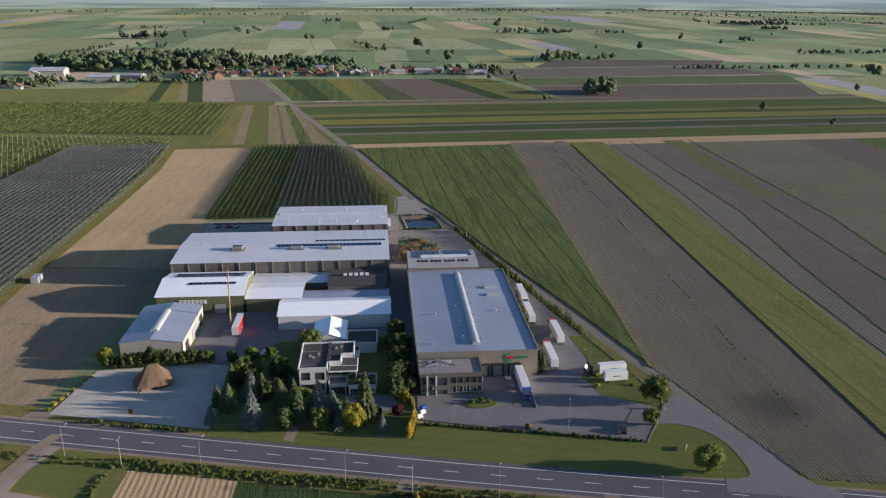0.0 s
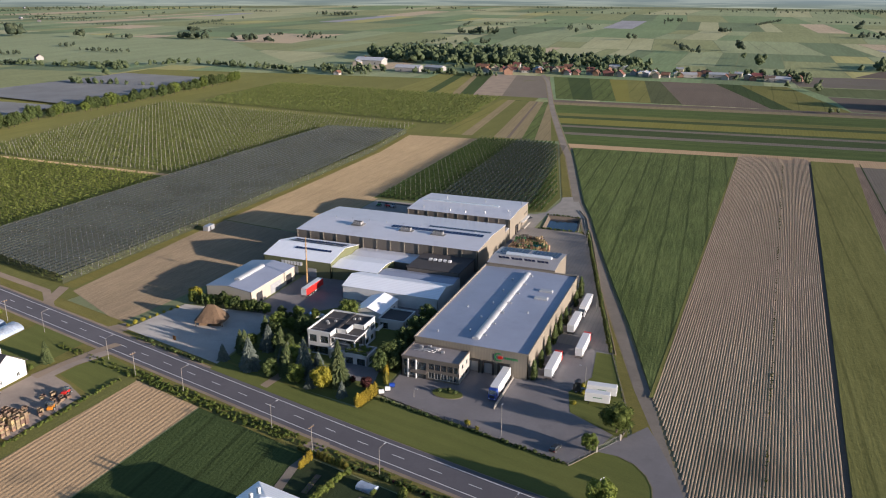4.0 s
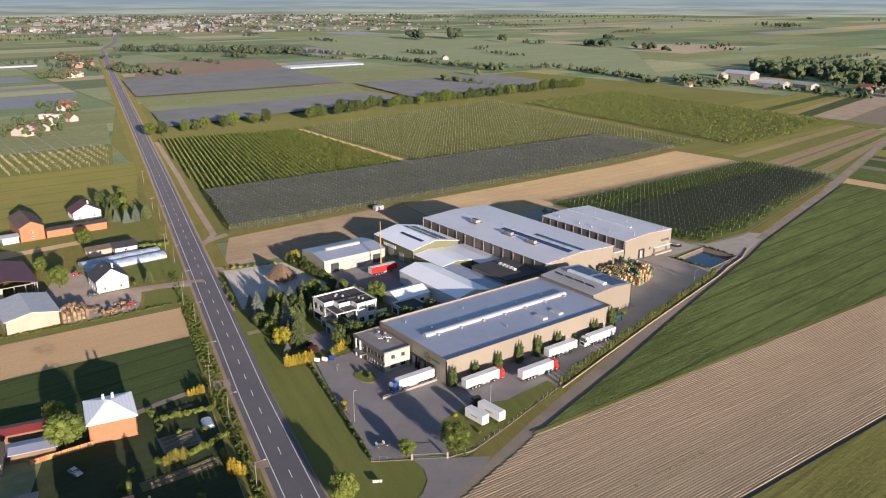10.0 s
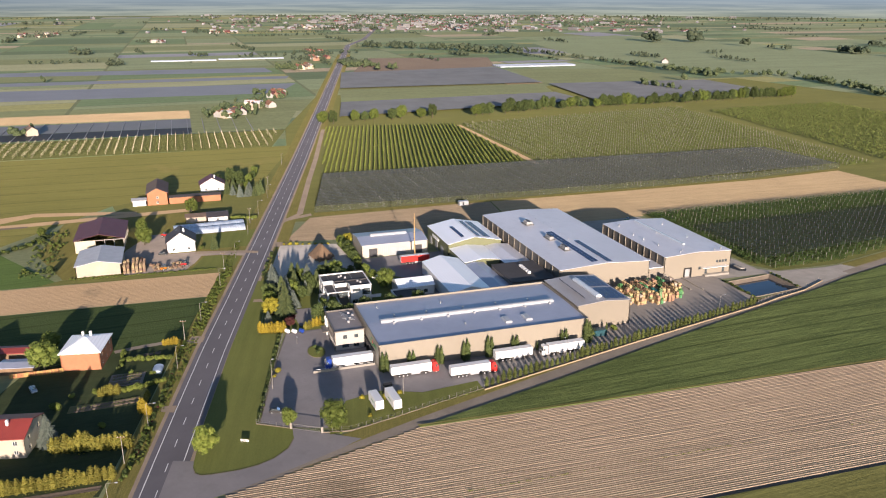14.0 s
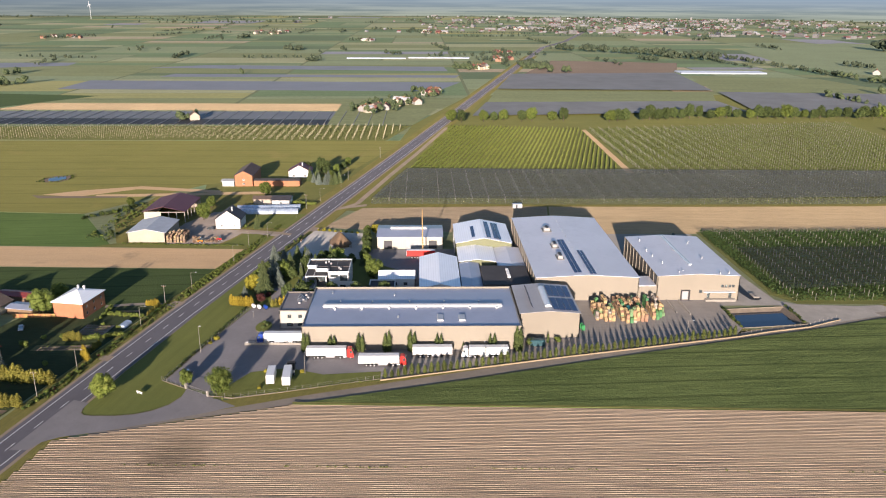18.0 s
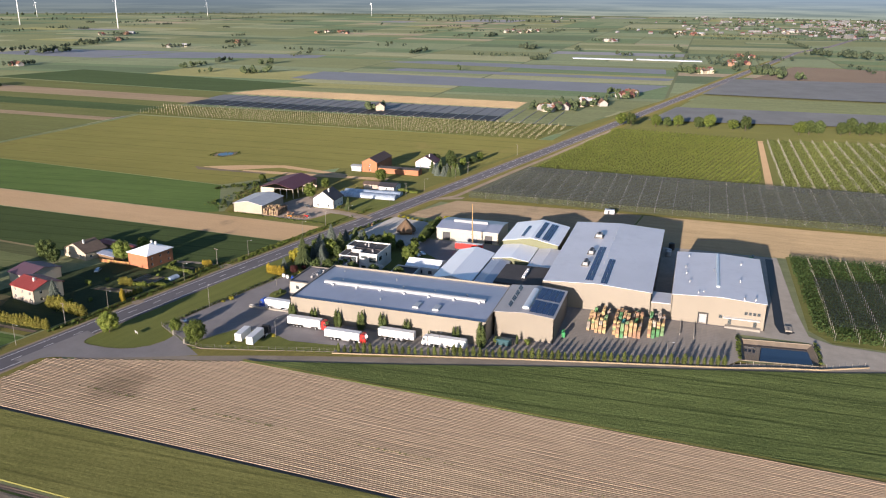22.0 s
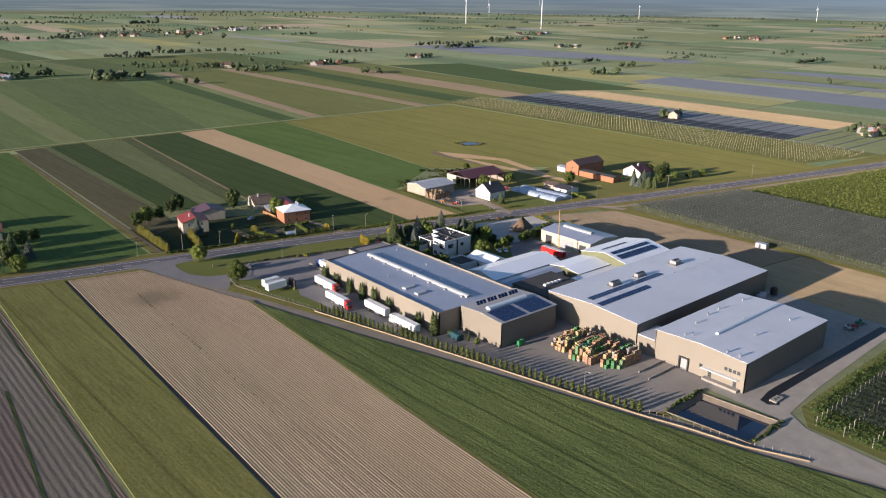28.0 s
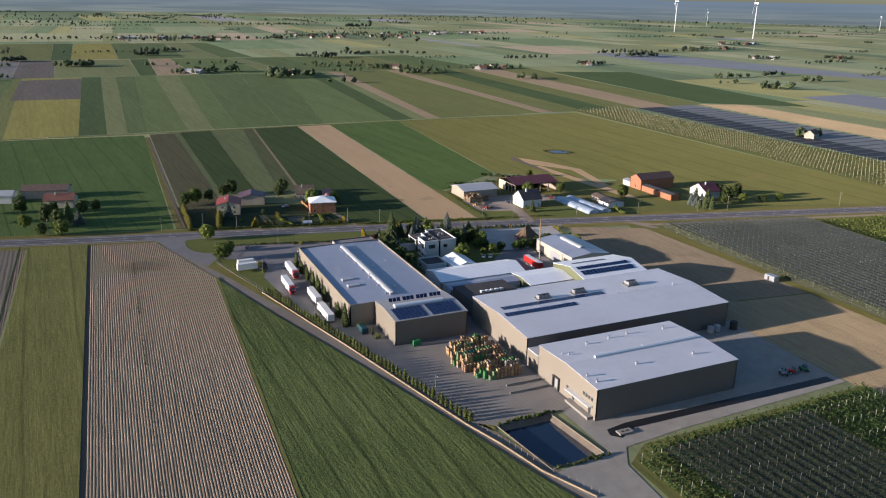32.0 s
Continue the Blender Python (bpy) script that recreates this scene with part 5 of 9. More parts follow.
for k in range(44):
    x = 11 + k * 1.37
    plant("bush_dark", x, 200.9 - (x - 9) * 0.222, 0.5 * PLANT_RND.uniform(0.7, 1.2), "bush", "low clipped dark bush in a hedge beside the yard", "low front hedge")
for x, y, s in ((40, 196.5, 1.1), (43.5, 195.0, 0.8), (66, 219, 0.9), (66.5, 231, 0.9), (77.5, 219, 0.7), (68, 226.5, 1.2)):
    plant("bush_gold", x, y, s, "bush", "golden yellow shrub on the lawn")
for k in range(13):
    x = -90 + k * 2.7
    plant("broad_dark" if k % 3 else "broad", x, 242.5 + 0.14 * k, PLANT_RND.uniform(0.38, 0.55), "tree", "dense dark shrub in front of the workshop", "shrubs before the workshop")
plant("broad_gold", -92, 246.5, 0.85, "tree", "bright yellow round shrub")
for k in range(8):
    plant("bush_gold", -99 + k * 0.8, 216 + k * 3.0, PLANT_RND.uniform(0.6, 1.0), "bush", "yellow shrub along the gravel forecourt", "yellow shrubs")
for k in range(16):
    plant("bush_dark", -88 + k * 2.2, 209.0 - k * 0.5 + PLANT_RND.uniform(-0.7, 0.7), PLANT_RND.uniform(0.35, 0.7), "bush", "low shrub in a bed beside the road", "roadside bed")
for k in range(15):
    plant("bush_light", 84.0 - k * 0.8, 209 + k * 3.2, 0.28, "bush", "small round shrub on the grass strip", "small shrubs on the strip")
# south gardens
for kind, x, y, s, lab in (("broad", 14.6, 123.2, 0.92, "large green tree beside the brick house"), ("broad", 0.4, 123.6, 0.68, "green tree behind the brick house"), ("spruce_blue", 65, 131, 0.85, "tall blue-grey spruce"), ("broad", 78, 96, 0.95, "green tree at the garden's end"), ("broad_dark", 84, 99, 0.75, "dark tree at the garden's end"),
                           ("broad_dark", 54, 80, 0.85, "dark tree behind the red-roofed house"), ("broad_dark", 60, 84, 0.7, "dark tree behind the house"), ("broad_dark", 70, 92, 0.7, "dark tree behind the house"), ("broad_dark", 24, 88, 0.9, "dark tree behind the cottage"), ("broad_dark", 28, 96, 0.7, "dark tree behind the cottage"),
                           ("spruce", -103.4, 183, 0.62, "airy grey-green conifer on the lawn"), ("bush", -103.6, 177.6, 0.95, "round green shrub by the white house"), ("broad", -145.2, 148.2, 0.62, "green tree behind the open barn"), ("spruce", -216, 196, 0.7, "conifer by the white house"), ("spruce", -222, 200, 0.8, "conifer by the white house"),
                           ("broad_dark", -234, 204, 0.9, "dark tree by the road"), ("spruce_blue", -212, 199, 0.6, "grey conifer"), ("broad_dark", -246, 200, 0.8, "dark tree"), ("broad_dark", -240, 190, 0.8, "dark tree"), ("broad", -119.4, 150.4, 0.82, "green tree beside the white house"), ("spruce_blue", -206.3, 207.6, 0.7, "grey conifer in a row"), ("spruce", -205.4, 211.6, 0.62, "conifer in a row"), ("spruce", -207.8, 213.6, 0.75, "conifer in a row"), ("broad", -228, 208.5, 0.5, "green tree by the road"), ("broad", -241, 211, 0.55, "green tree by the road"), ("broad_dark", -254, 214.5, 0.55, "dark tree by the road"), ("broad", -266, 217, 0.5, "green tree by the road"), ("broad", -175, 174, 0.7, "green tree beside a brick wall"), ("spruce_blue", -206, 203, 0.7, "grey conifer in a row"), ("spruce_blue", -209, 209, 0.75, "grey conifer in a row"), ("spruce", -211, 216, 0.7, "conifer in a row"), ("broad", -150, 100, 0.5, "shrub-like tree"), ("broad_dark", -86, 112, 0.4, "dark shrub"),
                           ("broad", 150.5, 137.5, 0.75, "roadside tree beside a farm"), ("broad_dark", 160, 134, 0.7, "dark roadside tree"), ("spruce_blue", 142, 119, 0.85, "grey-green conifer in a farm garden"), ("spruce", 147, 110, 0.9, "dark conifer in a farm garden"), ("broad_dark", 152, 124, 0.85, "dark tree in a farm garden"), ("broad_dark", 158, 112, 0.9, "dark tree in a farm garden"), ("broad", 168, 118, 0.8, "green tree in a farm garden"),
                           ("broad_dark", 172, 84, 0.9, "dark tree in a farm garden"), ("broad_dark", 140, 96, 0.8, "dark tree in a farm garden"), ("broad_dark", 155, 98, 0.8, "dark tree in a farm garden"), ("broad", 185, 100, 0.8, "green tree in a farm garden"), ("broad_dark", 133, 92, 0.6, "dark tree in a farm garden"), ("broad_dark", 190, 78, 0.9, "dark tree")):
    plant(kind, x, y, s, "tree", lab)


def scrub(name, label, spots, category="shrubs"):
    """Many small shrubs too alike to count, in one mesh; spots: kind, x, y, size."""
    g, mats = Geo(), []
    for kind, x, y, s in spots:
        v, f, m_ = PLANT_RND.choice(SHAPES[kind])
        if m_ not in mats:
            mats.append(m_)
        a, s = PLANT_RND.uniform(0, 6.28), s * GROW.get(kind, 1.0)
        c, d = math.cos(a) * s, math.sin(a) * s
        q = np.stack((x + v[:, 0] * c - v[:, 1] * d, y + v[:, 0] * d + v[:, 1] * c, v[:, 2] * s), 1)
        g.add(q.tolist(), f, mats.index(m_))
    return tagged(g.ob(name, *mats), label, category, "", "stuff")


def spots_along(kinds, pts, gap, s, jit):
    total, d, res = sum((Vector(b) - Vector(a)).length for a, b in zip(pts, pts[1:])), 0.0, []
    while d < total:
        q, _ = along(pts, d)
        res.append((PLANT_RND.choice(kinds), q.x + PLANT_RND.uniform(-jit, jit), q.y + PLANT_RND.uniform(-jit, jit), s * PLANT_RND.uniform(0.75, 1.2)))
        d += gap * PLANT_RND.uniform(0.85, 1.15)
    return res


def hedge_line(kind, pts, gap, s, name, label, group, jit=0.25):
    total = sum((Vector(b) - Vector(a)).length for a, b in zip(pts, pts[1:]))
    d = 0.0
    while d < total:
        q, _ = along(pts, d)
        plant(kind if isinstance(kind, str) else PLANT_RND.choice(kind), q.x + PLANT_RND.uniform(-jit, jit), q.y + PLANT_RND.uniform(-jit, jit), s * PLANT_RND.uniform(0.82, 1.15), name, label, group)
        d += gap * PLANT_RND.uniform(0.85, 1.15)


hedge_line("hedge_light", [(69.8, 132.4), (71.4, 141.0), (73.6, 153.2)], 1.5, 1.5, "hedge_plant", "tall yellow-green conifer in a garden hedge", "garden conifer hedge")
hedge_line("hedge_light", [(86.6, 108.0), (87.2, 128.0), (88.0, 150.6)], 1.6, 1.3, "hedge_plant", "broad yellow-green conifer in a garden hedge", "ditch conifer hedge")
hedge_line("hedge_light", [(39.8, 142.2), (39.6, 148.0)], 0.75, 0.95, "hedge_plant", "clipped light green hedge plant", "clipped garden hedge", 0.1)
hedge_line("hedge_gold", [(54.0, 154.6), (56.9, 157.4)], 0.9, 1.0, "hedge_plant", "yellow-green conifer by the garden fence", "garden conifers", 0.15)
hedge_line("hedge_light", [(44.6, 156.2), (52.8, 155.0)], 1.7, 0.75, "hedge_plant", "slim yellow-green conifer by the garden fence", "garden conifers", 0.1)
hedge_line("hedge_gold", [(6.4, 160.4), (7.2, 165.4)], 0.9, 0.72, "hedge_plant", "golden conifer beside a garden path", "path conifers", 0.15)
hedge_line("hedge_light", [(8.6, 166.2), (17.8, 164.6)], 1.3, 0.72, "hedge_plant", "slim yellow-green conifer by the garden fence", "garden conifers", 0.1)
hedge_line(("bush_light", "bush", "bush_light"), [(39.4, 149.0), (37.6, 156.0), (35.4, 161.6)], 1.25, 0.92, "bush", "rounded light green garden shrub", "garden shrubs", 0.35)
hedge_line(("bush", "bush_light"), [(16.2, 148.6), (17.6, 156.8), (19.2, 163.2)], 1.15, 0.78, "bush", "rounded green garden shrub", "garden shrubs", 0.4)
hedge_line(("bush", "bush_dark"), [(21.6, 146.6), (15.6, 147.4), (9.0, 147.6)], 1.7, 0.6, "bush", "dark garden shrub beside the brick house", "garden shrubs", 0.4)
for x, y, s in ((38.2, 134.1, 0.7), (38.3, 140.8, 0.8), (44.3, 130.2, 1.15), (60.6, 143.8, 0.9), (63.2, 136.6, 0.8), (52.4, 160.2, 0.5), (26.0, 150.6, 0.55), (29.5, 157.4, 0.7)):
    plant("bush", x, y, s, "bush", "leafy green garden shrub", "garden shrubs")
scrub("garden_hedge", "dense dark hedge along the front of the gardens", spots_along(("bush_dark", "bush_dark", "bush", "bush_red"), [(1.4, 168.2), (18, 165.6), (36.8, 162.6), (53.5, 158.8)], 0.5, 0.5, 0.3), "hedge")
scrub("garden_hedge", "dense dark hedge with reddish leaves before the gardens", spots_along(("bush_dark", "bush_red", "bush", "bush_dark"), [(57.0, 158.3), (73.4, 154.9), (90, 151)], 0.5, 0.52, 0.35), "hedge")
scrub("yard_scrub", "scrubby shrubs behind the open barn", [(PLANT_RND.choice(("bush", "bush_dark")), PLANT_RND.uniform(-156, -80), PLANT_RND.uniform(99, 114), PLANT_RND.uniform(0.25, 0.6)) for k in range(150)], "scrub")
hedge_line(("bush_light", "bush", "bush_light"), [(-154, 195), (-152, 208)], 1.6, 1.0, "bush", "yellow-green shrub beside the sheds", "shed shrubs", 0.6)
scrub("roadside_scrub", "rank scrub on the field edge by the road", spots_along(("bush", "bush_light", "bush_light"), [(-72, 187.4), (-40, 180.2), (-4, 172.2)], 0.3, 0.36, 2.2), "scrub")
scrub("yard_edge_scrub", "scrub along the farm yard edge", spots_along(("bush", "bush_light"), [(-72.5, 182), (-73, 160), (-74.5, 141), (-76, 122)], 0.6, 0.3, 0.9), "scrub")
scrub("yard_scrub", "scrub behind the farm buildings", spots_along(("bush_dark", "bush"), [(-122, 84), (-134, 97), (-150, 104)], 1.6, 1.0, 2.0), "scrub")
scrub("pool_scrub", "low scrub round a small meadow pool", spots_along(("bush_dark", "bush"), [(-212, 17), (-222, 18), (-231, 32), (-222, 36), (-211, 29), (-212, 17)], 1.6, 0.35, 0.8), "scrub")
weeds = []
for k in range(420):
    x = PLANT_RND.uniform(-110, 84)
    weeds.append((PLANT_RND.choice(("bush", "bush_light", "bush_light")), x, ys(x) - PLANT_RND.uniform(7.4, 11.0), PLANT_RND.uniform(0.12, 0.36)))
scrub("verge_weeds", "rank weed clumps on the grass verge", weeds, "weeds")

# ---- rows of plants ----


def inside(poly, x, y):
    c = False
    for (x0, y0), (x1, y1) in zip(poly, poly[1:] + poly[:1]):
        if (y0 > y) != (y1 > y) and x < (x1 - x0) * (y - y0) / (y1 - y0) + x0:
            c = not c
    return c


def rows(name, poly, gap, step, h, w, n, material, seed, label, size=0.6, slant=0.0, miss=0.03, across=False):
    """A planting of parallel rows, of leaf sprays, joined: too many plants to count. across: the rows run along x, not y."""
    if across:
        poly = [(q[1], q[0]) for q in poly]
    rnd = random.Random(seed)
    xs, ysv = [p[0] for p in poly], [p[1] for p in poly]
    vs, fs = [], []
    x = min(xs) - 40 + gap / 2
    while x < max(xs) + 40:
        y = min(ysv)
        while y < max(ysv):
            xx = x + slant * (y - min(ysv))
            if inside(poly, xx, y) and rnd.random() > miss:
                hh = h * rnd.uniform(0.75, 1.12)
                for k in range(n):
                    f = (k + rnd.random()) / n
                    cx, cy, cz = xx + rnd.gauss(0, w * 0.4) * (1.15 - f * 0.6), y + rnd.uniform(-step, step) * 0.6, hh * (0.12 + 0.88 * f)
                    a, t = rnd.uniform(0, 6.28), rnd.uniform(-0.9, 0.9)
                    s = size * rnd.uniform(0.6, 1.25)
                    ux, uy = math.cos(a) * s * 0.5, math.sin(a) * s * 0.5
                    vx, vy, vz = -math.sin(a) * t * s * 0.4, math.cos(a) * t * s * 0.4, s * 0.42
                    b = len(vs)
                    vs += [(cx - ux, cy - uy, cz), (cx - vx, cy - vy, cz - vz), (cx + ux, cy + uy, cz), (cx + vx, cy + vy, cz + vz)]
                    fs.append((b, b + 1, b + 2, b + 3))
            y += step
        x += gap
    if across:
        vs = [(q[1], q[0], q[2]) for q in vs]
    g = Geo()
    g.v, g.f, g.mi = vs, fs, [0] * len(fs)
    return tagged(g.ob(name, material), label, "planting", "", "stuff")


def posts(name, poly, gx, gy, h, r, material, label, seed=3, slant=0.0, phase=0.0):
    rnd = random.Random(seed)
    g = Geo()
    xs, ysv = [p[0] for p in poly], [p[1] for p in poly]
    x = min(xs) - 40 + gx / 2
    while x < max(xs) + 40:
        y = min(ysv) + phase
        while y < max(ysv):
            xx = x + slant * (y - min(ysv))
            if inside(poly, xx, y):
                hh = h * rnd.uniform(0.95, 1.05)
                g.box(xx - r, y - r, 0, xx + r, y + r, hh)
            y += gy
        x += gx
    return tagged(g.ob(name, material), label, "posts", "", "stuff")


HOPS = [(-94, 417), (-96, 617), (-33, 621), (6.5, 455), (5, 425), (-3, 419)]
rows("hop_rows", HOPS, 3.3, 0.7, 2.6, 0.5, 9, leaf_hop, 5, "dense dark green rows of fruit plants on trellis", 0.62, slant=-0.01)
posts("trellis_posts", HOPS, 3.3, 8.0, 3.3, 0.06, post_pale, "pale trellis posts standing in the rows", slant=-0.01)
NETF = [(-155, 241), (-239, 260), (-231.5, 611), (-162, 619), (-154, 540), (-153, 430), (-153.5, 330)]
rows("net_orchard_rows", NETF, 3.5, 1.6, 2.4, 0.6, 4, leaf_orchard, 6, "rows of fruit trees below hail nets", 0.9, slant=-0.01)
posts("net_posts", NETF, 3.5, 10.0, 4.0, 0.05, post_pale, "pale posts carrying hail nets", slant=-0.01)
ORB = [(-245, 260), (-446, 298), (-428, 418), (-241, 414)]
rows("orchard_rows_bright", ORB, 3.5, 1.7, 2.5, 0.5, 6, leaf_young, 7, "bright green rows of young fruit trees", 0.95, slant=-0.237, across=True)
ORP = [(-241, 425), (-428, 426), (-470, 690), (-166, 656), (-168, 628), (-239, 618)]
rows("orchard_rows_pale", ORP, 4.0, 1.5, 2.3, 0.4, 5, leaf_orchard, 8, "olive green rows of fruit trees", 0.9)
posts("orchard_posts", ORP, 3.8, 9.0, 3.4, 0.08, post_pale, "pale posts in an orchard", phase=2)
ORF = [(-438, 708), (-139, 671), (-148, 860), (-450, 882)]
rows("orchard_rows_far", ORF, 6.2, 1.5, 2.9, 0.55, 5, leaf_orchard, 9, "olive green rows of a far orchard", 1.05, slant=-0.04)
TRL = [(-374, -178), (-370, 238), (-451, 258), (-450, 178), (-436, -186)]
rows("trellis_rows", TRL, 4.2, 2.4, 1.2, 0.35, 1, leaf_orchard, 10, "thin green rows on trellis", 1.2)
posts("trellis_posts", TRL, 4.2, 6.5, 3.0, 0.06, paint("straw_post", (0.46, 0.40, 0.28), rough=0.9, var=0.2, big=1, small=8), "pale slanting posts of a trellis plantation", phase=1)

# hail nets: ridged translucent sheets


def net_material(name, col, clear):
    m, nt, p, out = nodes_of(name)
    tc = nt.nodes.new("ShaderNodeTexCoord").outputs["Object"]
    c = mix_col(nt, span(nt, noise_node(nt, tc, 0.03), 0.3, 0.7), scaled(col, 0.8), scaled(col, 1.15))
    c = mix_col(nt, math_node(nt, "MULTIPLY", noise_node(nt, tc, 1.1), 0.4), c, scaled(col, 0.6))
    nt.links.new(c, p.inputs["Base Color"])
    p.inputs["Roughness"].default_value = 0.8
    t = nt.nodes.new("ShaderNodeBsdfTransparent")
    mx = nt.nodes.new("ShaderNodeMixShader")
    mx.inputs[0].default_value = clear
    nt.links.new(p.outputs[0], mx.inputs[1])
    nt.links.new(t.outputs[0], mx.inputs[2])
    nt.links.new(mx.outputs[0], out.inputs[0])
    return m


net_grey = net_material("hail_net_grey", (0.112, 0.118, 0.098), 0.34)
net_black = net_material("hail_net_black", (0.03, 0.036, 0.032), 0.62)
net_pale = net_material("crop_cover_grey", (0.175, 0.183, 0.186), 0.06)


def net(name, quad, gap, z, rise, material, label, sag=0.25, bow=0.0):
    """A net over rows: quad is given as near-left, near-right, far-right, far-left; ridges run from near to far."""
    a, b, c, d = [Vector((*q, 0)) for q in quad]
    t = root(name, 0, 0, 0, 0, label, "hail net")
    n = max(2, int((b - a).length / gap))
    m = 14
    for i in range(n):
        vs, fs = [], []
        for j in range(3):
            f = (2 * i + j) / (2 * n)
            zz = z + (rise if j != 1 else 0)
            for k in range(m + 1):
                h = k / m
                p = (a + (b - a) * f) * (1 - h) + (d + (c - d) * f) * h
                p.x += bow * 4 * h * (1 - h) * (1 - f)
                vs.append((p.x, p.y, zz - sag * 0.5 * (k % 2)))
                if j and k:
                    q = j * (m + 1) + k
                    fs.append((q - m - 2, q - m - 1, q, q - 1))
        g = Geo()
        g.v, g.f, g.mi = vs, fs, [0] * len(fs)
        g.ob("net_bay", material, parent=t)
    return t


net("hail_net", NETF[:4], 3.5, 3.6, 0.35, net_grey, "grey hail nets over long orchard rows on posts", bow=5.5)
g = Geo()
for a, b in (((-154.6, 240.4), (-239.6, 259.5)), ((-154.6, 240.4), (-153.2, 330)), ((-153.2, 330), (-152.6, 430)), ((-152.6, 430), (-153.6, 540)), ((-153.6, 540), (-161.6, 619.5)), ((-239.6, 259.5), (-232, 611.5))):
    g.add([(*a, 0.2), (*b, 0.2), (*b, 3.9), (*a, 3.9)], [(0, 1, 2, 3)])
tagged(g.ob("net_curtain", net_material("net_curtain_grey", (0.085, 0.095, 0.08), 0.72)), "grey net curtain round the orchard's edge", "hail net", "", "structure")
net("hail_net", [(-58, 424), (-2, 425), (-20, 600), (-62, 619)], 3.3, 2.9, 0.5, net_black, "black hail net over part of a planting")
net("crop_cover", [(-503, 322), (-612, 345), (-628, 620), (-543, 622)], 6, 1.6, 0.4, net_pale, "pale grey hail net over a far orchard")
net("crop_cover", [(-748, 370), (-955, 412), (-985, 680), (-738, 653)], 6, 1.6, 0.4, net_pale, "pale grey hail net over a far orchard")
net("crop_cover", [(-535, 630), (-722, 655), (-703, 892), (-545, 888)], 6, 1.6, 0.4, net_pale, "pale grey hail net over a far orchard")

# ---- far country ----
# far crops brightened and blued: haze of distance is put into their base colours
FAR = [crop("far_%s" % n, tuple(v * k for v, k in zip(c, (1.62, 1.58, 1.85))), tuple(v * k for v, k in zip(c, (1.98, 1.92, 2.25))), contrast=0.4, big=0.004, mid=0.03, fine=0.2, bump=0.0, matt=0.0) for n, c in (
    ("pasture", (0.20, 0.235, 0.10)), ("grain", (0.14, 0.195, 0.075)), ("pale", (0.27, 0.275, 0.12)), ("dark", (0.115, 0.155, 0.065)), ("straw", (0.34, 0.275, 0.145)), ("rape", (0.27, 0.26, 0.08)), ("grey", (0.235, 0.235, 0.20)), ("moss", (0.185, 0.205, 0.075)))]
WEIGHTS = [5, 5, 3.5, 3, 1.0, 1.0, 0.4, 5]
rnd = random.Random(21)
g = Geo()
YB = [-4400, -3600, -2950, -2400, -1950, -1560, -1240, -960, -690, -430, -172, 60, 330, 600, 868, 1085, 1330, 1620, 1980, 2400, 2950, 3600, 4400]
for y0, y1 in zip(YB, YB[1:]):
    ym = (y0 + y1) / 2
    x = -4500.0
    lean = rnd.uniform(-0.10, 0.06)
    while x < 4300:
        far = max(abs(x + 60), abs(ym - 300))
        w = rnd.uniform(14, 48) * (1 + far / 1300)
        if rnd.random() < 0.15:
            w *= 2.2
        m = rnd.choices(range(8), WEIGHTS)[0]
        k = rnd.choice((1, 1, 1, 2)) if far > 900 else 1
        near = -150 < x + w / 2 < 250 and 90 < ym < 470
        if math.hypot(x + w - CX, ym - CY) < R_FAR - 250 and not near:
            yy = [y0 + (y1 - y0) * i / k for i in range(k + 1)]
            for a, b in zip(yy, yy[1:]):
                mm = m if k == 1 else rnd.choices(range(8), WEIGHTS)[0]
                jl, jr = lean * (a - ym), lean * (b - ym)
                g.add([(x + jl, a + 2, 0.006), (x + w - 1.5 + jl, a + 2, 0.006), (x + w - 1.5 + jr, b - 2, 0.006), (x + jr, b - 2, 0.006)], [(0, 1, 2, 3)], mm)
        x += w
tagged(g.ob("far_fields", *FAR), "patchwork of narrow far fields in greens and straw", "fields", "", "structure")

# fields and covers along the road to the west
g = Geo()
for k in range(28):
    y = -150 + k * 14.2
    g.box(-545, y - 0.25, 0.0, -452, y + 0.25, 0.55)
tagged(g.ob("cover_bands", paint("pale_band", (0.34, 0.33, 0.32), rough=0.8, var=0.15, big=0.3, small=3)), "pale bands tying down the covered beds", "crop cover", "", "stuff")
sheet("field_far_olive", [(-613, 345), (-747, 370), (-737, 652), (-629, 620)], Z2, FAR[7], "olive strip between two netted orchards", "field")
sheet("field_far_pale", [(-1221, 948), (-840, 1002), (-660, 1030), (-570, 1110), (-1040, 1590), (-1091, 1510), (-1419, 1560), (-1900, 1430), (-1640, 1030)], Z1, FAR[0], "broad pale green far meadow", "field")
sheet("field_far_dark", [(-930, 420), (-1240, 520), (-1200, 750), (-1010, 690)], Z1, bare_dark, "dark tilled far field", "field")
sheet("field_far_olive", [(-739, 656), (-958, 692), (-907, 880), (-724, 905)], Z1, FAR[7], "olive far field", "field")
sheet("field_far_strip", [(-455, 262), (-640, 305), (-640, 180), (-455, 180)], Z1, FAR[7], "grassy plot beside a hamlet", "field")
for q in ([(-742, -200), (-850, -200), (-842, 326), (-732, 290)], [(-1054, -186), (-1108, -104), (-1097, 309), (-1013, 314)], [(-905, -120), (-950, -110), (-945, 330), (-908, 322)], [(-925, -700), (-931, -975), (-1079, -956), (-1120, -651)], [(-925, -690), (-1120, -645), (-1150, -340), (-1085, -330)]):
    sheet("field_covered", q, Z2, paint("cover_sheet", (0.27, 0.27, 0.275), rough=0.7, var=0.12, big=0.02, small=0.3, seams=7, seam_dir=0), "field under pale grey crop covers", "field")
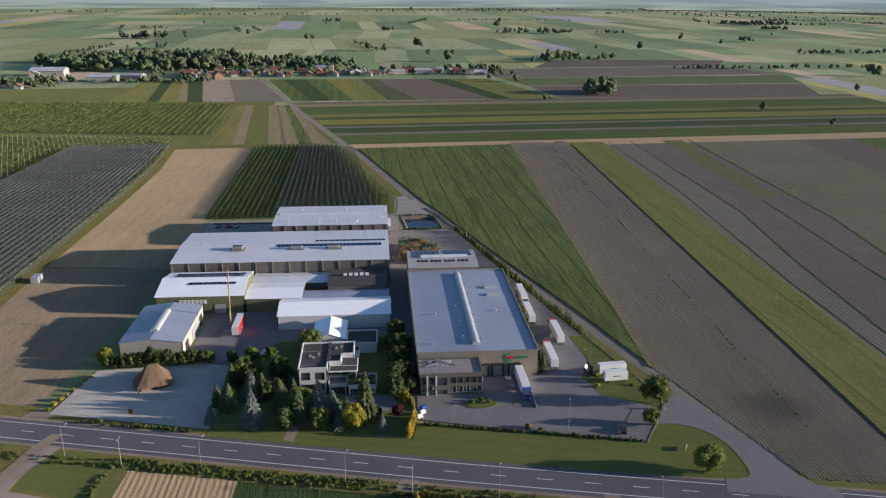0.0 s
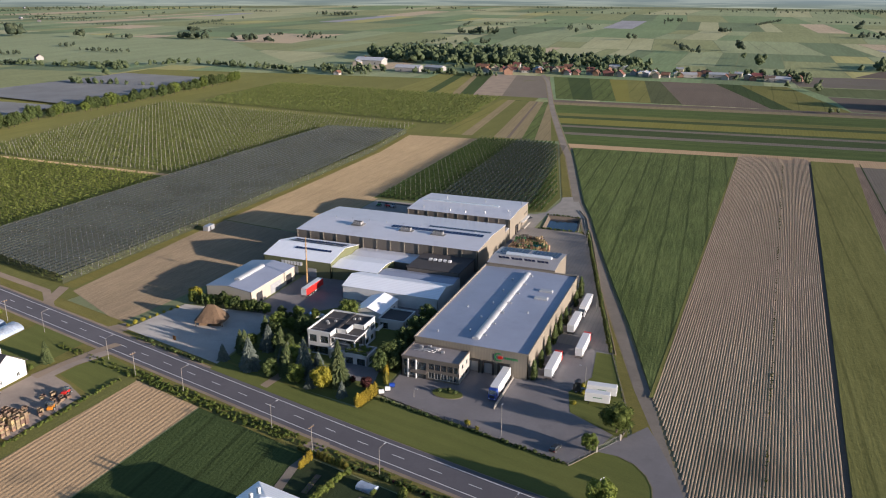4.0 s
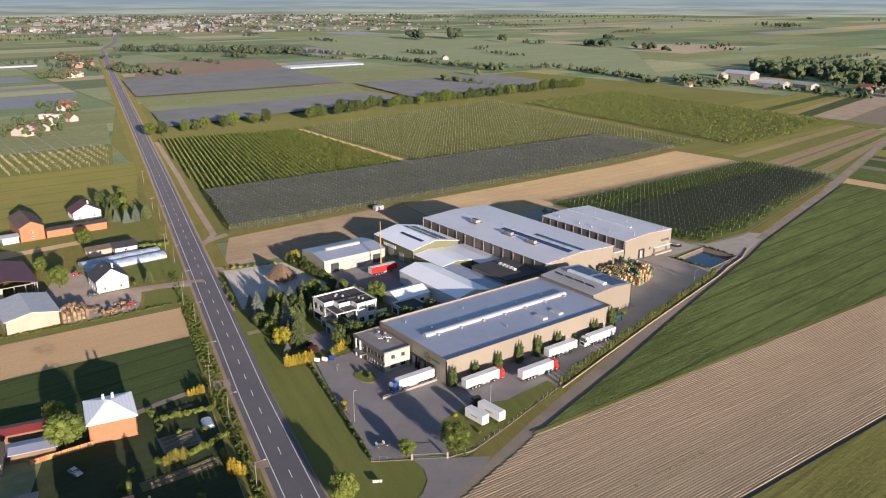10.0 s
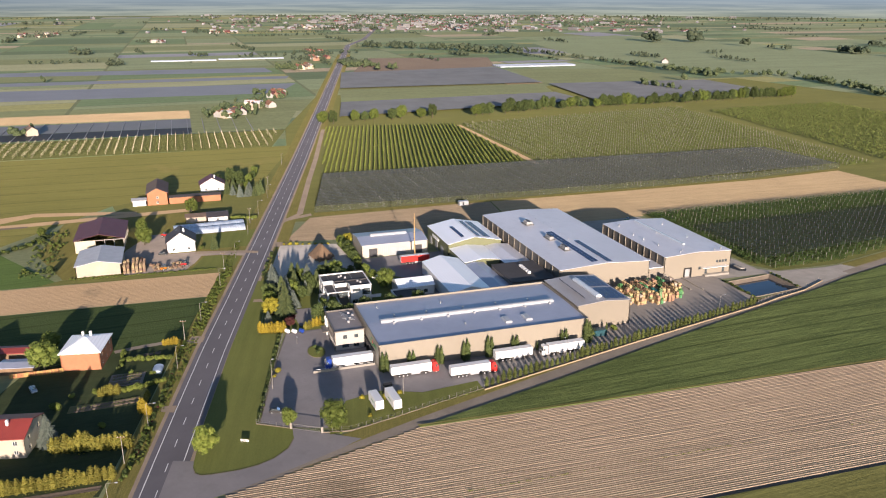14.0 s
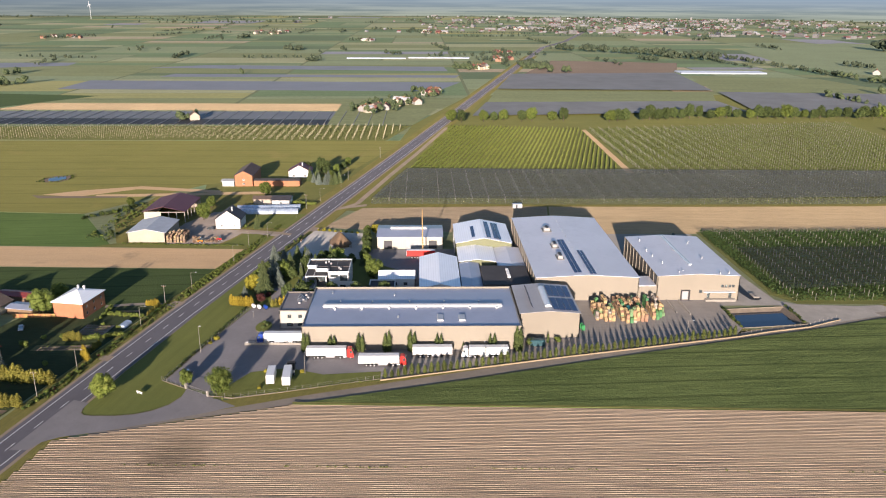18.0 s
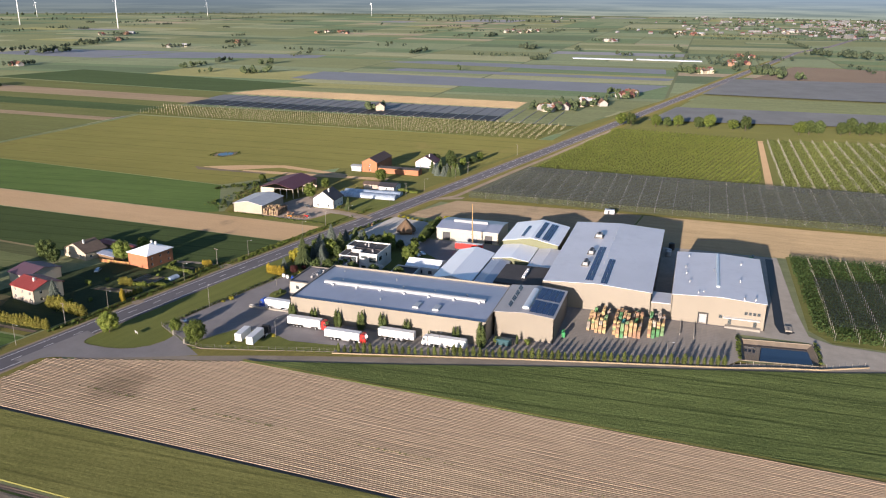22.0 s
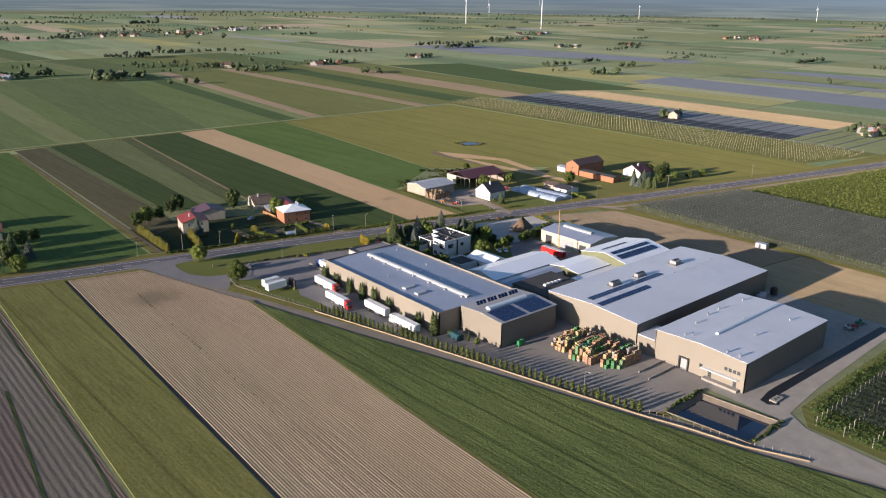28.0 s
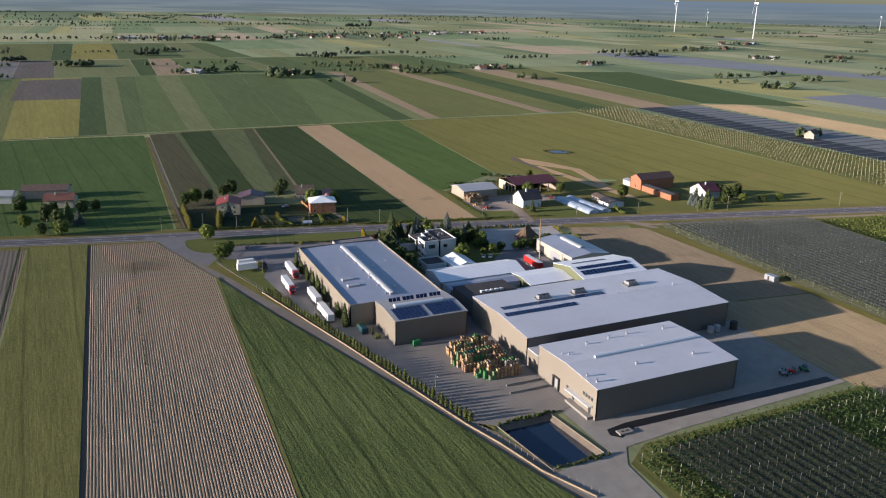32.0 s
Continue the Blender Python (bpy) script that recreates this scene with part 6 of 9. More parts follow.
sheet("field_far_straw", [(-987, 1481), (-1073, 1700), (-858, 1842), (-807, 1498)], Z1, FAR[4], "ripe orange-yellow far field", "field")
tunnel_white = paint("tunnel_sheet", (0.36, 0.40, 0.46), rough=0.35, var=0.08, big=0.2, small=2)
for x, y0, y1 in ((-1272, 126, 240), (-1288, 245, 365), (-1018, 690, 830), (-1008, 690, 830), (-998, 690, 830), (-988, 690, 830)):
    t = root("far_greenhouse", x, (y0 + y1) / 2, 0, 0, "long white far greenhouse", "greenhouse")
    barrel(t, -4, -(y1 - y0) / 2, 4, (y1 - y0) / 2, 0, 4, tunnel_white, name="cover")

# long strips beyond the southern cross track
STRIP = [crop("strip_%s" % n, scaled(c, 1.06), tuple(v * 1.22 for v in c), contrast=0.5, big=0.006, mid=0.05, fine=0.3, bump=0.0, angle=-3, matt=0.1) for n, c in (
    ("green", (0.135, 0.18, 0.06)), ("dull", (0.115, 0.155, 0.055)), ("pale", (0.19, 0.215, 0.085)), ("dark", (0.075, 0.115, 0.04)), ("sand", (0.35, 0.26, 0.155)), ("yellow", (0.28, 0.255, 0.06)), ("grey", (0.2, 0.2, 0.18)), ("olive", (0.165, 0.18, 0.055)), ("tilled", (0.15, 0.13, 0.11)))]
E_ = [(330, 340), (270, 276), (215, 214), (197, 205), (139, 129), (116, 104), (99, 84), (83, 58), (47, 30), (25, -2), (2, -32), (-41, -93), (-82, -158), (-153, -194), (-175, -222), (-190, -235), (-204, -255), (-326, -334), (-343, -356), (-383, -405), (-425, -445), (-461, -482), (-508, -535), (-562, -600)]
S_ = [(1, "dull green"), (0, "green"), (7, "olive"), (5, "yellow"), (3, "dark green"), (2, "pale yellow-green"), (1, "dull green"), (0, "green"), (2, "pale green"), (0, "green"), (1, "green"), (1, "dull green"), (0, "green"), (3, "dark green"), (2, "pale green"), (4, "brown"), (7, "yellow-olive"), (4, "sandy"), (7, "olive"), (3, "dark green"), (7, "olive"), (4, "sandy"), (7, "olive")]
for (a0, a1), (b0, b1), (mi, what) in zip(E_, E_[1:], S_):
    sheet("field_long_strip", [(b0 + 0.15, -176), (a0, -176), (a1, -686), (b1 + 0.15, -686)], Z1, STRIP[mi], "long %s crop strip beyond the track" % what, "field")
sheet("field_long_strip", [(134, -436), (206, -440), (206, -660), (129.5, -670)], Z2, STRIP[8], "brown tilled plot in rows beyond the track", "field")
sheet("field_far_dark", [(-566, -190), (-673, -120), (-735, -560), (-602, -600)], Z1, STRIP[3], "dark green far field", "field")
U_ = [(290, 290, 6), (218, 222, 8), (165, 166, 2), (50, 45, 3), (26, 13, 4), (-27, -25, 0), (-141, -127, 2), (-185, -150, 1), (-260, -230, 0), (-330, -300, 7), (-420, -400, 1), (-520, -500, 0)]
for (a0, a1, mi), (b0, b1, _) in zip(U_, U_[1:]):
    sheet("field_long_strip", [(b0 + 0.3, -692), (a0, -692), (a1, -1000), (b1 + 1, -1000)], Z1, STRIP[mi], "far crop strip", "field")
U_ = [(330, 340, 1), (262, 281, 7), (174, 176, 3), (142, 135, 5), (63, 56, 1), (-54, -62, 2), (-120, -110, 1), (-180, -160, 0)]
for (a0, a1, mi), (b0, b1, _) in zip(U_, U_[1:]):
    sheet("field_long_strip", [(b0 + 0.3, -1006), (a0, -1006), (a1, -1470), (b1 + 1, -1470)], Z1, STRIP[mi], "far crop strip", "field")

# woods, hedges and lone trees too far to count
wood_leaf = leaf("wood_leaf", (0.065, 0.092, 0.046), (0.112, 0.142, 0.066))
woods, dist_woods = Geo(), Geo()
# leaves of trees past 1250 m, with distance haze mixed into the green
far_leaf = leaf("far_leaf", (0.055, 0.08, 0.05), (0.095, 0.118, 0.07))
wr = random.Random(9)


def far_tree(x, y, h, r=None):
    r = r or h * wr.uniform(0.32, 0.48)
    d = math.hypot(x - CX, y - CY)
    n = 5 if d < 1300 else 3 if d < 2300 else 2
    for k in range(n):
        f = (k + 0.6) / n
        blob(woods if d < 1250 else dist_woods, x + wr.uniform(-0.55, 0.55) * r, y + wr.uniform(-0.55, 0.55) * r, h * (0.3 + 0.5 * f), r * (0.85 - 0.3 * f) * wr.uniform(0.8, 1.15), h * 0.24, wr, 0.3)


def tree_line(pts, gap, h, jit=4, miss=0.15):
    total = sum((Vector(b) - Vector(a)).length for a, b in zip(pts, pts[1:]))
    s = 0.0
    while s < total:
        p, d = along(pts, s)
        if wr.random() > miss:
            far_tree(p.x + wr.uniform(-jit, jit), p.y + wr.uniform(-jit, jit), h * wr.uniform(0.65, 1.2))
        s += gap * wr.uniform(0.7, 1.3)


def grove(cx, cy, rx, ry, n, h):
    for _ in range(n):
        a, k = wr.uniform(0, 6.28), math.sqrt(wr.random())
        far_tree(cx + math.cos(a) * k * rx, cy + math.sin(a) * k * ry, h * wr.uniform(0.6, 1.25))


tree_line([(-1460, 872), (-1182, 900), (-1050, 915), (-848, 940), (-704, 1050), (-560, 1030), (-470, 985)], 7, 9, 9, 0.1)
tree_line([(-848, 945), (-704, 1060), (-500, 1015)], 9, 8, 14, 0.2)
tree_line([(-1560, 575), (-1406, 740), (-1250, 832)], 10, 16, 8, 0.03)
tree_line([(-1545, 590), (-1400, 755), (-1250, 846)], 10, 16, 8, 0.05)
grove(-1110, 470, 70, 30, 70, 9)
grove(-350, 1300, 170, 110, 330, 17)
grove(-160, 1270, 120, 70, 120, 13)
grove(-440, 1060, 60, 30, 40, 9)
grove(-280, 1060, 70, 18, 30, 8)
tree_line([(-330, 1165), (-140, 1175), (60, 1200), (180, 1190)], 9, 9, 22, 0.1)
tree_line([(-330, 1150), (-140, 1150), (60, 1160), (180, 1150)], 16, 7, 18, 0.2)
tree_line([(265, 1330), (330, 1360), (420, 1400)], 12, 12, 10)
for x, y, h in ((378, 2562, 30), (77, 1667, 24), (84, 1660, 20), (119, 1346, 22), (285, 1342, 22), (265, 934, 20), (272, 940, 18), (258, 925, 14), (529, 1617, 18), (725, 1902, 20), (-20, 1593, 18), (13, 1564, 16), (707, 1108, 18), (715, 1100, 16), (183, 1054, 11), (150, 1080, 9), (184, 873, 7), (190, 876, 6), (395, 792, 9), (416, 696, 7), (583, 937, 10), (-160, 1900, 18), (-150, 1905, 16), (-328, 2123, 16), (-443, 1940, 22), (-507, 1940, 24), (-495, 1945, 22), (-864, -2275, 34), (-607, -1440, 22), (-700, -1430, 18)):
    far_tree(x, y, h)
for x, y, rx, ry, n, h in ((-1556, 1348, 24, 14, 16, 27), (-1527, 1447, 20, 14, 12, 28), (-1350, 1470, 8, 8, 4, 18), (-1078, 1527, 45, 14, 26, 15), (-944, 1530, 30, 12, 16, 15), (-877, 1522, 16, 8, 7, 12), (-551, 1973, 50, 25, 20, 16), (-1438, 2888, 90, 40, 30, 18), (1276, 2710, 160, 60, 60, 16), (430, 2200, 120, 40, 30, 14), (900, 1500, 110, 12, 30, 9), (620, 800, 70, 6, 16, 6)):
    grove(x, y, rx, ry, n, h)
tree_line([(320, -1625), (108, -1652), (-119, -1640), (-337, -1600), (-508, -1735), (-674, -1815), (-1000, -1880)], 9, 9, 16, 0.2)
tree_line([(400, -2600), (100, -2700), (-300, -2650), (-700, -2500)], 10, 10, 10, 0.1)
grove(262, 935, 16, 26, 16, 15)
grove(160, 1180, 25, 60, 22, 10)
tree_line([(279, 1359), (330, 1420), (360, 1450)], 6, 14, 8, 0.05)
for _ in range(230):
    a, d = wr.uniform(0, 6.28), wr.uniform(900, 4300)
    x, y = CX + math.cos(a) * d, CY + math.sin(a) * d
    if wr.random() < 0.45:
        L = wr.uniform(60, 260) * (0.5 + d / 2500)
        tree_line([(x, y), (x + wr.uniform(-0.3, 0.3) * L, y + L)] if wr.random() < 0.5 else [(x, y), (x + L, y + wr.uniform(-0.15, 0.15) * L)], 8, wr.uniform(5, 10), 6, 0.15)
    elif wr.random() < 0.5:
        grove(x, y, wr.uniform(15, 60), wr.uniform(10, 40), wr.randint(4, 22), wr.uniform(7, 14))
    else:
        far_tree(x, y, wr.uniform(8, 16))
for _ in range(120):
    a, d = wr.uniform(2.2, 4.9), wr.uniform(850, 3400)
    x, y = CX + math.cos(a) * d, CY + math.sin(a) * d
    if -260 < y < 860 and x > -1150:
        continue
    if wr.random() < 0.5:
        L = wr.uniform(50, 200) * (0.5 + d / 2500)
        tree_line([(x, y), (x + L, y + wr.uniform(-0.15, 0.15) * L)], 8, wr.uniform(5, 9), 6, 0.15)
    else:
        grove(x, y, wr.uniform(15, 50), wr.uniform(8, 25), wr.randint(8, 26), wr.uniform(6, 11))
for _ in range(70):
    a, d = wr.uniform(0, 6.28), wr.uniform(3300, 4450)
    x, y = CX + math.cos(a) * d, CY + math.sin(a) * d
    L = wr.uniform(300, 900)
    tx, ty = -math.sin(a), math.cos(a)
    tree_line([(x - tx * L / 2, y - ty * L / 2), (x + tx * L / 2, y + ty * L / 2)], 24, wr.uniform(10, 17), 22, 0.15)

# hedgerow of round trees behind the bright orchard
HEDGE = [(-470, 300), (-483, 380), (-470, 440), (-500, 548), (-502, 722), (-512, 884)]
s = 0.0
while s < 590:
    p, d = along(HEDGE, s)
    if not 118 < s < 150 and PLANT_RND.random() > 0.12:
        plant(PLANT_RND.choice(("broad", "broad_dark", "broad_dark")), p.x + PLANT_RND.uniform(-4, 4), p.y, PLANT_RND.uniform(0.9, 1.3), "tree", "round-crowned green tree in a hedgerow", "hedgerow trees")
    s += PLANT_RND.uniform(7.5, 12)

# far houses
far_white = paint("far_white_render", (0.30, 0.29, 0.275), rough=0.85, var=0.12, big=0.4, small=4, per_object=0.4)
roof_tile = paint("red_tile", (0.17, 0.07, 0.05), rough=0.8, var=0.25, big=0.3, small=3, bump=0.02, per_object=0.4)
roof_brown = paint("brown_tile", (0.12, 0.08, 0.065), rough=0.8, var=0.25, big=0.3, small=3, bump=0.02, per_object=0.4)
roof_metal = paint("grey_metal_roof", (0.40, 0.41, 0.42), rough=0.5, var=0.15, big=0.3, small=3, per_object=0.4)
cream_wall = paint("cream_render", (0.423, 0.369, 0.288), rough=0.85, var=0.12, big=0.4, small=4, per_object=0.3, stain=0.1)
brick_wall = paint("orange_brick", (0.36, 0.15, 0.075), rough=0.85, var=0.15, big=0.4, small=5, stain=0.1)


def far_house(wm, rm, w, l, h, r, label, x, y):
    t = root("house", x, y, 0, 90, label, "house", "far houses")
    gw = Geo().box(-w / 2, -l / 2, 0, w / 2, l / 2, h)
    for y in (-l / 2, l / 2):
        gw.add([(-w / 2, y, h), (w / 2, y, h), (0, y, h + r)], [(0, 1, 2)])
    gw.ob("wall", wm, parent=t)
    gr = Geo()
    o = 0.5
    for sgn in (-1, 1):
        gr.extrude([(sgn * (w / 2 + o), -l / 2 - o, h - o * r / (w / 2)), (0, -l / 2 - o, h + r), (0, l / 2 + o, h + r), (sgn * (w / 2 + o), l / 2 + o, h - o * r / (w / 2))], (0, 0, 0.25))
    gr.ob("roof", rm, parent=t)
    Geo().box(-0.4, l * 0.2, h + r * 0.5, 0.4, l * 0.2 + 0.8, h + r + 0.9).ob("chimney", brick_wall, parent=t)
    for k in range(2):
        y = -l / 4 + k * l / 2
        for sgn in (-1, 1):
            Geo().box(sgn * (w / 2 + 0.04) - 0.04, y - 0.6, 1.2, sgn * (w / 2 + 0.04) + 0.04, y + 0.6, 2.6).ob("window", dark_metal, parent=t)
    return t


FH = [far_house(far_white, roof_tile, 9, 11, 3.6, 3.4, "white far house with a red tiled roof", -230, 1205), far_house(cream_wall, roof_brown, 9, 12, 4.5, 3.2, "cream far house with a brown roof", -190, 1210),
      far_house(paint("dull_brick", (0.26, 0.15, 0.10), rough=0.85, var=0.15, big=0.4, small=5), roof_tile, 8, 14, 3.8, 3.0, "brick far farmhouse with a red roof", -150, 1208), far_house(far_white, roof_metal, 14, 26, 4.5, 2.2, "long white far farm shed with a grey roof", -80, 1230), far_house(cream_wall, roof_metal, 8, 10, 5.5, 2.0, "cream far house with a grey roof", 10, 1215)]
hr = random.Random(4)


def put_house(x, y, rz, k=None, s=1.0):
    o = copy_thing(FH[k if k is not None else hr.choice((0, 0, 1, 1, 2, 2, 3, 4))], pose(x, y, 0, 0, 0, rz))
    o.scale = (s, s, s)


for k in range(46):
    put_house(-250 + k * 9.2 + hr.uniform(-4, 4), 1128 + hr.uniform(-14, 40) + k * 0.6, hr.uniform(-12, 12) + hr.choice((0, 90)))
for x, y, rz, k, s in ((-451, 1150, 92, 3, 1.7), (-357, 1080, 95, 3, 1.4), (-327, 1108, 80, 3, 1.1), (-456, 1112, 5, 4, 1.3), (-264, 1140, 90, 2, 1.3), (-215, 1104, 20, 2, 1.5), (-430, 1000, 0, 0, 0.9), (-985, 1010, 60, 0, 1.2)):
    put_house(x, y, rz, k, s)
for cx, cy, n, sp in ((-560, 225, 5, 26), (-620, 250, 5, 26), (-700, 282, 4, 24), (-1075, 360, 7, 34), (-1250, 420, 6, 40), (-1395, 445, 6, 40), (-490, 45, 1, 4), (-172, -659, 3, 16), (-31, -712, 2, 20), (-352, -716, 4, 24), (-527, -675, 4, 26), (-761, -706, 3, 20), (-91, -1623, 14, 130), (-607, -1717, 14, 150), (-1001, -1857, 16, 150), (-1387, -1032, 3, 24), (-1240, -746, 3, 24), (-1430, -708, 3, 24), (-1600, -1200, 6, 60), (-2000, -700, 8, 80), (-2300, -200, 10, 90), (-2640, 674, 12, 120), (-2400, 300, 10, 90), (-1900, 120, 5, 40)):
    for _ in range(n):
        put_house(cx + hr.uniform(-sp, sp), cy + hr.uniform(-sp, sp) * 0.6, hr.uniform(0, 180))
    grove(cx, cy - 6, sp * 1.3 + 8, sp * 0.8 + 6, 6 + n * 5, 7.5)
# the town on the western skyline, too far to count
town = Geo()
town_wall = paint("town_wall", (0.155, 0.152, 0.155), rough=0.85, var=0.3, big=0.02, small=0.1)
for _ in range(620):
    a, d = radians(hr.gauss(163, 9)), hr.uniform(2500, 4450)
    x, y, c = CX + math.cos(a) * d, CY + math.sin(a) * d, hr.uniform(0, 3.1)
    big = hr.random() < 0.16
    w, l, h = (hr.uniform(9, 16), hr.uniform(20, 48), hr.uniform(6, 12)) if big else (hr.uniform(7, 10), hr.uniform(9, 14), hr.uniform(3, 5))
    r, k, mr = (0.4, 0.0, 2) if big else (hr.uniform(2, 3.4), hr.uniform(0.3, 0.5), hr.choice((1, 1, 2, 3)))
    u, v = Vector((math.cos(c), math.sin(c), 0)), Vector((-math.sin(c), math.cos(c), 0))
    o = Vector((x, y, 0))
    q = [o + u * sx * w / 2 + v * sy * l / 2 for sx, sy in ((-1, -1), (1, -1), (1, 1), (-1, 1))]
    top = Vector((0, 0, h))
    town.add([*q, *[p_ + top for p_ in q]], [(0, 1, 5, 4), (1, 2, 6, 5), (2, 3, 7, 6), (3, 0, 4, 7)], 0)
    ridge = [o - v * l / 2 + top + Vector((0, 0, r)), o + v * l / 2 + top + Vector((0, 0, r))]
    town.add([*[p_ + top for p_ in q], *ridge], [(0, 4, 5, 3), (1, 2, 5, 4), (0, 1, 4), (2, 3, 5)], mr)
tagged(town.ob("far_town", town_wall, roof_tile, roof_metal, roof_brown), "pale houses and blocks of a far town", "town", "", "stuff")
for _ in range(60):
    a, d = radians(hr.gauss(163, 11)), hr.uniform(2500, 4300)
    grove(CX + math.cos(a) * d, CY + math.sin(a) * d, 110, 50, 18, 9)
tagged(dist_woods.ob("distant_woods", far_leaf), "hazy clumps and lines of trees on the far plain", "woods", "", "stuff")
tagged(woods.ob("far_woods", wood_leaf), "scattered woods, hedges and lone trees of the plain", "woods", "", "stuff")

# wind turbines
tower_white = paint("turbine_white", (0.78, 0.79, 0.80), rough=0.4, var=0.04, big=0.05, small=1)
tb = root("wind_turbine", -1916, -1462, 0, 40, "tall white wind turbine with three blades", "wind turbine", "wind turbines")
Geo().cyl((0, 0, 0), (0, 0, 112), 2.0, 1.2, 16).ob("tower", tower_white, parent=tb, smooth=True)
Geo().cbox(-3, -7, 111, 3, 5, 116, 1.0).ob("nacelle", tower_white, parent=tb)
for k in range(3):
    a = radians(80 + 120 * k)
    d, t = Vector((math.cos(a), 0, math.sin(a))), Vector((-math.sin(a), 0, math.cos(a)))
    c = Vector((0, -8, 113.5))
    gb = Geo().extrude([c + t * 0.9, c + d * 14 + t * 2.2, c + d * 50 + t * 0.4, c + d * 50 - t * 0.3, c + d * 10 - t * 1.2, c - t * 0.9], (0, 0.5, 0))
    gb.ob("blade", tower_white, parent=tb)
Geo().cyl((0, -6.8, 113.5), (0, -9.6, 113.5), 1.7, 0.6, 12).ob("hub", tower_white, parent=tb)
for x, y, rz in ((-1981, -1930, 55), (-2700, -2550, 30), (-3150, -1950, 10), (-3650, -1300, 40)):
    copy_thing(tb, pose(x, y, 0, 0, 0, rz)).scale = (1, 1, 1) if x > -2000 else (0.5, 0.5, 0.55)

# glowing backdrop beyond the last fields: the plain's rim with haze painted in
m, nt, p, out = nodes_of("far_rim")
tc = nt.nodes.new("ShaderNodeTexCoord").outputs["Object"]
sep = nt.nodes.new("ShaderNodeSeparateXYZ")
nt.links.new(tc, sep.inputs[0])
mp = nt.nodes.new("ShaderNodeMapping")
mp.inputs["Scale"].default_value = (0.0016, 0.0016, 0.06)
nt.links.new(tc, mp.inputs["Vector"])
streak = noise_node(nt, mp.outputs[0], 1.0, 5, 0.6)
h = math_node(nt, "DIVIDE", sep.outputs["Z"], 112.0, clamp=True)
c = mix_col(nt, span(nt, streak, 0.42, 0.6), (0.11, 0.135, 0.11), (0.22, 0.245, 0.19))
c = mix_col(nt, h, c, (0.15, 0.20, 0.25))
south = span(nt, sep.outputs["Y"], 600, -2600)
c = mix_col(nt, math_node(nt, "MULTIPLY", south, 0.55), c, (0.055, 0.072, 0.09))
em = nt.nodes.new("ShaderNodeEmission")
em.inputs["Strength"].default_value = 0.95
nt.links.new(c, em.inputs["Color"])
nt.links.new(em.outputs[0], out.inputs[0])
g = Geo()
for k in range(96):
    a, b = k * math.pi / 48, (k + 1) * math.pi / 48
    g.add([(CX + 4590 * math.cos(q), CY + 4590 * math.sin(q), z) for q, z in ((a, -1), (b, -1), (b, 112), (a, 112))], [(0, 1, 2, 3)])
tagged(g.ob("backdrop", m), "glowing rim of the far plain with painted bluish haze", "backdrop", "", "structure")

# ---- roof equipment, signs and small building parts ----
white_paint = paint("white_paint", (0.686, 0.686, 0.678), rough=0.45, var=0.05, big=0.5, small=4, stain=0.05)
red_paint = paint("red_paint", (0.50, 0.025, 0.02), rough=0.35, var=0.1, big=0.5, small=4)
blue_paint = paint("blue_paint", (0.015, 0.05, 0.28), rough=0.3, var=0.1, big=0.5, small=4)
black_paint = paint("black_paint", (0.02, 0.02, 0.022), rough=0.5, var=0.2, big=0.6, small=5)
rubber = paint("rubber", (0.02, 0.02, 0.02), rough=0.9, var=0.2, big=1, small=8)
green_paint = paint("green_paint", (0.02, 0.20, 0.06), rough=0.45, var=0.12, big=0.5, small=4)
orange_paint = paint("orange_paint", (0.55, 0.20, 0.02), rough=0.45, var=0.12, big=0.5, small=4)
silver_paint = paint("silver_paint", (0.45, 0.46, 0.48), rough=0.35, metal=0.4, var=0.08, big=0.5, small=4)
wood = paint("crate_wood", (0.335, 0.225, 0.125), rough=0.85, var=0.2, big=0.6, small=6, per_object=0.5)
crate_green = paint("green_crate_plastic", (0.055, 0.175, 0.06), rough=0.5, var=0.12, big=0.6, small=6, per_object=0.4)
crate_teal = paint("teal_crate_plastic", (0.02, 0.18, 0.20), rough=0.5, var=0.12, big=0.6, small=6, per_object=0.4)
old_wood = paint("grey_brown_wood", (0.20, 0.13, 0.075), rough=0.9, var=0.25, big=0.5, small=6)
thatch = paint("thatch", (0.155, 0.10, 0.06), rough=1.0, var=0.35, big=0.8, small=9, bump=0.08, stain=0.3)
roof_dark = paint("dark_tile", (0.055, 0.05, 0.055), rough=0.7, var=0.2, big=0.3, small=3, seams=0.4, seam_dir=90)
roof_purple = paint("purple_sheet", (0.12, 0.065, 0.085), rough=0.5, var=0.15, big=0.2, small=2, seams=0.6, seam_dir=90)
roof_maroon = paint("maroon_sheet", (0.13, 0.035, 0.04), rough=0.55, var=0.15, big=0.2, small=2, seams=0.6, seam_dir=90)
roof_redtin = paint("red_sheet", (0.26, 0.045, 0.035), rough=0.5, var=0.15, big=0.2, small=2, seams=0.5, seam_dir=90)
plastic_film = paint("greenhouse_film", (0.38, 0.45, 0.55), rough=0.25, var=0.45, big=0.35, small=1.5, stain=0.6)


cooler_grey = paint("cooler_grey", (0.30, 0.30, 0.30), rough=0.5, metal=0.2, var=0.2, big=0.6, small=3)
fence_grey = paint("fence_grey", (0.17, 0.165, 0.155), rough=0.7, var=0.2, big=1, small=6)
pole_grey = paint("pole_concrete", (0.24, 0.225, 0.20), rough=0.8, var=0.15, big=1, small=6)


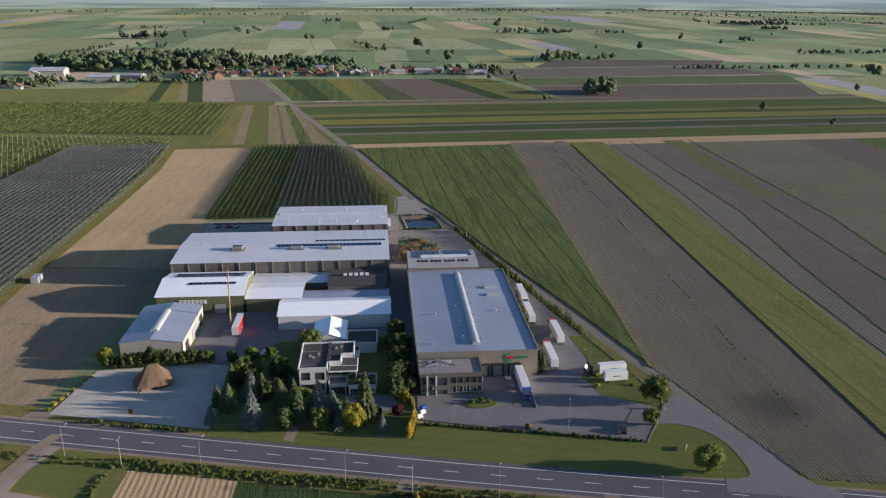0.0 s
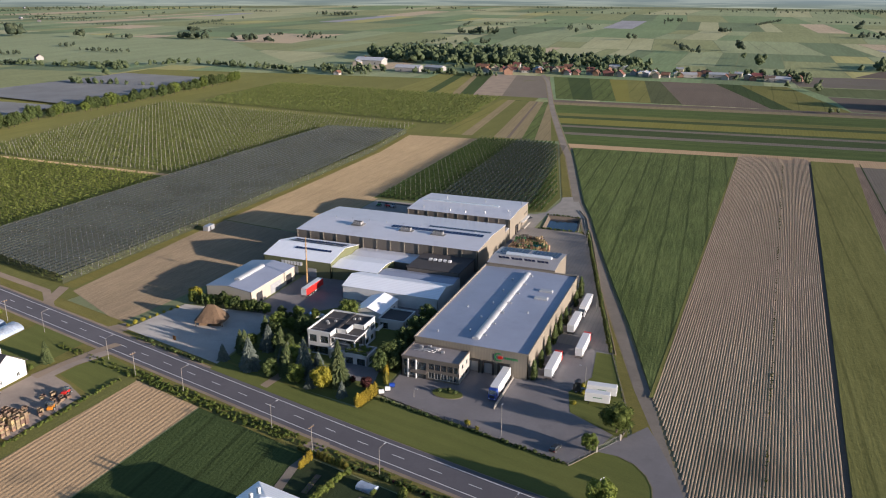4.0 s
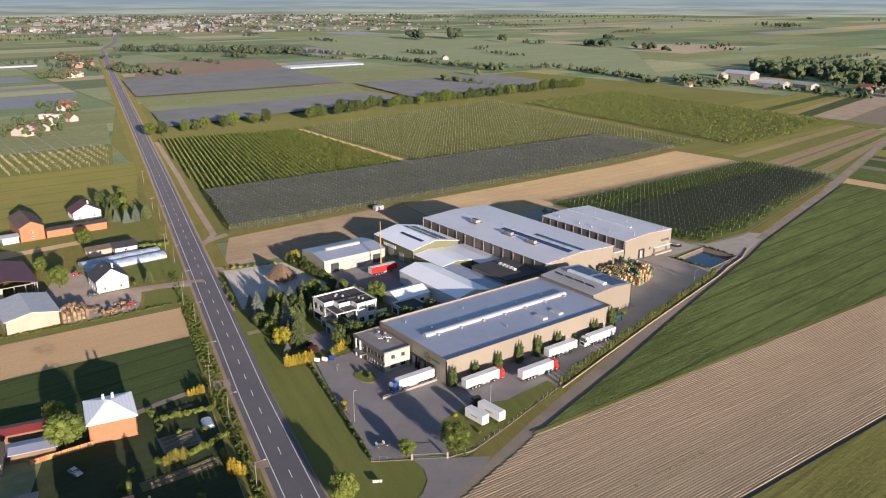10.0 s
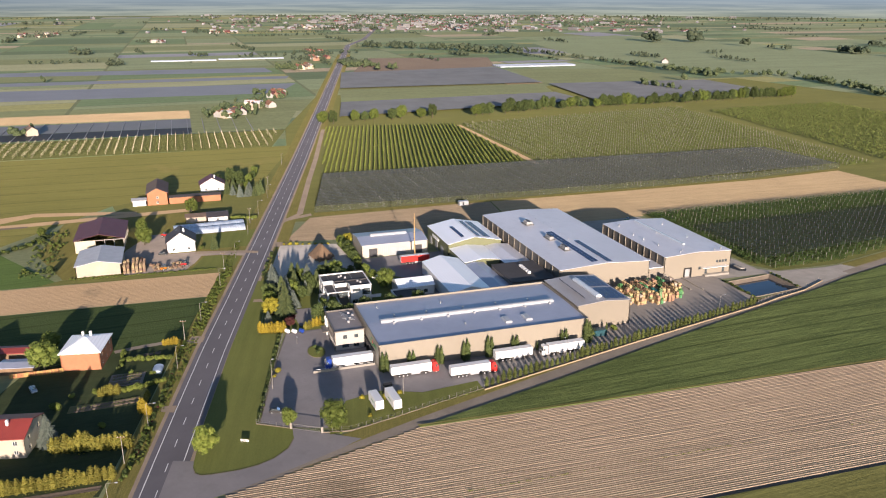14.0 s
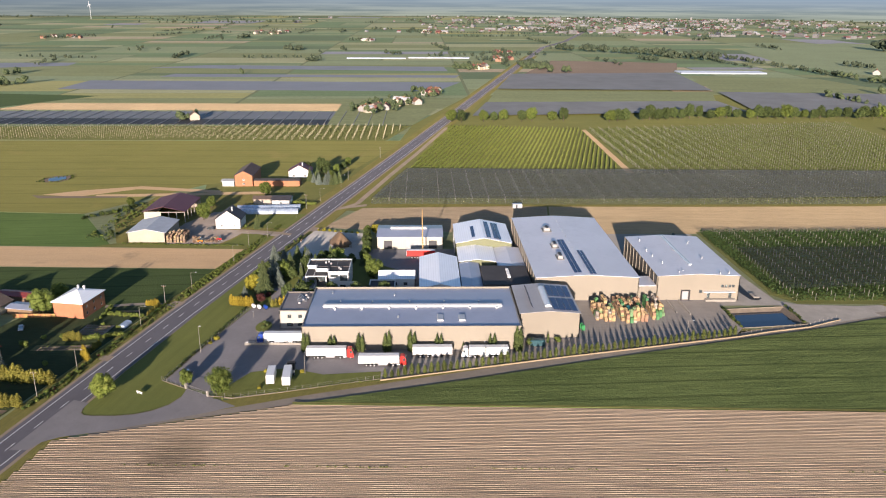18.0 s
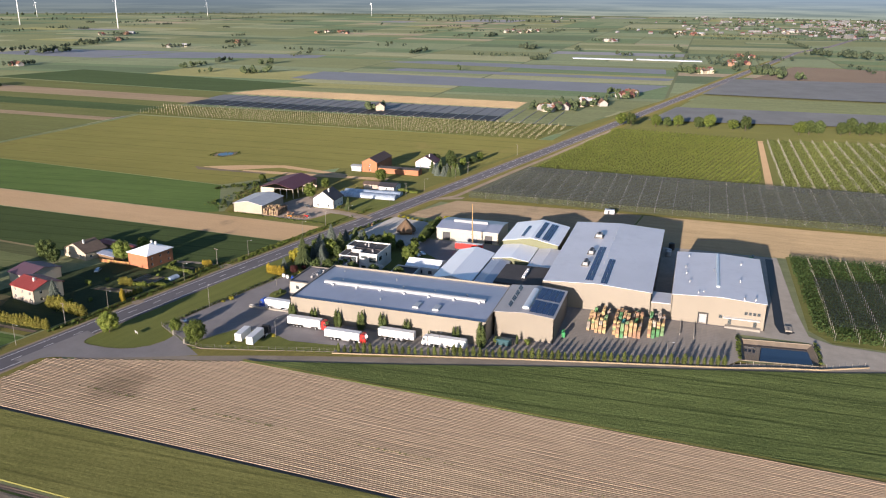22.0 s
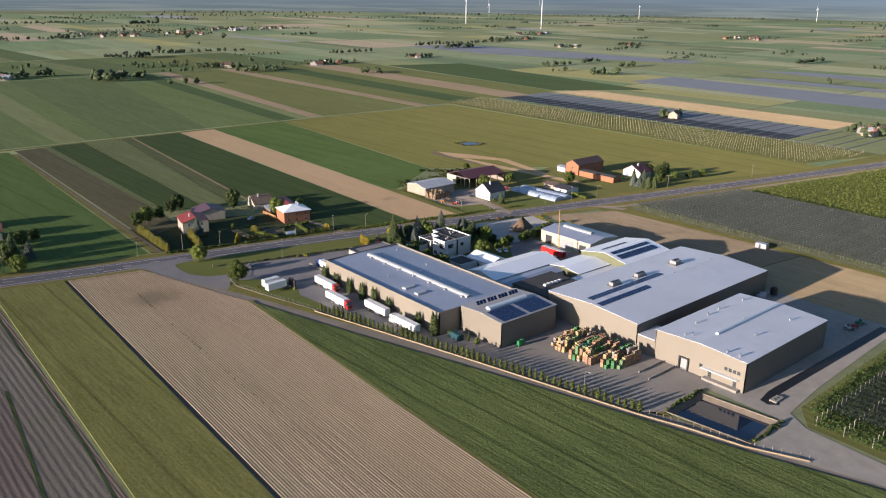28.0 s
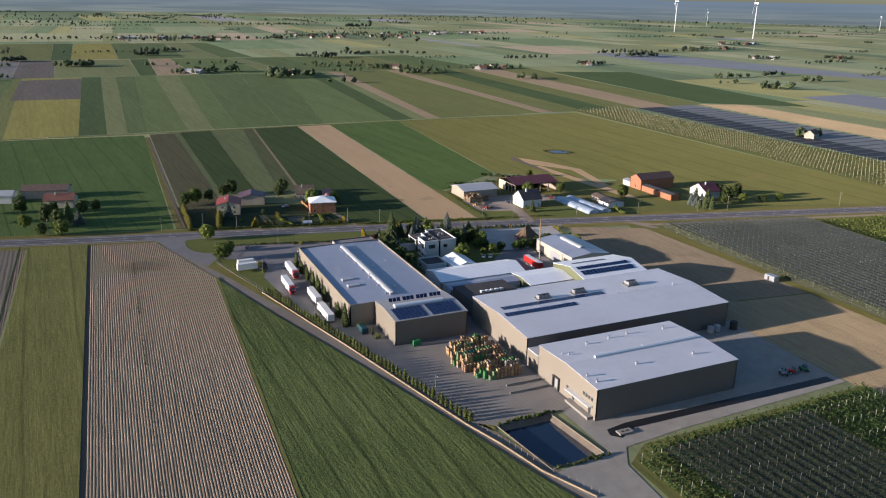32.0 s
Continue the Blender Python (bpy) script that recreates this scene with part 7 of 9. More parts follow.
def vent(parent, x, y, z, s=1.0, name="vent"):
    g = Geo().cyl((x, y, z - 0.2), (x, y, z + 0.7 * s), 0.28 * s, 0.28 * s, 10).cyl((x, y, z + 0.7 * s), (x, y, z + 0.95 * s), 0.5 * s, 0.2 * s, 10)
    return g.ob(name, steel, parent=parent)


def hvac(parent, x, y, z, l=7.0, w=3.0):
    Geo().box(x - l / 2 - 0.8, y - w / 2 - 0.6, z - 0.5, x + l / 2 + 0.8, y + w / 2 + 0.6, z - 0.25).ob("platform", fence_grey, parent=parent)
    for k in range(4):
        cx = x - l / 2 + l * (k + 0.5) / 4
        Geo().cbox(cx - l / 8 + 0.12, y - w / 2, z - 0.25, cx + l / 8 - 0.12, y + w / 2, z + 1.1, 0.15).ob("cooler", cooler_grey, parent=parent)
        Geo().cyl((cx, y, z + 1.1), (cx, y, z + 1.3), 0.6, 0.6, 12).ob("fan_guard", dark_metal, parent=parent)


hvac(great, -20.9, 330.6, zc(0, 330.6) + 0.4, 5.2, 2.0)
hvac(great, -37.0, 330.8, zc(0, 330.8) + 0.4, 5.2, 2.0)
hvac(great, -62.0, 331.0, zc(0, 331) + 0.6, 4.4, 3.0)
for x in range(-80, 0, 9):
    vent(great, x + 2.5, 338.2, CE + CR + 0.25, 0.5)
for x, y in ((-45, 372), (-30, 371), (-22, 371.5), (-12, 373), (0, 376.5), (-1.5, 378.5), (0.5, 397), (1.5, 393), (-40, 393), (-18, 392), (-28, 382)):
    vent(rear, x, y, DE + 0.3 + DR * (1 - abs(y - 384) / 17), 1.0 if y > 390 or y < 375 else 0.7)
for x, y in ((25.8, 240), (25.8, 252), (25.8, 266), (25.8, 279), (25.8, 292), (15.6, 236), (18, 260), (40, 262)):
    vent(hall, x, y, zh(x), 0.8)
for y in range(238, 300, 10):
    Geo().box(31.4, y, zh(32.2), 32.2, y + 0.8, H + 0.45).ob("vent_box", steel, parent=hall)
for x, y in ((14, 225.5), (16.5, 226.5), (19, 225), (22, 224)):
    Geo().cbox(x - 0.5, y - 0.4, OH - 0.3, x + 0.5, y + 0.4, OH + 0.5, 0.1).ob("cooler", cooler_grey, parent=office)
for k in range(5):
    Geo().cyl((12.5 + k * 1.6, 222.5, OH + 0.1), (18.5 + k * 0.6, 226.5, OH + 0.1), 0.09, 0.09, 6).ob("pipe", steel, parent=office)
for x, z in ((12.5, 3.0), (15.2, 3.0)):
    Geo().box(x, OY0 - 0.5, 0.0, x + 0.45, OY0 - 0.003, 6.6).ob("fin", white_wall, parent=office)
Geo().cbox(14.0, OY0 - 2.2, 3.0, 19.5, OY0 - 0.003, 3.3, 0.05).ob("canopy", clad_dark, parent=office)
# round company mark on the hall front: a green arc round a red oval, and bars for its lettering
g = Geo()
for k in range(14):
    a0, a1 = radians(60 + k * 18), radians(60 + (k + 1) * 18)
    g.extrude([(39.5 + math.cos(a) * r, Y0 - 0.01, 6.6 + math.sin(a) * r) for a, r in ((a0, 1.5), (a1, 1.5), (a1, 1.15), (a0, 1.15))], (0, -0.12, 0))
g.ob("sign_ring", green_paint, parent=hall)
Geo().extrude([(40.0 + math.cos(a * 0.5236) * 0.9, Y0 - 0.01, 6.5 + math.sin(a * 0.5236) * 0.55) for a in range(12)], (0, -0.1, 0)).ob("sign_oval", red_paint, parent=hall)
for k in range(7):
    Geo().box(41.6 + k * 0.62, Y0 - 0.1, 6.2, 42.05 + k * 0.62, Y0 - 0.01, 6.9).ob("sign_letter", green_paint, parent=hall)
# dock shelters and dock lamps
for s in (19.7, 24.5, 29.8):
    x = X0 + s
    Geo().box(x - 0.5, Y0 - 0.7, 0.0, x - 0.05, Y0 - 0.003, 4.2).box(x + 3.05, Y0 - 0.7, 0, x + 3.5, Y0 - 0.003, 4.2).box(x - 0.5, Y0 - 0.7, 4.2, x + 3.5, Y0 - 0.003, 4.7).ob("dock_shelter", black_paint, parent=hall)
Geo().box(DX1 + 0.003, DY0 + 10.0, 0.2, DX1 + 0.6, DY0 + 10.45, 4.3).box(DX1 + 0.003, DY0 + 13.35, 0.2, DX1 + 0.6, DY0 + 13.8, 4.3).box(DX1 + 0.003, DY0 + 10.0, 4.3, DX1 + 0.6, DY0 + 13.8, 4.7).ob("dock_shelter", black_paint, parent=rear)
Geo().box(DX1 + 0.003, DY0 + 20, 0, DX1 + 2.0, DY0 + 32.5, 1.0).ob("platform", concrete, parent=rear)
Geo().cbox(DX1 + 0.003, DY0 + 19, 4.0, DX1 + 1.8, DY0 + 32, 4.2, 0.05).ob("canopy", white_paint, parent=rear)
for y, x1 in ((DY0 + 4.0, 17), (DY0 + 9.0, 18.5)):
    Geo().box(DX1 + 1.0, y, 0.1, x1, y + 0.35, 0.9).ob("ramp_wall", concrete, parent=rear)
# older hall: panels and sign letters
FE, FR = 7.2, 2.6


def zf(x, y):
    return FE + 0.30 + FR * (1 - abs(y - 300.05) / 13.7)


solar(shed_f, -82.0, 301.5, -55.0, 303.8, zf, 14, 1)
solar(shed_f, -82.0, 305.0, -55.0, 308.6, zf, 14, 2)
solar(shed_f, -75.0, 294.5, -57.0, 296.2, zf, 10, 1)
for k in range(7):
    Geo().box(-77.0 + k * 1.5, 286.35, 4.4, -75.9 + k * 1.5, 286.59, 5.9).ob("sign_letter", white_paint, parent=shed_f)
for k in range(3):
    Geo().box(-82 + k * 9, 286.45, 0.1, -78 + k * 9, 286.597, 3.8).ob("gate", door_grey, parent=shed_f)
for y0, y1 in ((252, 256), (262, 270), (274, 278)):
    Geo().box(-67.197, y0, 0.1, -67.05, y1, 4.2).ob("gate", dark_metal if y0 != 262 else door_grey, parent=shed_e)
for k in range(6):
    Geo().box(-36 + k * 6.3, 270.38, 2.0, -34 + k * 6.3, 270.497, 3.2).ob("window", dark_metal, parent=shed_g)
Geo().box(-37.5, 270.38, 0.1, -34.5, 270.495, 3.6).ob("gate", door_grey, parent=shed_g)
dark_store = root("dark_roof_store", label="low store with a dark roof and roof coolers", category="hall")
wall(dark_store, (-22, 296.2), (1.6, 296.2), 6.4, clad_dark)
wall(dark_store, (1.6, 296.2), (1.6, 315.6), 6.4, clad_dark)
wall(dark_store, (1.6, 315.6), (-22, 315.6), 6.4, clad_dark)
wall(dark_store, (-22, 315.6), (-22, 296.2), 6.4, clad_dark)
Geo().cbox(-22.1, 296.1, 6.4, 1.8, 315.8, 6.8, 0.1).ob("roof", dark_flat, parent=dark_store)
for k in range(5):
    Geo().cbox(-16 + k * 2.2, 306.5, 6.9, -14.6 + k * 2.2, 307.7, 7.8, 0.12).ob("cooler", white_paint, parent=dark_store)

# ---- villa ----
villa = root("villa", label="white two-storey flat-roofed villa with terraces and dark roofs", category="house")


def block(parent, x0, x1, y0, y1, h, wm, rm, holes=None, z0=0.0, plain=""):
    holes = holes or {}
    for key, p, q in (("s", (x0, y0), (x1, y0)), ("e", (x1, y0), (x1, y1)), ("n", (x1, y1), (x0, y1)), ("w", (x0, y1), (x0, y0))):
        hs = holes.get(key, [])
        wall(parent, p, q, h, wm, z0=z0, holes=hs)
        for hh in hs:
            fill(parent, p, q, hh, dark_metal, window_glass, cols=2 if hh[1] - hh[0] > 1.3 else 1)
    Geo().box(x0 + 0.3, y0 + 0.3, h - 0.6, x1 - 0.3, y1 - 0.3, h - 0.35).ob("roof", rm, parent=parent)
    for side, q in (("s", (x0 - 0.05, y0 - 0.05, x1 + 0.05, y0 + 0.35)), ("n", (x0 - 0.05, y1 - 0.35, x1 + 0.05, y1 + 0.05)), ("w", (x0 - 0.05, y0 + 0.35, x0 + 0.35, y1 - 0.35)), ("e", (x1 - 0.35, y0 + 0.35, x1 + 0.05, y1 - 0.35))):
        if side in plain:
            continue
        Geo().box(q[0], q[1], h - 0.3, q[2], q[3], h + 0.2).ob("coping", wm, parent=parent)


block(villa, -26.5, -17.7, 221.5, 240.0, 8.4, white_wall, dark_flat, {"s": [(0.8, 3.6, 4.4, 7.0), (5.0, 8.0, 4.4, 7.0), (0.8, 7.8, 0.4, 3.0)], "e": [(0.6, 3.0, 4.3, 6.9)], "n": [(2, 4, 4.6, 6.2)], "w": [(3, 6, 4.4, 6.4), (10, 13, 4.4, 6.4), (3, 6, 0.8, 2.6)]}, plain="e")
block(villa, -17.4, -9.7, 231.1, 240.0, 8.4, white_wall, dark_flat, {"e": [(1.0, 4.2, 6.0, 7.2), (5.0, 8.2, 4.4, 7.0), (1.0, 3.2, 0.9, 2.7), (5.0, 7.4, 0.9, 2.7)], "n": [(2, 5.5, 4.6, 6.6)]}, plain="ws")
Geo().box(-18.05, 225.9, 8.06, -17.05, 239.6, 8.42).box(-17.04, 230.4, 8.06, -14.0, 231.5, 8.42).ob("roof", dark_flat, parent=villa)
Geo().box(-18.0, 221.9, 8.1, -17.6, 225.85, 8.6).box(-13.5, 231.05, 8.1, -9.65, 231.45, 8.6).ob("coping", white_wall, parent=villa)
block(villa, -17.4, -13.6, 225.6, 230.9, 8.4, white_wall, dark_flat, {"s": [(0.4, 3.4, 4.0, 6.9)], "e": [(0.6, 4.8, 4.0, 6.9)]}, plain="wn")
block(villa, -13.5, -10.6, 226.4, 230.9, 6.6, clad_dark, dark_flat, {"s": [(0.3, 2.6, 3.9, 6.2)], "e": [(0.4, 4.0, 3.9, 6.2)]})
Geo().cbox(-17.3, 221.7, 6.75, -8.4, 225.5, 7.1, 0.08).ob("canopy", white_wall, parent=villa)
Geo().box(-17.0, 222.0, 7.1, -8.7, 225.2, 7.13).ob("canopy_roof", dark_flat, parent=villa)
Geo().cbox(-13.4, 225.52, 6.75, -8.4, 231.0, 7.1, 0.08).ob("canopy", white_wall, parent=villa)
Geo().box(-13.3, 225.6, 7.1, -8.7, 230.8, 7.13).ob("canopy_roof", dark_flat, parent=villa)
for x, y in ((-8.9, 222.2), (-8.9, 230.4)):
    Geo().box(x - 0.2, y - 0.2, 3.7, x + 0.2, y + 0.2, 6.75).ob("column", white_wall, parent=villa)
block(villa, -17.4, -11.6, 219.8, 225.4, 3.5, white_wall, roof_taupe, {"s": [(0.8, 5.0, 0.2, 2.7)]})
block(villa, -11.4, -2.6, 218.6, 226.2, 3.7, white_wall, roof_taupe, {"s": [(0.8, 3.6, 0.1, 2.5), (5.0, 8.0, 0.1, 2.5)], "e": [(1.6, 4.6, 0.8, 2.6)]})
for k in range(13):
    Geo().box(-11.3 + k * 0.72, 218.62, 3.9, -11.25 + k * 0.72, 218.67, 4.7).ob("railing_bar", fence_grey, parent=villa)
Geo().box(-11.3, 218.6, 4.7, -2.6, 218.69, 4.78).ob("railing", fence_grey, parent=villa)
Geo().box(-2.7, 218.7, 4.7, -2.61, 226.1, 4.78).ob("railing", fence_grey, parent=villa)
Geo().cbox(-9.7, 239.2, 3.3, -8.2, 243.4, 3.6, 0.04).box(-8.4, 239.2, 3.6, -8.25, 243.4, 4.6).ob("balcony", white_wall, parent=villa)
for x, y in ((-23.5, 230.2), (-22.4, 229.0), (-20.8, 231.4), (-15.5, 235.4), (-13.9, 236.2)):
    Geo().cbox(x - 0.4, y - 0.35, 8.0, x + 0.4, y + 0.35, 8.8, 0.1).ob("chimney", cooler_grey, parent=villa)
for y in (224.5, 234.0):
    Geo().box(-26.2, y, 8.05, -18.0, y + 0.12, 8.12).ob("roof_seam", roof_taupe, parent=villa)
sheet("villa_court", [(-13, 206.5), (-12, 219.5), (2, 218.5), (4.5, 209), (-2, 208.5)], Z4 + 0.04, yard_asphalt, "dark paved court before the villa", "yard")
for k in range(14):
    plant("bush_light" if k % 2 else "bush", -10.6 + (k % 7) * 1.15, 219.6 + (k // 7) * 3.4 + (k % 3) * 0.6, 0.68, "bush", "potted shrub on the villa's roof terrace", "terrace shrubs", z=3.4)
gshed = gable_hall("white_outbuilding", "small white outbuilding with a bright white gable roof", -24.6, -13.2, 252.0, 267.6, 3.8, 2.0, "y", white_wall, roof_white)
for k in range(3):
    Geo().box(-13.197, 254 + k * 4.4, 1.0, -13.1, 255.6 + k * 4.4, 2.4).ob("window", dark_metal, parent=gshed)
ann2 = root("white_garage", label="low white garage with a dark flat roof", category="garage")
block(ann2, -12.9, -2.4, 248.6, 259.4, 3.7, white_wall, dark_flat, {"s": [(1.0, 4.0, 0.1, 2.4)], "e": [(2, 4, 1.0, 2.2)]})

# thatched hut
hut = root("thatched_hut", -72.2, 230.2, 0.13, 20, "brown timber hut with a steep thatched roof", "hut")
Geo().box(-3.6, -2.9, 0, 3.6, 2.9, 2.0).ob("wall", old_wood, parent=hut)
g = Geo()
rr = random.Random(3)
ringv = []
for lev, (z, hx, hy) in enumerate(((1.5, 5.4, 4.5), (2.8, 4.3, 3.4), (4.6, 2.9, 1.9), (6.1, 1.7, 0.6), (6.5, 1.2, 0.12))):
    for k in range(16):
        a = 2 * math.pi * k / 16
        q = (abs(math.cos(a)) ** 4 + abs(math.sin(a)) ** 4) ** -0.25
        ringv.append((math.cos(a) * hx * q * rr.uniform(0.97, 1.03), math.sin(a) * hy * q * rr.uniform(0.97, 1.03), z + rr.uniform(-0.08, 0.08)))
g.add(ringv, [(l * 16 + k, l * 16 + (k + 1) % 16, l * 16 + 16 + (k + 1) % 16, l * 16 + 16 + k) for l in range(4) for k in range(16)] + [tuple(range(64, 80)), tuple(range(15, -1, -1))])
g.ob("roof", thatch, parent=hut)
for x, y in ((-4.4, -3.6), (4.4, -3.6), (-4.4, 3.6), (4.4, 3.6)):
    Geo().cyl((x, y, 0), (x, y, 1.9), 0.12, 0.1, 7).ob("post", old_wood, parent=hut)
Geo().box(-0.6, -3.0, 0, 0.6, -2.903, 1.8).ob("door", dark_metal, parent=hut)
hut.scale = (1.12, 1.12, 1.1)

# ---- houses across the road ----


def house(name, label, x0, x1, y0, y1, e, r, axis, wm, rm, wins=(2, 3), rz=0.0, chimneys=1, over=0.5, floors=2, hip=False, chimney_mat=None, roof_windows=0):
    cx, cy = (x0 + x1) / 2, (y0 + y1) / 2
    t = root(name, cx, cy, 0, rz, label, "house")
    w, l = x1 - x0, y1 - y0
    a, b, c, d = -w / 2, w / 2, -l / 2, l / 2
    gx, gy = (None, (l / 2, e + r)) if axis == "x" else ((w / 2, e + r), None)
    if hip:
        gx = gy = None
    for p, q, n, pk in (((a, c), (b, c), wins[0], gx), ((b, c), (b, d), wins[1], gy), ((b, d), (a, d), wins[0], gx), ((a, d), (a, c), wins[1], gy)):
        L = abs(q[0] - p[0]) + abs(q[1] - p[1])
        hs = [(L * (k + 0.5) / n - 0.6, L * (k + 0.5) / n + 0.6, 1.0 + f * 2.8, 2.3 + f * 2.8) for k in range(n) for f in range(floors) if 2.3 + f * 2.8 < e]
        wall(t, p, q, e, wm, holes=hs, peak=pk)
        for hh in hs:
            fill(t, p, q, hh, white_paint, window_glass, cols=2)
    if hip:
        k = 0.35
        v = [(a - over, c - over, e), (b + over, c - over, e), (b + over, d + over, e), (a - over, d + over, e), (a * k * 0.2, c * k * 0.2, e + r), (b * k * 0.2, d * k * 0.2, e + r)]
        for f in ((0, 1, 4), (1, 2, 5, 4), (2, 3, 5), (3, 0, 4, 5)):
            Geo().extrude([v[i] for i in f][::-1], (0, 0, 0.22)).ob("roof", rm, parent=t)
    else:
        slab_roof(t, a, b, c, d, e, r, axis, rm, over=over, thick=0.22)
    for k in range(chimneys):
        x, y = (-w * 0.17, l * (0.1 - 0.2 * k)) if hip else (w * (0.15 - 0.3 * k), l * 0.12)
        Geo().cbox(x - 0.35, y - 0.35, e, x + 0.35, y + 0.35, e + r + 1.1, 0.08).ob("chimney", chimney_mat or white_wall, parent=t)
    for k in range(roof_windows):
        x, (f0, f1) = a + w * (0.3 + 0.18 * (k % 3)), ((0.38, 0.56) if k < 3 else (0.68, 0.82))
        q = [(x + dx, c * (1 - f), e + r * f + 0.235) for dx, f in ((0, f0), (0.85, f0), (0.85, f1), (0, f1))]
        Geo().extrude(q[::-1], (0, 0, 0.09)).ob("roof_window", plastic_film, parent=t)
    return t


house("white_house", "white gabled house with a dark tiled roof", -115.0, -102.4, 161.0, 174.4, 4.9, 4.9, "x", white_wall, roof_dark, (3, 2), roof_windows=4)
house("farm_hall", "cream farm hall with a pale grey sheet roof", -102, -78.2, 123.4, 142.0, 5.0, 1.9, "x", farm_wall, roof_metal, (0, 0), chimneys=0)
house("brick_house", "orange brick house with a white hipped metal roof", 4.2, 19.0, 130, 142.5, 6.2, 2.6, "x", brick_wall, roof_white, (3, 0), rz=-10, chimneys=2, hip=True)
house("red_roof_house", "cream house with a bright red sheet roof", 56.0, 69.0, 113.2, 127.7, 5.9, 2.3, "y", cream_wall, roof_redtin, (2, 3), rz=-12)
house("dark_barn", "long farm barn with a dull purple-brown roof", 38.5, 54.0, 97, 110, 4.4, 2.2, "y", cream_wall, roof_purple, (0, 1), rz=-12, chimneys=0)
house("cottage", "cream cottage with a steep brown roof", 7, 18, 92, 108, 3.4, 3.8, "x", cream_wall, roof_brown, (2, 2), rz=-12, floors=1)
house("lean_to", "low farm shed with a red sheet roof", -2.5, 3.0, 98, 121, 2.6, 0.7, "y", old_wood, roof_redtin, (0, 0), rz=-12, chimneys=0)
house("blue_roof_shed", "low timber shed with a bluish sheet roof", 10, 16, 110, 121, 2.6, 0.6, "y", old_wood, roof_membrane, (0, 0), rz=-12, chimneys=0)
house("brick_barn", "tall orange brick barn with a brown roof", -227, -200, 149.4, 161.2, 6.8, 3.2, "x", brick_wall, roof_brown, (0, 1), chimneys=0)
house("brick_wing", "long low orange brick wing", -207, -200.2, 161.5, 191.5, 3.6, 0.8, "y", brick_wall, dark_flat, (0, 0), chimneys=0, over=0.1)
house("white_lean_to", "small whitewashed lean-to shed", -207, -200.2, 141.2, 149.1, 3.2, 0.8, "y", white_wall, roof_metal, (0, 0), chimneys=0)
house("white_house", "white gabled house with a dark red tiled roof", -237, -225, 180, 195, 4.2, 4.4, "x", white_wall, roof_maroon, (3, 2))
house("brown_shed", "low shed with a brown roof beside greenhouses", -161.5, -154.2, 170.5, 181.4, 3.0, 1.2, "y", cream_wall, roof_brown, (1, 1), chimneys=0, floors=1)
house("dark_shed", "low white shed with a black roof", -163, -151.5, 181.8, 192.6, 3.0, 1.4, "y", white_wall, roof_dark, (1, 1), chimneys=0, floors=1)
house("red_house", "small house with a dull red roof among trees", 143, 159, 66, 78, 4.4, 3.0, "x", cream_wall, roof_tile, (2, 2), rz=-12)
house("grey_barn", "grey farm barn with a brown roof", 146, 172, 40, 52, 5.0, 2.6, "x", cream_wall, roof_brown, (0, 0), rz=-12, chimneys=0)
house("white_shed", "small white farm shed", 176, 192, 44, 56, 4.5, 2.2, "x", white_wall, roof_metal, (1, 1), rz=-12, chimneys=0, floors=1)
# open barn with maroon roof on posts
barn = root("open_barn", label="open-sided barn with a maroon sheet roof on posts", category="barn")
slab_roof(barn, -146.5, -115.0, 119.2, 141.6, 6.0, 2.8, "x", roof_maroon, over=0.5)
wall(barn, (-146.5, 141.6), (-146.5, 119.2), 5.9, cream_wall, peak=(11.2, 8.7))
wall(barn, (-146.5, 119.2), (-115, 119.2), 5.9, cream_wall)
wall(barn, (-115, 119.2), (-115, 128.6), 5.9, cream_wall)
for k in range(6):
    Geo().box(-146.7 + k * 6.25, 141.2, 0, -146.3 + k * 6.25, 141.6, 6.0).ob("post", concrete, parent=barn)
for k in range(2):
    Geo().box(-115.4, 132.6 + k * 4.2, 0, -115.0, 133.0 + k * 4.2, 6.0).ob("post", concrete, parent=barn)
Geo().box(-115.25, 128.7, 5.55, -115.02, 141.55, 5.9).ob("beam", concrete, parent=barn)
for k, x in enumerate((-143.3, -135.4)):
    t = root("film_greenhouse", x, 182, 0, 4 - k * 2, "plastic film tunnel greenhouse", "greenhouse", "film greenhouses")
    t["label"] = "low plastic film tunnel greenhouse with hoops"
    barrel(t, -3.8, -18, 3.8, 18, 0, 3.8, plastic_film, name="film")
    for j in range(10):
        gg = Geo()
        y = -18 + j * 4.0
        for i in range(8):
            a0, a1 = math.pi * i / 8, math.pi * (i + 1) / 8
            gg.cyl((-3.85 * math.cos(a0), y, 0.36 + 2.12 * math.sin(a0)), (-3.85 * math.cos(a1), y, 0.36 + 2.12 * math.sin(a1)), 0.06, 0.06, 4)
        gg.ob("hoop", steel, parent=t)
cabin = root("field_cabin", -145.4, 326.8, 0, 2, "small grey metal cabin beside the nets", "cabin")
Geo().cbox(-1.5, -2.8, 0.15, 1.5, 2.8, 2.7, 0.08).ob("body", silver_paint, parent=cabin)
Geo().box(1.503, -1, 0.2, 1.54, 0, 2.2).ob("door", dark_metal, parent=cabin)
Geo().box(-1.4, -2.6, 0, 1.4, 2.6, 0.147).ob("base", concrete, parent=cabin)
# small pool in the meadow
pool = [(-221 + math.cos(k * 0.524) * (6.5 + (k % 3) * 0.8), 26.5 + math.sin(k * 0.524) * (5.0 + (k % 2))) for k in range(12)]
sheet("pool_bank", [(-221 + (x + 221) * 1.5, 26.5 + (y - 26.5) * 1.5) for x, y in pool], Z3, bare_dark, "dark trampled bank of a meadow pool", "bank")
POOL = pool
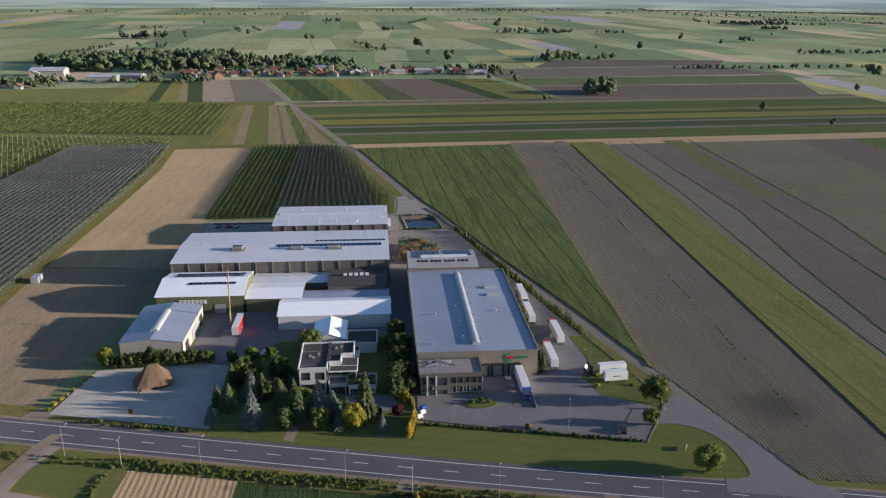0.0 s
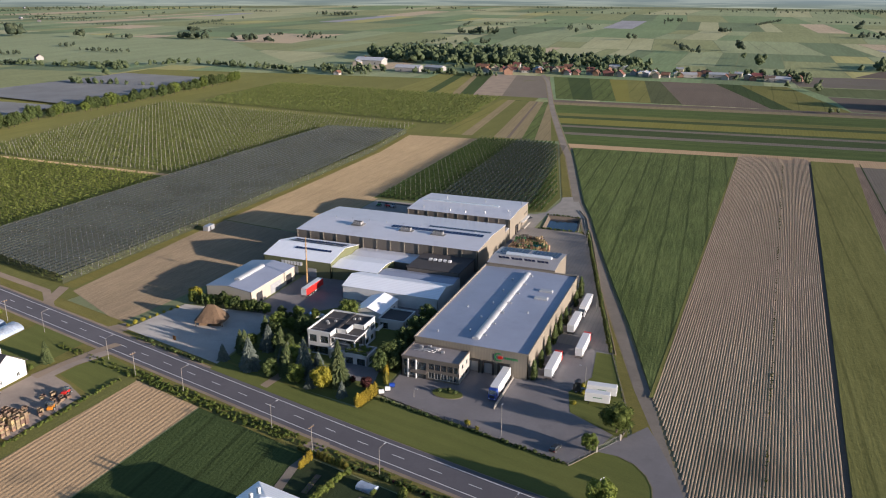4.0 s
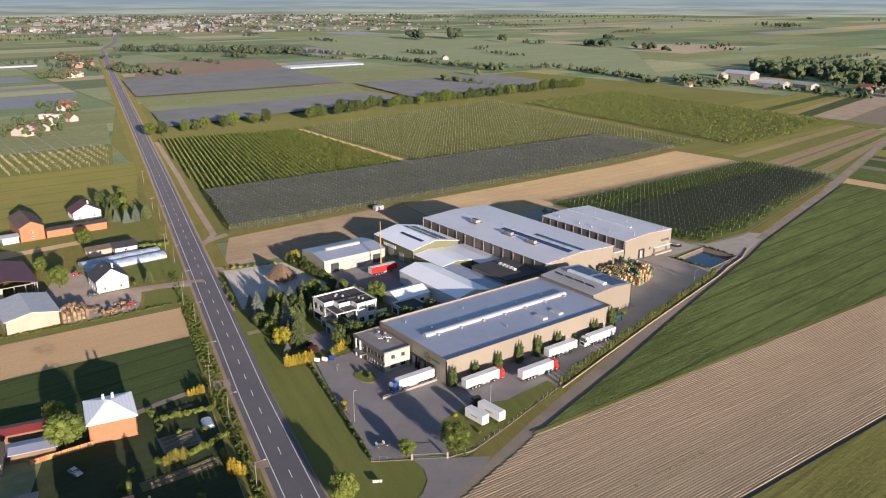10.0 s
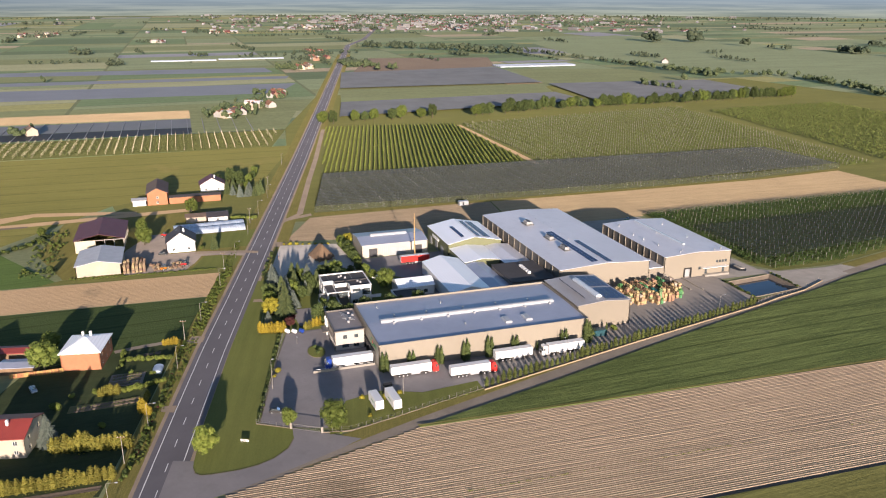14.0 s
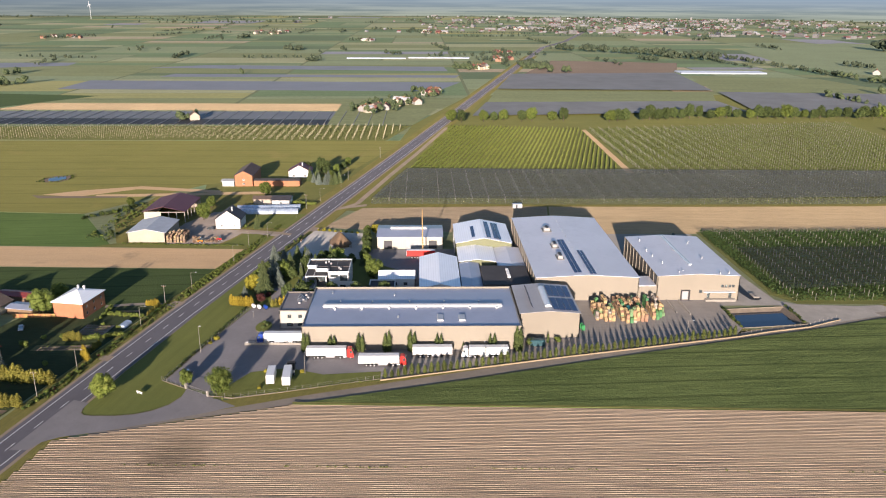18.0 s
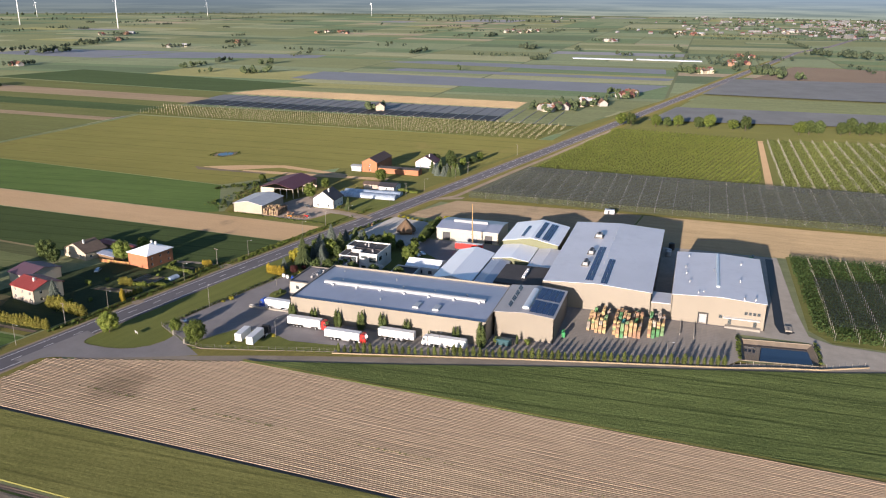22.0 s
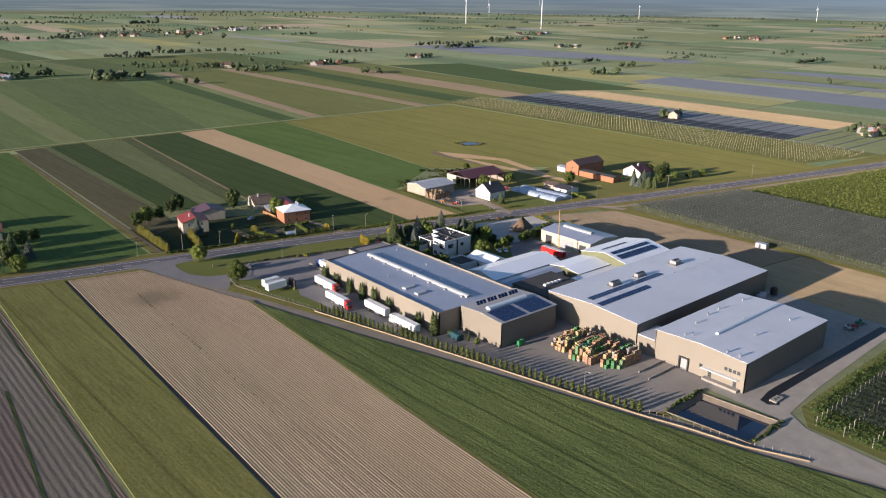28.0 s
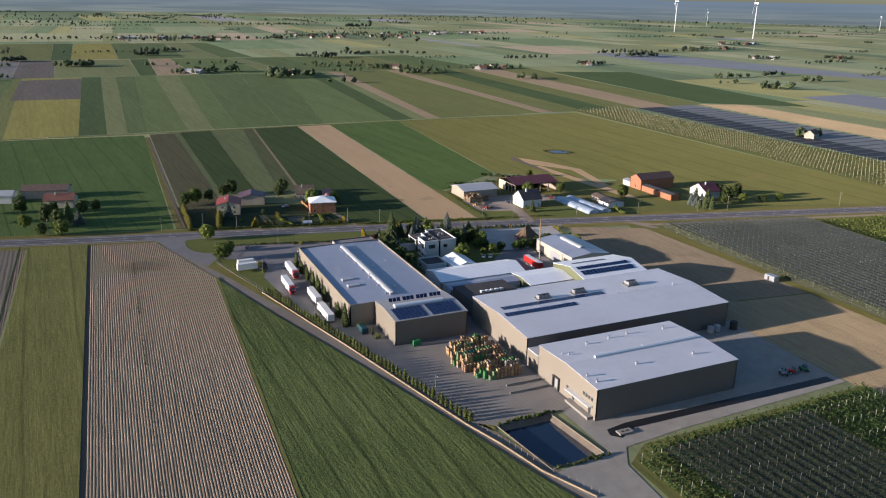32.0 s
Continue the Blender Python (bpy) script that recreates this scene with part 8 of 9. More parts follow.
# water tanks behind the great hall
for x, y, r, h, m_ in ((-87.5, 363.5, 1.5, 3.4, black_paint), (-80, 362.5, 1.3, 2.6, silver_paint), (-77, 362.5, 1.3, 2.4, silver_paint)):
    t = root("water_tank", x, y, 0.14, 0, "upright round tank behind the hall", "tank")
    Geo().cyl((0, 0, 0.3), (0, 0, h), r, r, 18).cyl((0, 0, h), (0, 0, h + 0.4), r, r * 0.3, 18).ob("tank", m_, parent=t)
    Geo().box(-r, -r, 0, r, r, 0.3).ob("plinth", concrete, parent=t)

# ---- lorries, trailers, cars ----


def wheel(parent, x, y, z, r, w, name="wheel"):
    t = Geo().cyl((x, y - w / 2, z), (x, y + w / 2, z), r, r, 14).ob(name, rubber, parent=parent)
    Geo().cyl((x, y - w / 2 - 0.02, z), (x, y + w / 2 + 0.02, z), r * 0.55, r * 0.55, 10).ob("rim", silver_paint, parent=t)


def trailer_parts(t, x0, x1, body, z0=1.25, h=4.0, legs=True):
    Geo().cbox(x0, -1.27, z0, x1, 1.27, h, 0.06).ob("box_body", body, parent=t)
    Geo().box(x0 - 0.05, -1.2, z0 + 0.05, x0 - 0.003, -0.03, h - 0.1).ob("rear_door", white_paint, parent=t)
    Geo().box(x0 - 0.05, 0.03, z0 + 0.05, x0 - 0.003, 1.2, h - 0.1).ob("rear_door", white_paint, parent=t)
    Geo().box(x0 + 0.3, -0.55, 0.95, x1 - 0.6, 0.55, z0 - 0.003).ob("chassis", black_paint, parent=t)
    Geo().box(x0, -1.25, 0.45, x0 + 0.12, 1.25, 0.62).ob("bumper", black_paint, parent=t)
    for k in range(3):
        for s in (-1, 1):
            wheel(t, x0 + 2.6 + k * 1.35, s * 1.0, 0.5, 0.5, 0.42)
    Geo().box(x0 + 6.6, -1.24, 0.55, x1 - 3.9, -1.2, z0 - 0.01).box(x0 + 6.6, 1.2, 0.55, x1 - 3.9, 1.24, z0 - 0.01).ob("side_guard", silver_paint, parent=t)
    if legs:
        for s in (-1, 1):
            Geo().box(x1 - 3.4, s * 0.9 - 0.1, 0, x1 - 3.2, s * 0.9 + 0.1, 0.95).ob("landing_leg", black_paint, parent=t)


def cab_parts(t, x0, paint_mat):
    """A tractor unit whose cab's back stands at x0."""
    prof = [(x0, 1.0), (x0, 3.55), (x0 + 0.7, 3.85), (x0 + 1.5, 3.65), (x0 + 2.05, 2.2), (x0 + 2.2, 1.3), (x0 + 2.2, 0.55), (x0 + 0.2, 0.55)]
    Geo().extrude([(x, -1.22, z) for x, z in prof], (0, 2.44, 0)).ob("cab", paint_mat, parent=t)
    Geo().extrude([(x0 + 1.57, -1.05, 3.45), (x0 + 2.06, -1.05, 2.3), (x0 + 2.06, 1.05, 2.3), (x0 + 1.57, 1.05, 3.45)], (0.05, 0, 0.03)).ob("windscreen", window_glass, parent=t)
    for s in (-1, 1):
        Geo().box(x0 + 0.9, s * 1.24 - 0.015, 2.1, x0 + 1.7, s * 1.24 + 0.015, 3.0).ob("side_window", window_glass, parent=t)
        Geo().box(x0 + 1.95, s * 1.42 - 0.12, 2.2, x0 + 2.1, s * 1.42 + 0.12, 3.0).ob("mirror", black_paint, parent=t)
        Geo().box(x0 + 2.2, s * 0.85 - 0.25, 0.75, x0 + 2.24, s * 0.85 + 0.25, 1.0).ob("headlight", white_paint, parent=t)
        wheel(t, x0 + 1.2, s * 1.02, 0.5, 0.5, 0.34)
        wheel(t, x0 - 2.4, s * 1.0, 0.5, 0.5, 0.5)
        Geo().cyl((x0 - 1.4, s * 0.9, 0.7), (x0 - 0.2, s * 0.9, 0.7), 0.33, 0.33, 10).ob("fuel_tank", silver_paint, parent=t)
    Geo().box(x0 + 2.2, -0.8, 1.1, x0 + 2.23, 0.8, 2.0).ob("grille", black_paint, parent=t)
    Geo().box(x0 - 3.2, -0.45, 0.7, x0, 0.45, 0.95).ob("frame", black_paint, parent=t)


def semi(x, y, rz, cab, label):
    t = root("lorry", x, y, 0.16, rz, label, "lorry", "parked lorries")
    trailer_parts(t, -13.6, 0.0, white_paint, legs=False)
    cab_parts(t, 0.35, cab)
    return t


semi(42.6, 214.2, -90, blue_paint, "white box lorry with a blue cab at the loading dock")
semi(55.2, 244.6, 90, red_paint, "white box lorry with a red cab beside the hall")
semi(61.3, 262.9, 90, red_paint, "white box lorry with a red cab in the yard")
semi(55.2, 286.8, -90, white_paint, "white box lorry with a white cab beside the hall")
t = root("box_trailer", 54.6, 281.0, 0.16, 90, "white parked box trailer without a lorry", "trailer", "parked lorries")
trailer_parts(t, -13.6, 0.0, white_paint)
t = root("box_trailer", -52.6, 277.0, 0.16, 90, "red parked curtain trailer with a pale roof", "trailer")
trailer_parts(t, -13.6, 0.0, red_paint)
Geo().box(-13.5, -1.2, 4.003, -0.1, 1.2, 4.06).ob("roof_sheet", white_paint, parent=t)
for x, y, rz, ln in ((72.6, 222.0, 4, 7.4), (73.0, 227.2, 4, 9.0)):
    t = root("swap_body", x, y, 0.18, rz, "white box body standing on legs on the grass", "container", "box bodies")
    Geo().cbox(-ln / 2, -1.27, 1.1, ln / 2, 1.27, 3.9, 0.06).ob("box_body", white_paint, parent=t)
    Geo().box(ln / 2 + 0.003, -1.15, 1.2, ln / 2 + 0.05, -0.02, 3.8).ob("rear_door", white_paint, parent=t)
    Geo().box(ln / 2 + 0.003, 0.02, 1.2, ln / 2 + 0.05, 1.15, 3.8).ob("rear_door", white_paint, parent=t)
    for sx in (-1, 1):
        for sy in (-1, 1):
            Geo().box(sx * (ln / 2 - 1.2) - 0.1, sy * 1.0 - 0.1, 0, sx * (ln / 2 - 1.2) + 0.1, sy * 1.0 + 0.1, 1.1).ob("leg", black_paint, parent=t)
    for k in range(5):
        Geo().box(-1.2 + k * 0.55, -1.3, 2.4, -0.8 + k * 0.55, -1.273, 2.7).ob("lettering_bar", green_paint, parent=t)
t = root("tractor_unit", 66.4, 227.4, 0.16, 184, "dark parked tractor unit beside box bodies", "lorry")
cab_parts(t, 0, black_paint)


def car(x, y, rz, m_, label):
    t = root("car", x, y, 0.15, rz, label, "car", "parked cars")
    Geo().extrude([(px, -0.87, pz) for px, pz in ((-2.1, 0.35), (-2.15, 0.85), (-1.9, 0.98), (0.9, 0.95), (2.0, 0.78), (2.15, 0.5), (2.1, 0.35))], (0, 1.74, 0)).ob("body", m_, parent=t)
    Geo().extrude([(px, -0.74, pz) for px, pz in ((-1.8, 0.96), (-1.35, 1.42), (0.2, 1.45), (0.95, 0.95))], (0, 1.48, 0)).ob("cabin", window_glass, parent=t)
    Geo().cbox(-1.3, -0.72, 1.43, 0.2, 0.72, 1.49, 0.03).ob("roof", m_, parent=t)
    for sx in (-1.3, 1.35):
        for s in (-1, 1):
            wheel(t, sx, s * 0.78, 0.32, 0.32, 0.2)
    for s in (-1, 1):
        Geo().box(2.08, s * 0.6 - 0.18, 0.6, 2.16, s * 0.6 + 0.18, 0.74).ob("headlight", white_paint, parent=t)
        Geo().box(-2.18, s * 0.65 - 0.14, 0.7, -2.1, s * 0.65 + 0.14, 0.85).ob("tail_light", red_paint, parent=t)


car(66.6, 193.0, 75, black_paint, "black car parked on the forecourt")
car(-37.4, 248.7, 60, white_paint, "white car parked in the yard")
car(-40.3, 250.2, 60, white_paint, "white car parked in the yard")
car(-100.2, 159.2, 80, black_paint, "dark car beside the white house")
car(30, 122, 20, silver_paint, "silver car parked in a garden")
car(44, 108, 80, white_paint, "white car parked beside the barn")

# ---- stacked crates ----


def crate_mesh(m_, w=1.2, d=1.0, h=0.72):
    g = Geo()
    k = 0.03
    loops = [(0.0, 0.06), (0.09, 0.06), (0.10, 0.0), (0.28, 0.0), (0.285, k), (0.315, k), (0.32, 0.0), (0.50, 0.0), (0.505, k), (0.535, k), (0.54, 0.0), (h, 0.0), (h, 0.06), (0.14, 0.06)]
    vs = []
    for z, e in loops:
        x, y = w / 2 - e, d / 2 - e
        vs += [(-x, -y, z), (x, -y, z), (x, y, z), (-x, y, z)]
    n = len(loops)
    g.add(vs, [(4 * i + j, 4 * i + (j + 1) % 4, 4 * i + 4 + (j + 1) % 4, 4 * i + 4 + j) for i in range(n - 1) for j in range(4)] + [(3, 2, 1, 0), tuple(range(4 * n - 4, 4 * n))])
    return g.mesh("crate", m_)


CRATES = [crate_mesh(wood), crate_mesh(crate_green), crate_mesh(crate_teal), crate_mesh(paint("weathered_crate_wood", (0.22, 0.155, 0.10), rough=0.9, var=0.25, big=0.6, small=6, per_object=0.6), 1.4, 1.2),
          crate_mesh(paint("faded_green_crate", (0.13, 0.22, 0.10), rough=0.6, var=0.15, big=0.6, small=6, per_object=0.4)), crate_mesh(paint("grey_crate", (0.27, 0.235, 0.20), rough=0.7, var=0.2, big=0.6, small=6, per_object=0.5))]
cr = random.Random(8)
for r in range(16):
    y = 338.4 + r * 1.5 + (2.0 if r > 4 else 0) + (2.0 if r > 11 else 0)
    n = (9, 9, 11, 12, 13, 13, 14, 14, 14, 13, 13, 13, 12, 12, 10, 9)[r]
    x0 = 8.2 + (0.7 if r % 4 > 1 else 0) + max(0, 4 - r) * 1.1
    base, left = 0, 0
    for k in range(n):
        if left <= 0:
            base, left = cr.choices((0, 1, 2, 4, 5), (7, 1.4, 0.4, 1.6, 1.8))[0], cr.randint(1, 4)
            hgt = cr.choice((4, 5, 6, 6, 7))
        left -= 1
        if cr.random() < 0.05:
            continue
        st = root("crate_stack", x0 + k * 1.34 + cr.uniform(-0.05, 0.05), y + cr.uniform(-0.05, 0.05), 0.18, 90 + cr.uniform(-3, 3), {0: "stack of slatted wooden fruit crates", 1: "stack of green plastic fruit crates", 2: "stack of teal plastic fruit crates", 4: "stack of faded green fruit crates", 5: "stack of greyed wooden fruit crates"}[base], "crate stack", "stacked crates")
        for q in range(hgt - (cr.random() < 0.3) - (2 if k == n - 1 else 0)):
            o = new("crate", CRATES[base if cr.random() > 0.08 else cr.choice((0, 0, 4, 5))])
            o.parent = st
            o.location = (cr.uniform(-0.03, 0.03), cr.uniform(-0.03, 0.03), q * 0.73)
for x, y in ((31.2, 330.6), (32.9, 330.9)):
    st = root("waste_container", x, y, 0.16, 0, "green metal waste container beside the annex", "container")
    Geo().cbox(-0.7, -0.6, 0.15, 0.7, 0.6, 2.2, 0.2).ob("body", green_paint, parent=st)
    Geo().box(-0.6, -0.5, 0, 0.6, 0.5, 0.147).ob("skid", black_paint, parent=st)
dark_teal = paint("dark_teal_paint", (0.012, 0.06, 0.075), rough=0.5, var=0.15, big=0.6, small=5)
st = root("waste_container", 46.2, 311.8, 0.16, 0, "dark teal press container beside the hall", "container")
Geo().cbox(-1.2, -2.6, 0.2, 1.2, 2.6, 2.4, 0.2).ob("body", dark_teal, parent=st)
Geo().box(-1.0, -2.4, 0, 1.0, 2.4, 0.197).ob("skid", black_paint, parent=st)
# pallets and gear in the farm yard and behind the rear hall
for r in range(11):
    for k in range(6):
        x, y = -78.2 - r * 1.5 + cr.uniform(-0.1, 0.1), 143.3 + k * 1.5 + (0.7 if k > 1 else 0) + cr.uniform(-0.1, 0.1)
        if cr.random() < (0.06 if r < 5 else 0.4) or (r > 7 and k < 2):
            continue
        st = root("crate_stack", x, y, 0.08, cr.uniform(-5, 5), "stack of weathered crates in the farm yard", "crate stack", "farm yard crates")
        for q in range(cr.choice((4, 5, 5, 6)) if r < 6 else cr.choice((2, 3, 4))):
            o = new("crate", CRATES[3 if cr.random() < 0.85 else 0])
            o.parent = st
            o.location = (cr.uniform(-0.05, 0.05), cr.uniform(-0.05, 0.05), q * 0.73)
for k in range(26):
    x, y = -77.6 - cr.random() * 9.0, 154.0 + (k % 13) * 1.1
    if 158.2 < y < 161.6:
        continue
    st = root("pallet_heap", x, y, 0.08, cr.uniform(-40, 40), "low heap of old pallets and crates", "pallet heap", "farm yard lumber")
    for q in range(cr.choice((1, 2, 2, 3))):
        o = new("crate", CRATES[3])
        o.parent = st
        o.location = (cr.uniform(-0.2, 0.2), cr.uniform(-0.2, 0.2), q * 0.5)
        o.scale = (1.0, 1.0, 0.68)
for x, y, m_, lab in ((-77.4, 159.9, orange_paint, "small orange farm machine in the yard"), (-80.4, 168.6, red_paint, "small red farm machine in the yard"), (-131, 159.6, red_paint, "small red farm machine behind the white house"), (-79, 400.4, red_paint, "red farm implement behind the hall"), (-84, 400.6, green_paint, "green farm implement behind the hall"), (-75, 400, silver_paint, "grey farm implement behind the hall")):
    t = root("farm_machine", x, y, 0.16, cr.uniform(0, 180), lab, "farm machine")
    Geo().cbox(-1.6, -0.8, 0.7, 0.8, 0.8, 1.5, 0.2).ob("body", m_, parent=t)
    Geo().cbox(-0.4, -0.7, 1.5, 0.7, 0.7, 2.5, 0.15).ob("cab", window_glass, parent=t)
    Geo().box(0.8, -0.15, 0.6, 2.6, 0.15, 0.8).ob("drawbar", black_paint, parent=t)
    for s in (-1, 1):
        wheel(t, -0.8, s * 0.95, 0.6, 0.6, 0.35)
        wheel(t, 1.0, s * 0.9, 0.4, 0.4, 0.25)

# ---- pond, fences, poles, signs ----
m, nt, p, out = nodes_of("water")
p.inputs["Base Color"].default_value = (0.010, 0.022, 0.045, 1)
p.inputs["Roughness"].default_value = 0.04
tc = nt.nodes.new("ShaderNodeTexCoord").outputs["Object"]
bp = nt.nodes.new("ShaderNodeBump")
bp.inputs["Strength"].default_value, bp.inputs["Distance"].default_value = 0.15, 0.02
nt.links.new(noise_node(nt, tc, 1.5), bp.inputs["Height"])
nt.links.new(bp.outputs[0], p.inputs["Normal"])
water_mat = m
sheet("pool_water", POOL, Z4 + 0.05, water_mat, "still blue water of a small meadow pool", "water")
pc = (sum(q[0] for q in POND) / 4, sum(q[1] for q in POND) / 4)


def shrunk(k):
    return [(pc[0] + (x - pc[0]) * k, pc[1] + (y - pc[1]) * k) for x, y in POND]


liner = paint("pond_liner", (0.15, 0.12, 0.09), rough=0.8, var=0.25, big=0.3, small=2, stain=0.3)
g = Geo()
a_, b_ = shrunk(1.0), shrunk(0.72)
for i in range(4):
    j = (i + 1) % 4
    g.add([(*a_[i], 0.0), (*a_[j], 0.0), (*b_[j], -2.4), (*b_[i], -2.4)], [(3, 2, 1, 0)])
g.add([(*q, -2.4) for q in b_], [(0, 1, 2, 3)])
tagged(g.ob("pond_basin", liner), "sloping lined basin of a fire pond", "pond", "", "structure")
w_ = shrunk(0.86)
tagged(Geo().add([(*q, -1.15) for q in w_], [(0, 1, 2, 3)]).ob("water", water_mat), "still dark blue water of the pond", "water", "", "structure")
g = Geo()
a_, b_ = shrunk(1.022), shrunk(1.0)
for i in range(4):
    j = (i + 1) % 4
    g.add([(*b_[i], 0.0), (*b_[j], 0.0), (*b_[j], 0.3), (*b_[i], 0.3), (*a_[i], 0.0), (*a_[j], 0.0), (*a_[j], 0.3), (*a_[i], 0.3)], [(0, 1, 2, 3), (3, 2, 6, 7), (5, 4, 7, 6)])
tagged(g.ob("pond_kerb", kerb_stone), "concrete kerb round the pond", "kerb", "", "structure")
pond_spots = []
for k in range(26):
    pond_spots.append((PLANT_RND.choice(("bush_dark", "bush")), 11.5 + PLANT_RND.uniform(-0.6, 0.9) + (k % 13) * 1.35 + (0 if k < 13 else -1.5), (391.3 if k < 13 else 417.9) + PLANT_RND.uniform(-0.5, 0.5), PLANT_RND.uniform(0.35, 0.6)))
scrub("pond_scrub", "dark weed scrub along the pond bank", pond_spots, "scrub")
for k in range(6):
    plant("bush", 30.5 - k * 2.8 + PLANT_RND.uniform(-0.4, 0.4), 391.6 + 0.05 * k, PLANT_RND.uniform(0.3, 0.5), "bush", "small weed shrub along the pond's edge", "pond shrubs")
sheet("trench_strip", [(3.5, 409.5), (1.0, 412), (-6, 408.6), (-88, 410), (-88, 406.6), (-5, 405.2), (2.5, 406.5)], Z4 + 0.06, paint("black_liner", (0.012, 0.012, 0.014), rough=0.6, var=0.3, big=0.3, small=3), "black lined drainage strip behind the hall", "drain")
slab = root("concrete_slab", -1.5, 409.8, 0.2, 0, "pale concrete slab with two round covers", "slab")
Geo().cbox(-2.4, -1.2, 0, 2.4, 1.2, 0.5, 0.05).ob("slab", concrete, parent=slab)
for x in (-0.8, 0.8):
    Geo().cyl((x, 0, 0.5), (x, 0, 0.56), 0.45, 0.45, 12).ob("cover", dark_metal, parent=slab)


def fence(pts, gap, h, label, rail=fence_grey, name="fence", rails=3, base=True):
    t = root(name, 0, 0, 0, 0, label, "fence")
    for a, b in zip(pts, pts[1:]):
        a, b = Vector(a), Vector(b)
        L = (b - a).length
        n = max(1, round(L / gap))
        d = (b - a).normalized()
        for k in range(n + 1):
            q = a + d * (L * k / n)
            Geo().box(q.x - 0.04, q.y - 0.04, 0, q.x + 0.04, q.y + 0.04, h).ob("post", rail, parent=t)
        for k in range(rails):
            z = h * (0.25 + 0.7 * k / (rails - 1))
            Geo().cyl((a.x, a.y, z), (b.x, b.y, z), 0.016, 0.016, 4).ob("rail", rail, parent=t)
        if base:
            nrm = Vector((-d.y, d.x)) * 0.07
            Geo().prism([tuple(a + nrm), tuple(b + nrm), tuple(b - nrm), tuple(a - nrm)], 0, 0.3).ob("plinth", kerb_stone, parent=t)
    return t


g = Geo()
KW = [(72.6, 257.0), (56.0, 320.5), (39.6, 388.0), (35.4, 401.0), (31.4, 417.5), (24.4, 433.0)]
for a, b in zip(KW, KW[1:]):
    a, b = Vector(a), Vector(b)
    nrm = Vector((-(b - a).y, (b - a).x)).normalized() * 0.16
    g.prism([tuple(a + nrm), tuple(b + nrm), tuple(b - nrm), tuple(a - nrm)][::-1], 0, 0.55)
tagged(g.ob("kerb_wall", paint("sandy_kerb", (0.30, 0.23, 0.145), rough=0.85, var=0.25, big=0.3, small=3, stain=0.2)), "low sandy kerb wall between hedge and lane", "kerb", "", "structure")
rail = root("dock_barrier", 44.6, 0, 0.14, 0, "low concrete wall with a rail beside the loading dock", "barrier")
Geo().cbox(-0.15, 207.5, 0, 0.15, 228.3, 0.75, 0.05).ob("wall", concrete, parent=rail)
Geo().cyl((0, 207.7, 1.15), (0, 228.2, 1.15), 0.04, 0.04, 6).ob("rail", steel, parent=rail)
for k in range(8):
    Geo().cyl((0, 207.8 + k * 2.9, 0.72), (0, 207.8 + k * 2.9, 1.15), 0.035, 0.035, 6).ob("post", steel, parent=rail)
fence([(10, 201.9), (33, 196.7), (71.3, 187.2)], 2.6, 1.3, "low dark mesh fence behind a front hedge", base=False)
fence([(71.5, 186.6), (77.0, 195.6)], 2.2, 1.7, "grey mesh fence on a low plinth beside the gate")
fence([(82.2, 204.2), (83.6, 212), (80.2, 226), (75.6, 242), (71.3, 257.4)], 2.5, 1.7, "grey mesh fence on a low plinth beside the lane")
fence([(36.8, 389.5), (33.8, 400), (29.8, 417), (23, 432)], 2.4, 1.5, "wire fence on pale posts beside the pond", post_pale, base=False, rails=0)
gate = root("sliding_gate", 79.7, 199.9, 0.15, 58, "grey steel sliding gate across the access road", "gate")
for k in range(17):
    Geo().box(-4.4 + k * 0.55, -0.02, 0.15, -4.36 + k * 0.55, 0.02, 1.6).ob("bar", fence_grey, parent=gate)
for z in (0.15, 1.55):
    Geo().box(-4.45, -0.04, z, 4.45, 0.04, z + 0.1).ob("rail", fence_grey, parent=gate)
for x in (-4.8, 4.8):
    Geo().cbox(x - 0.25, -0.25, 0, x + 0.25, 0.25, 1.9, 0.05).ob("pillar", concrete, parent=gate)


def lamp_post(x, y, h, rz, label, arm=1.6, z=0.1):
    t = root("street_lamp", x, y, z, rz, label, "street lamp", "lamp posts")
    Geo().cyl((0, 0, 0), (0, 0, h), 0.085, 0.05, 8).ob("pole", pole_grey, parent=t)
    Geo().cyl((0, 0, h), (arm, 0, h + 0.25), 0.035, 0.03, 6).ob("arm", pole_grey, parent=t)
    Geo().cbox(arm - 0.1, -0.15, h + 0.18, arm + 0.6, 0.15, h + 0.34, 0.04).ob("head", silver_paint, parent=t)
    return t


lamp_post(51.0, 193.6, 9.9, 90, "tall white flag pole beside the car park", arm=0.3)
lamp_post(41.0, 367.5, 7.0, 90, "white yard lamp on a tall pole", z=0.15)
lamp_post(67.0, 232.0, 6.5, 180, "slim yard lamp beside the parked lorries", z=0.15)
lamp_post(59.5, 292.0, 6.5, 180, "slim yard lamp beside the hedge", z=0.15)
lamp_post(19.6, 205.7, 2.6, 0, "low lamp beside the traffic island", arm=0.5, z=0.15)
for s in range(9):
    q, d = along(ROAD, 232 + s * 38.5)
    lamp_post(q.x - d.y * 9.4, q.y + d.x * 9.4, 8.0, math.degrees(math.atan2(d.y, d.x)) - 90, "grey roadside street lamp with a curved arm", arm=2.2)


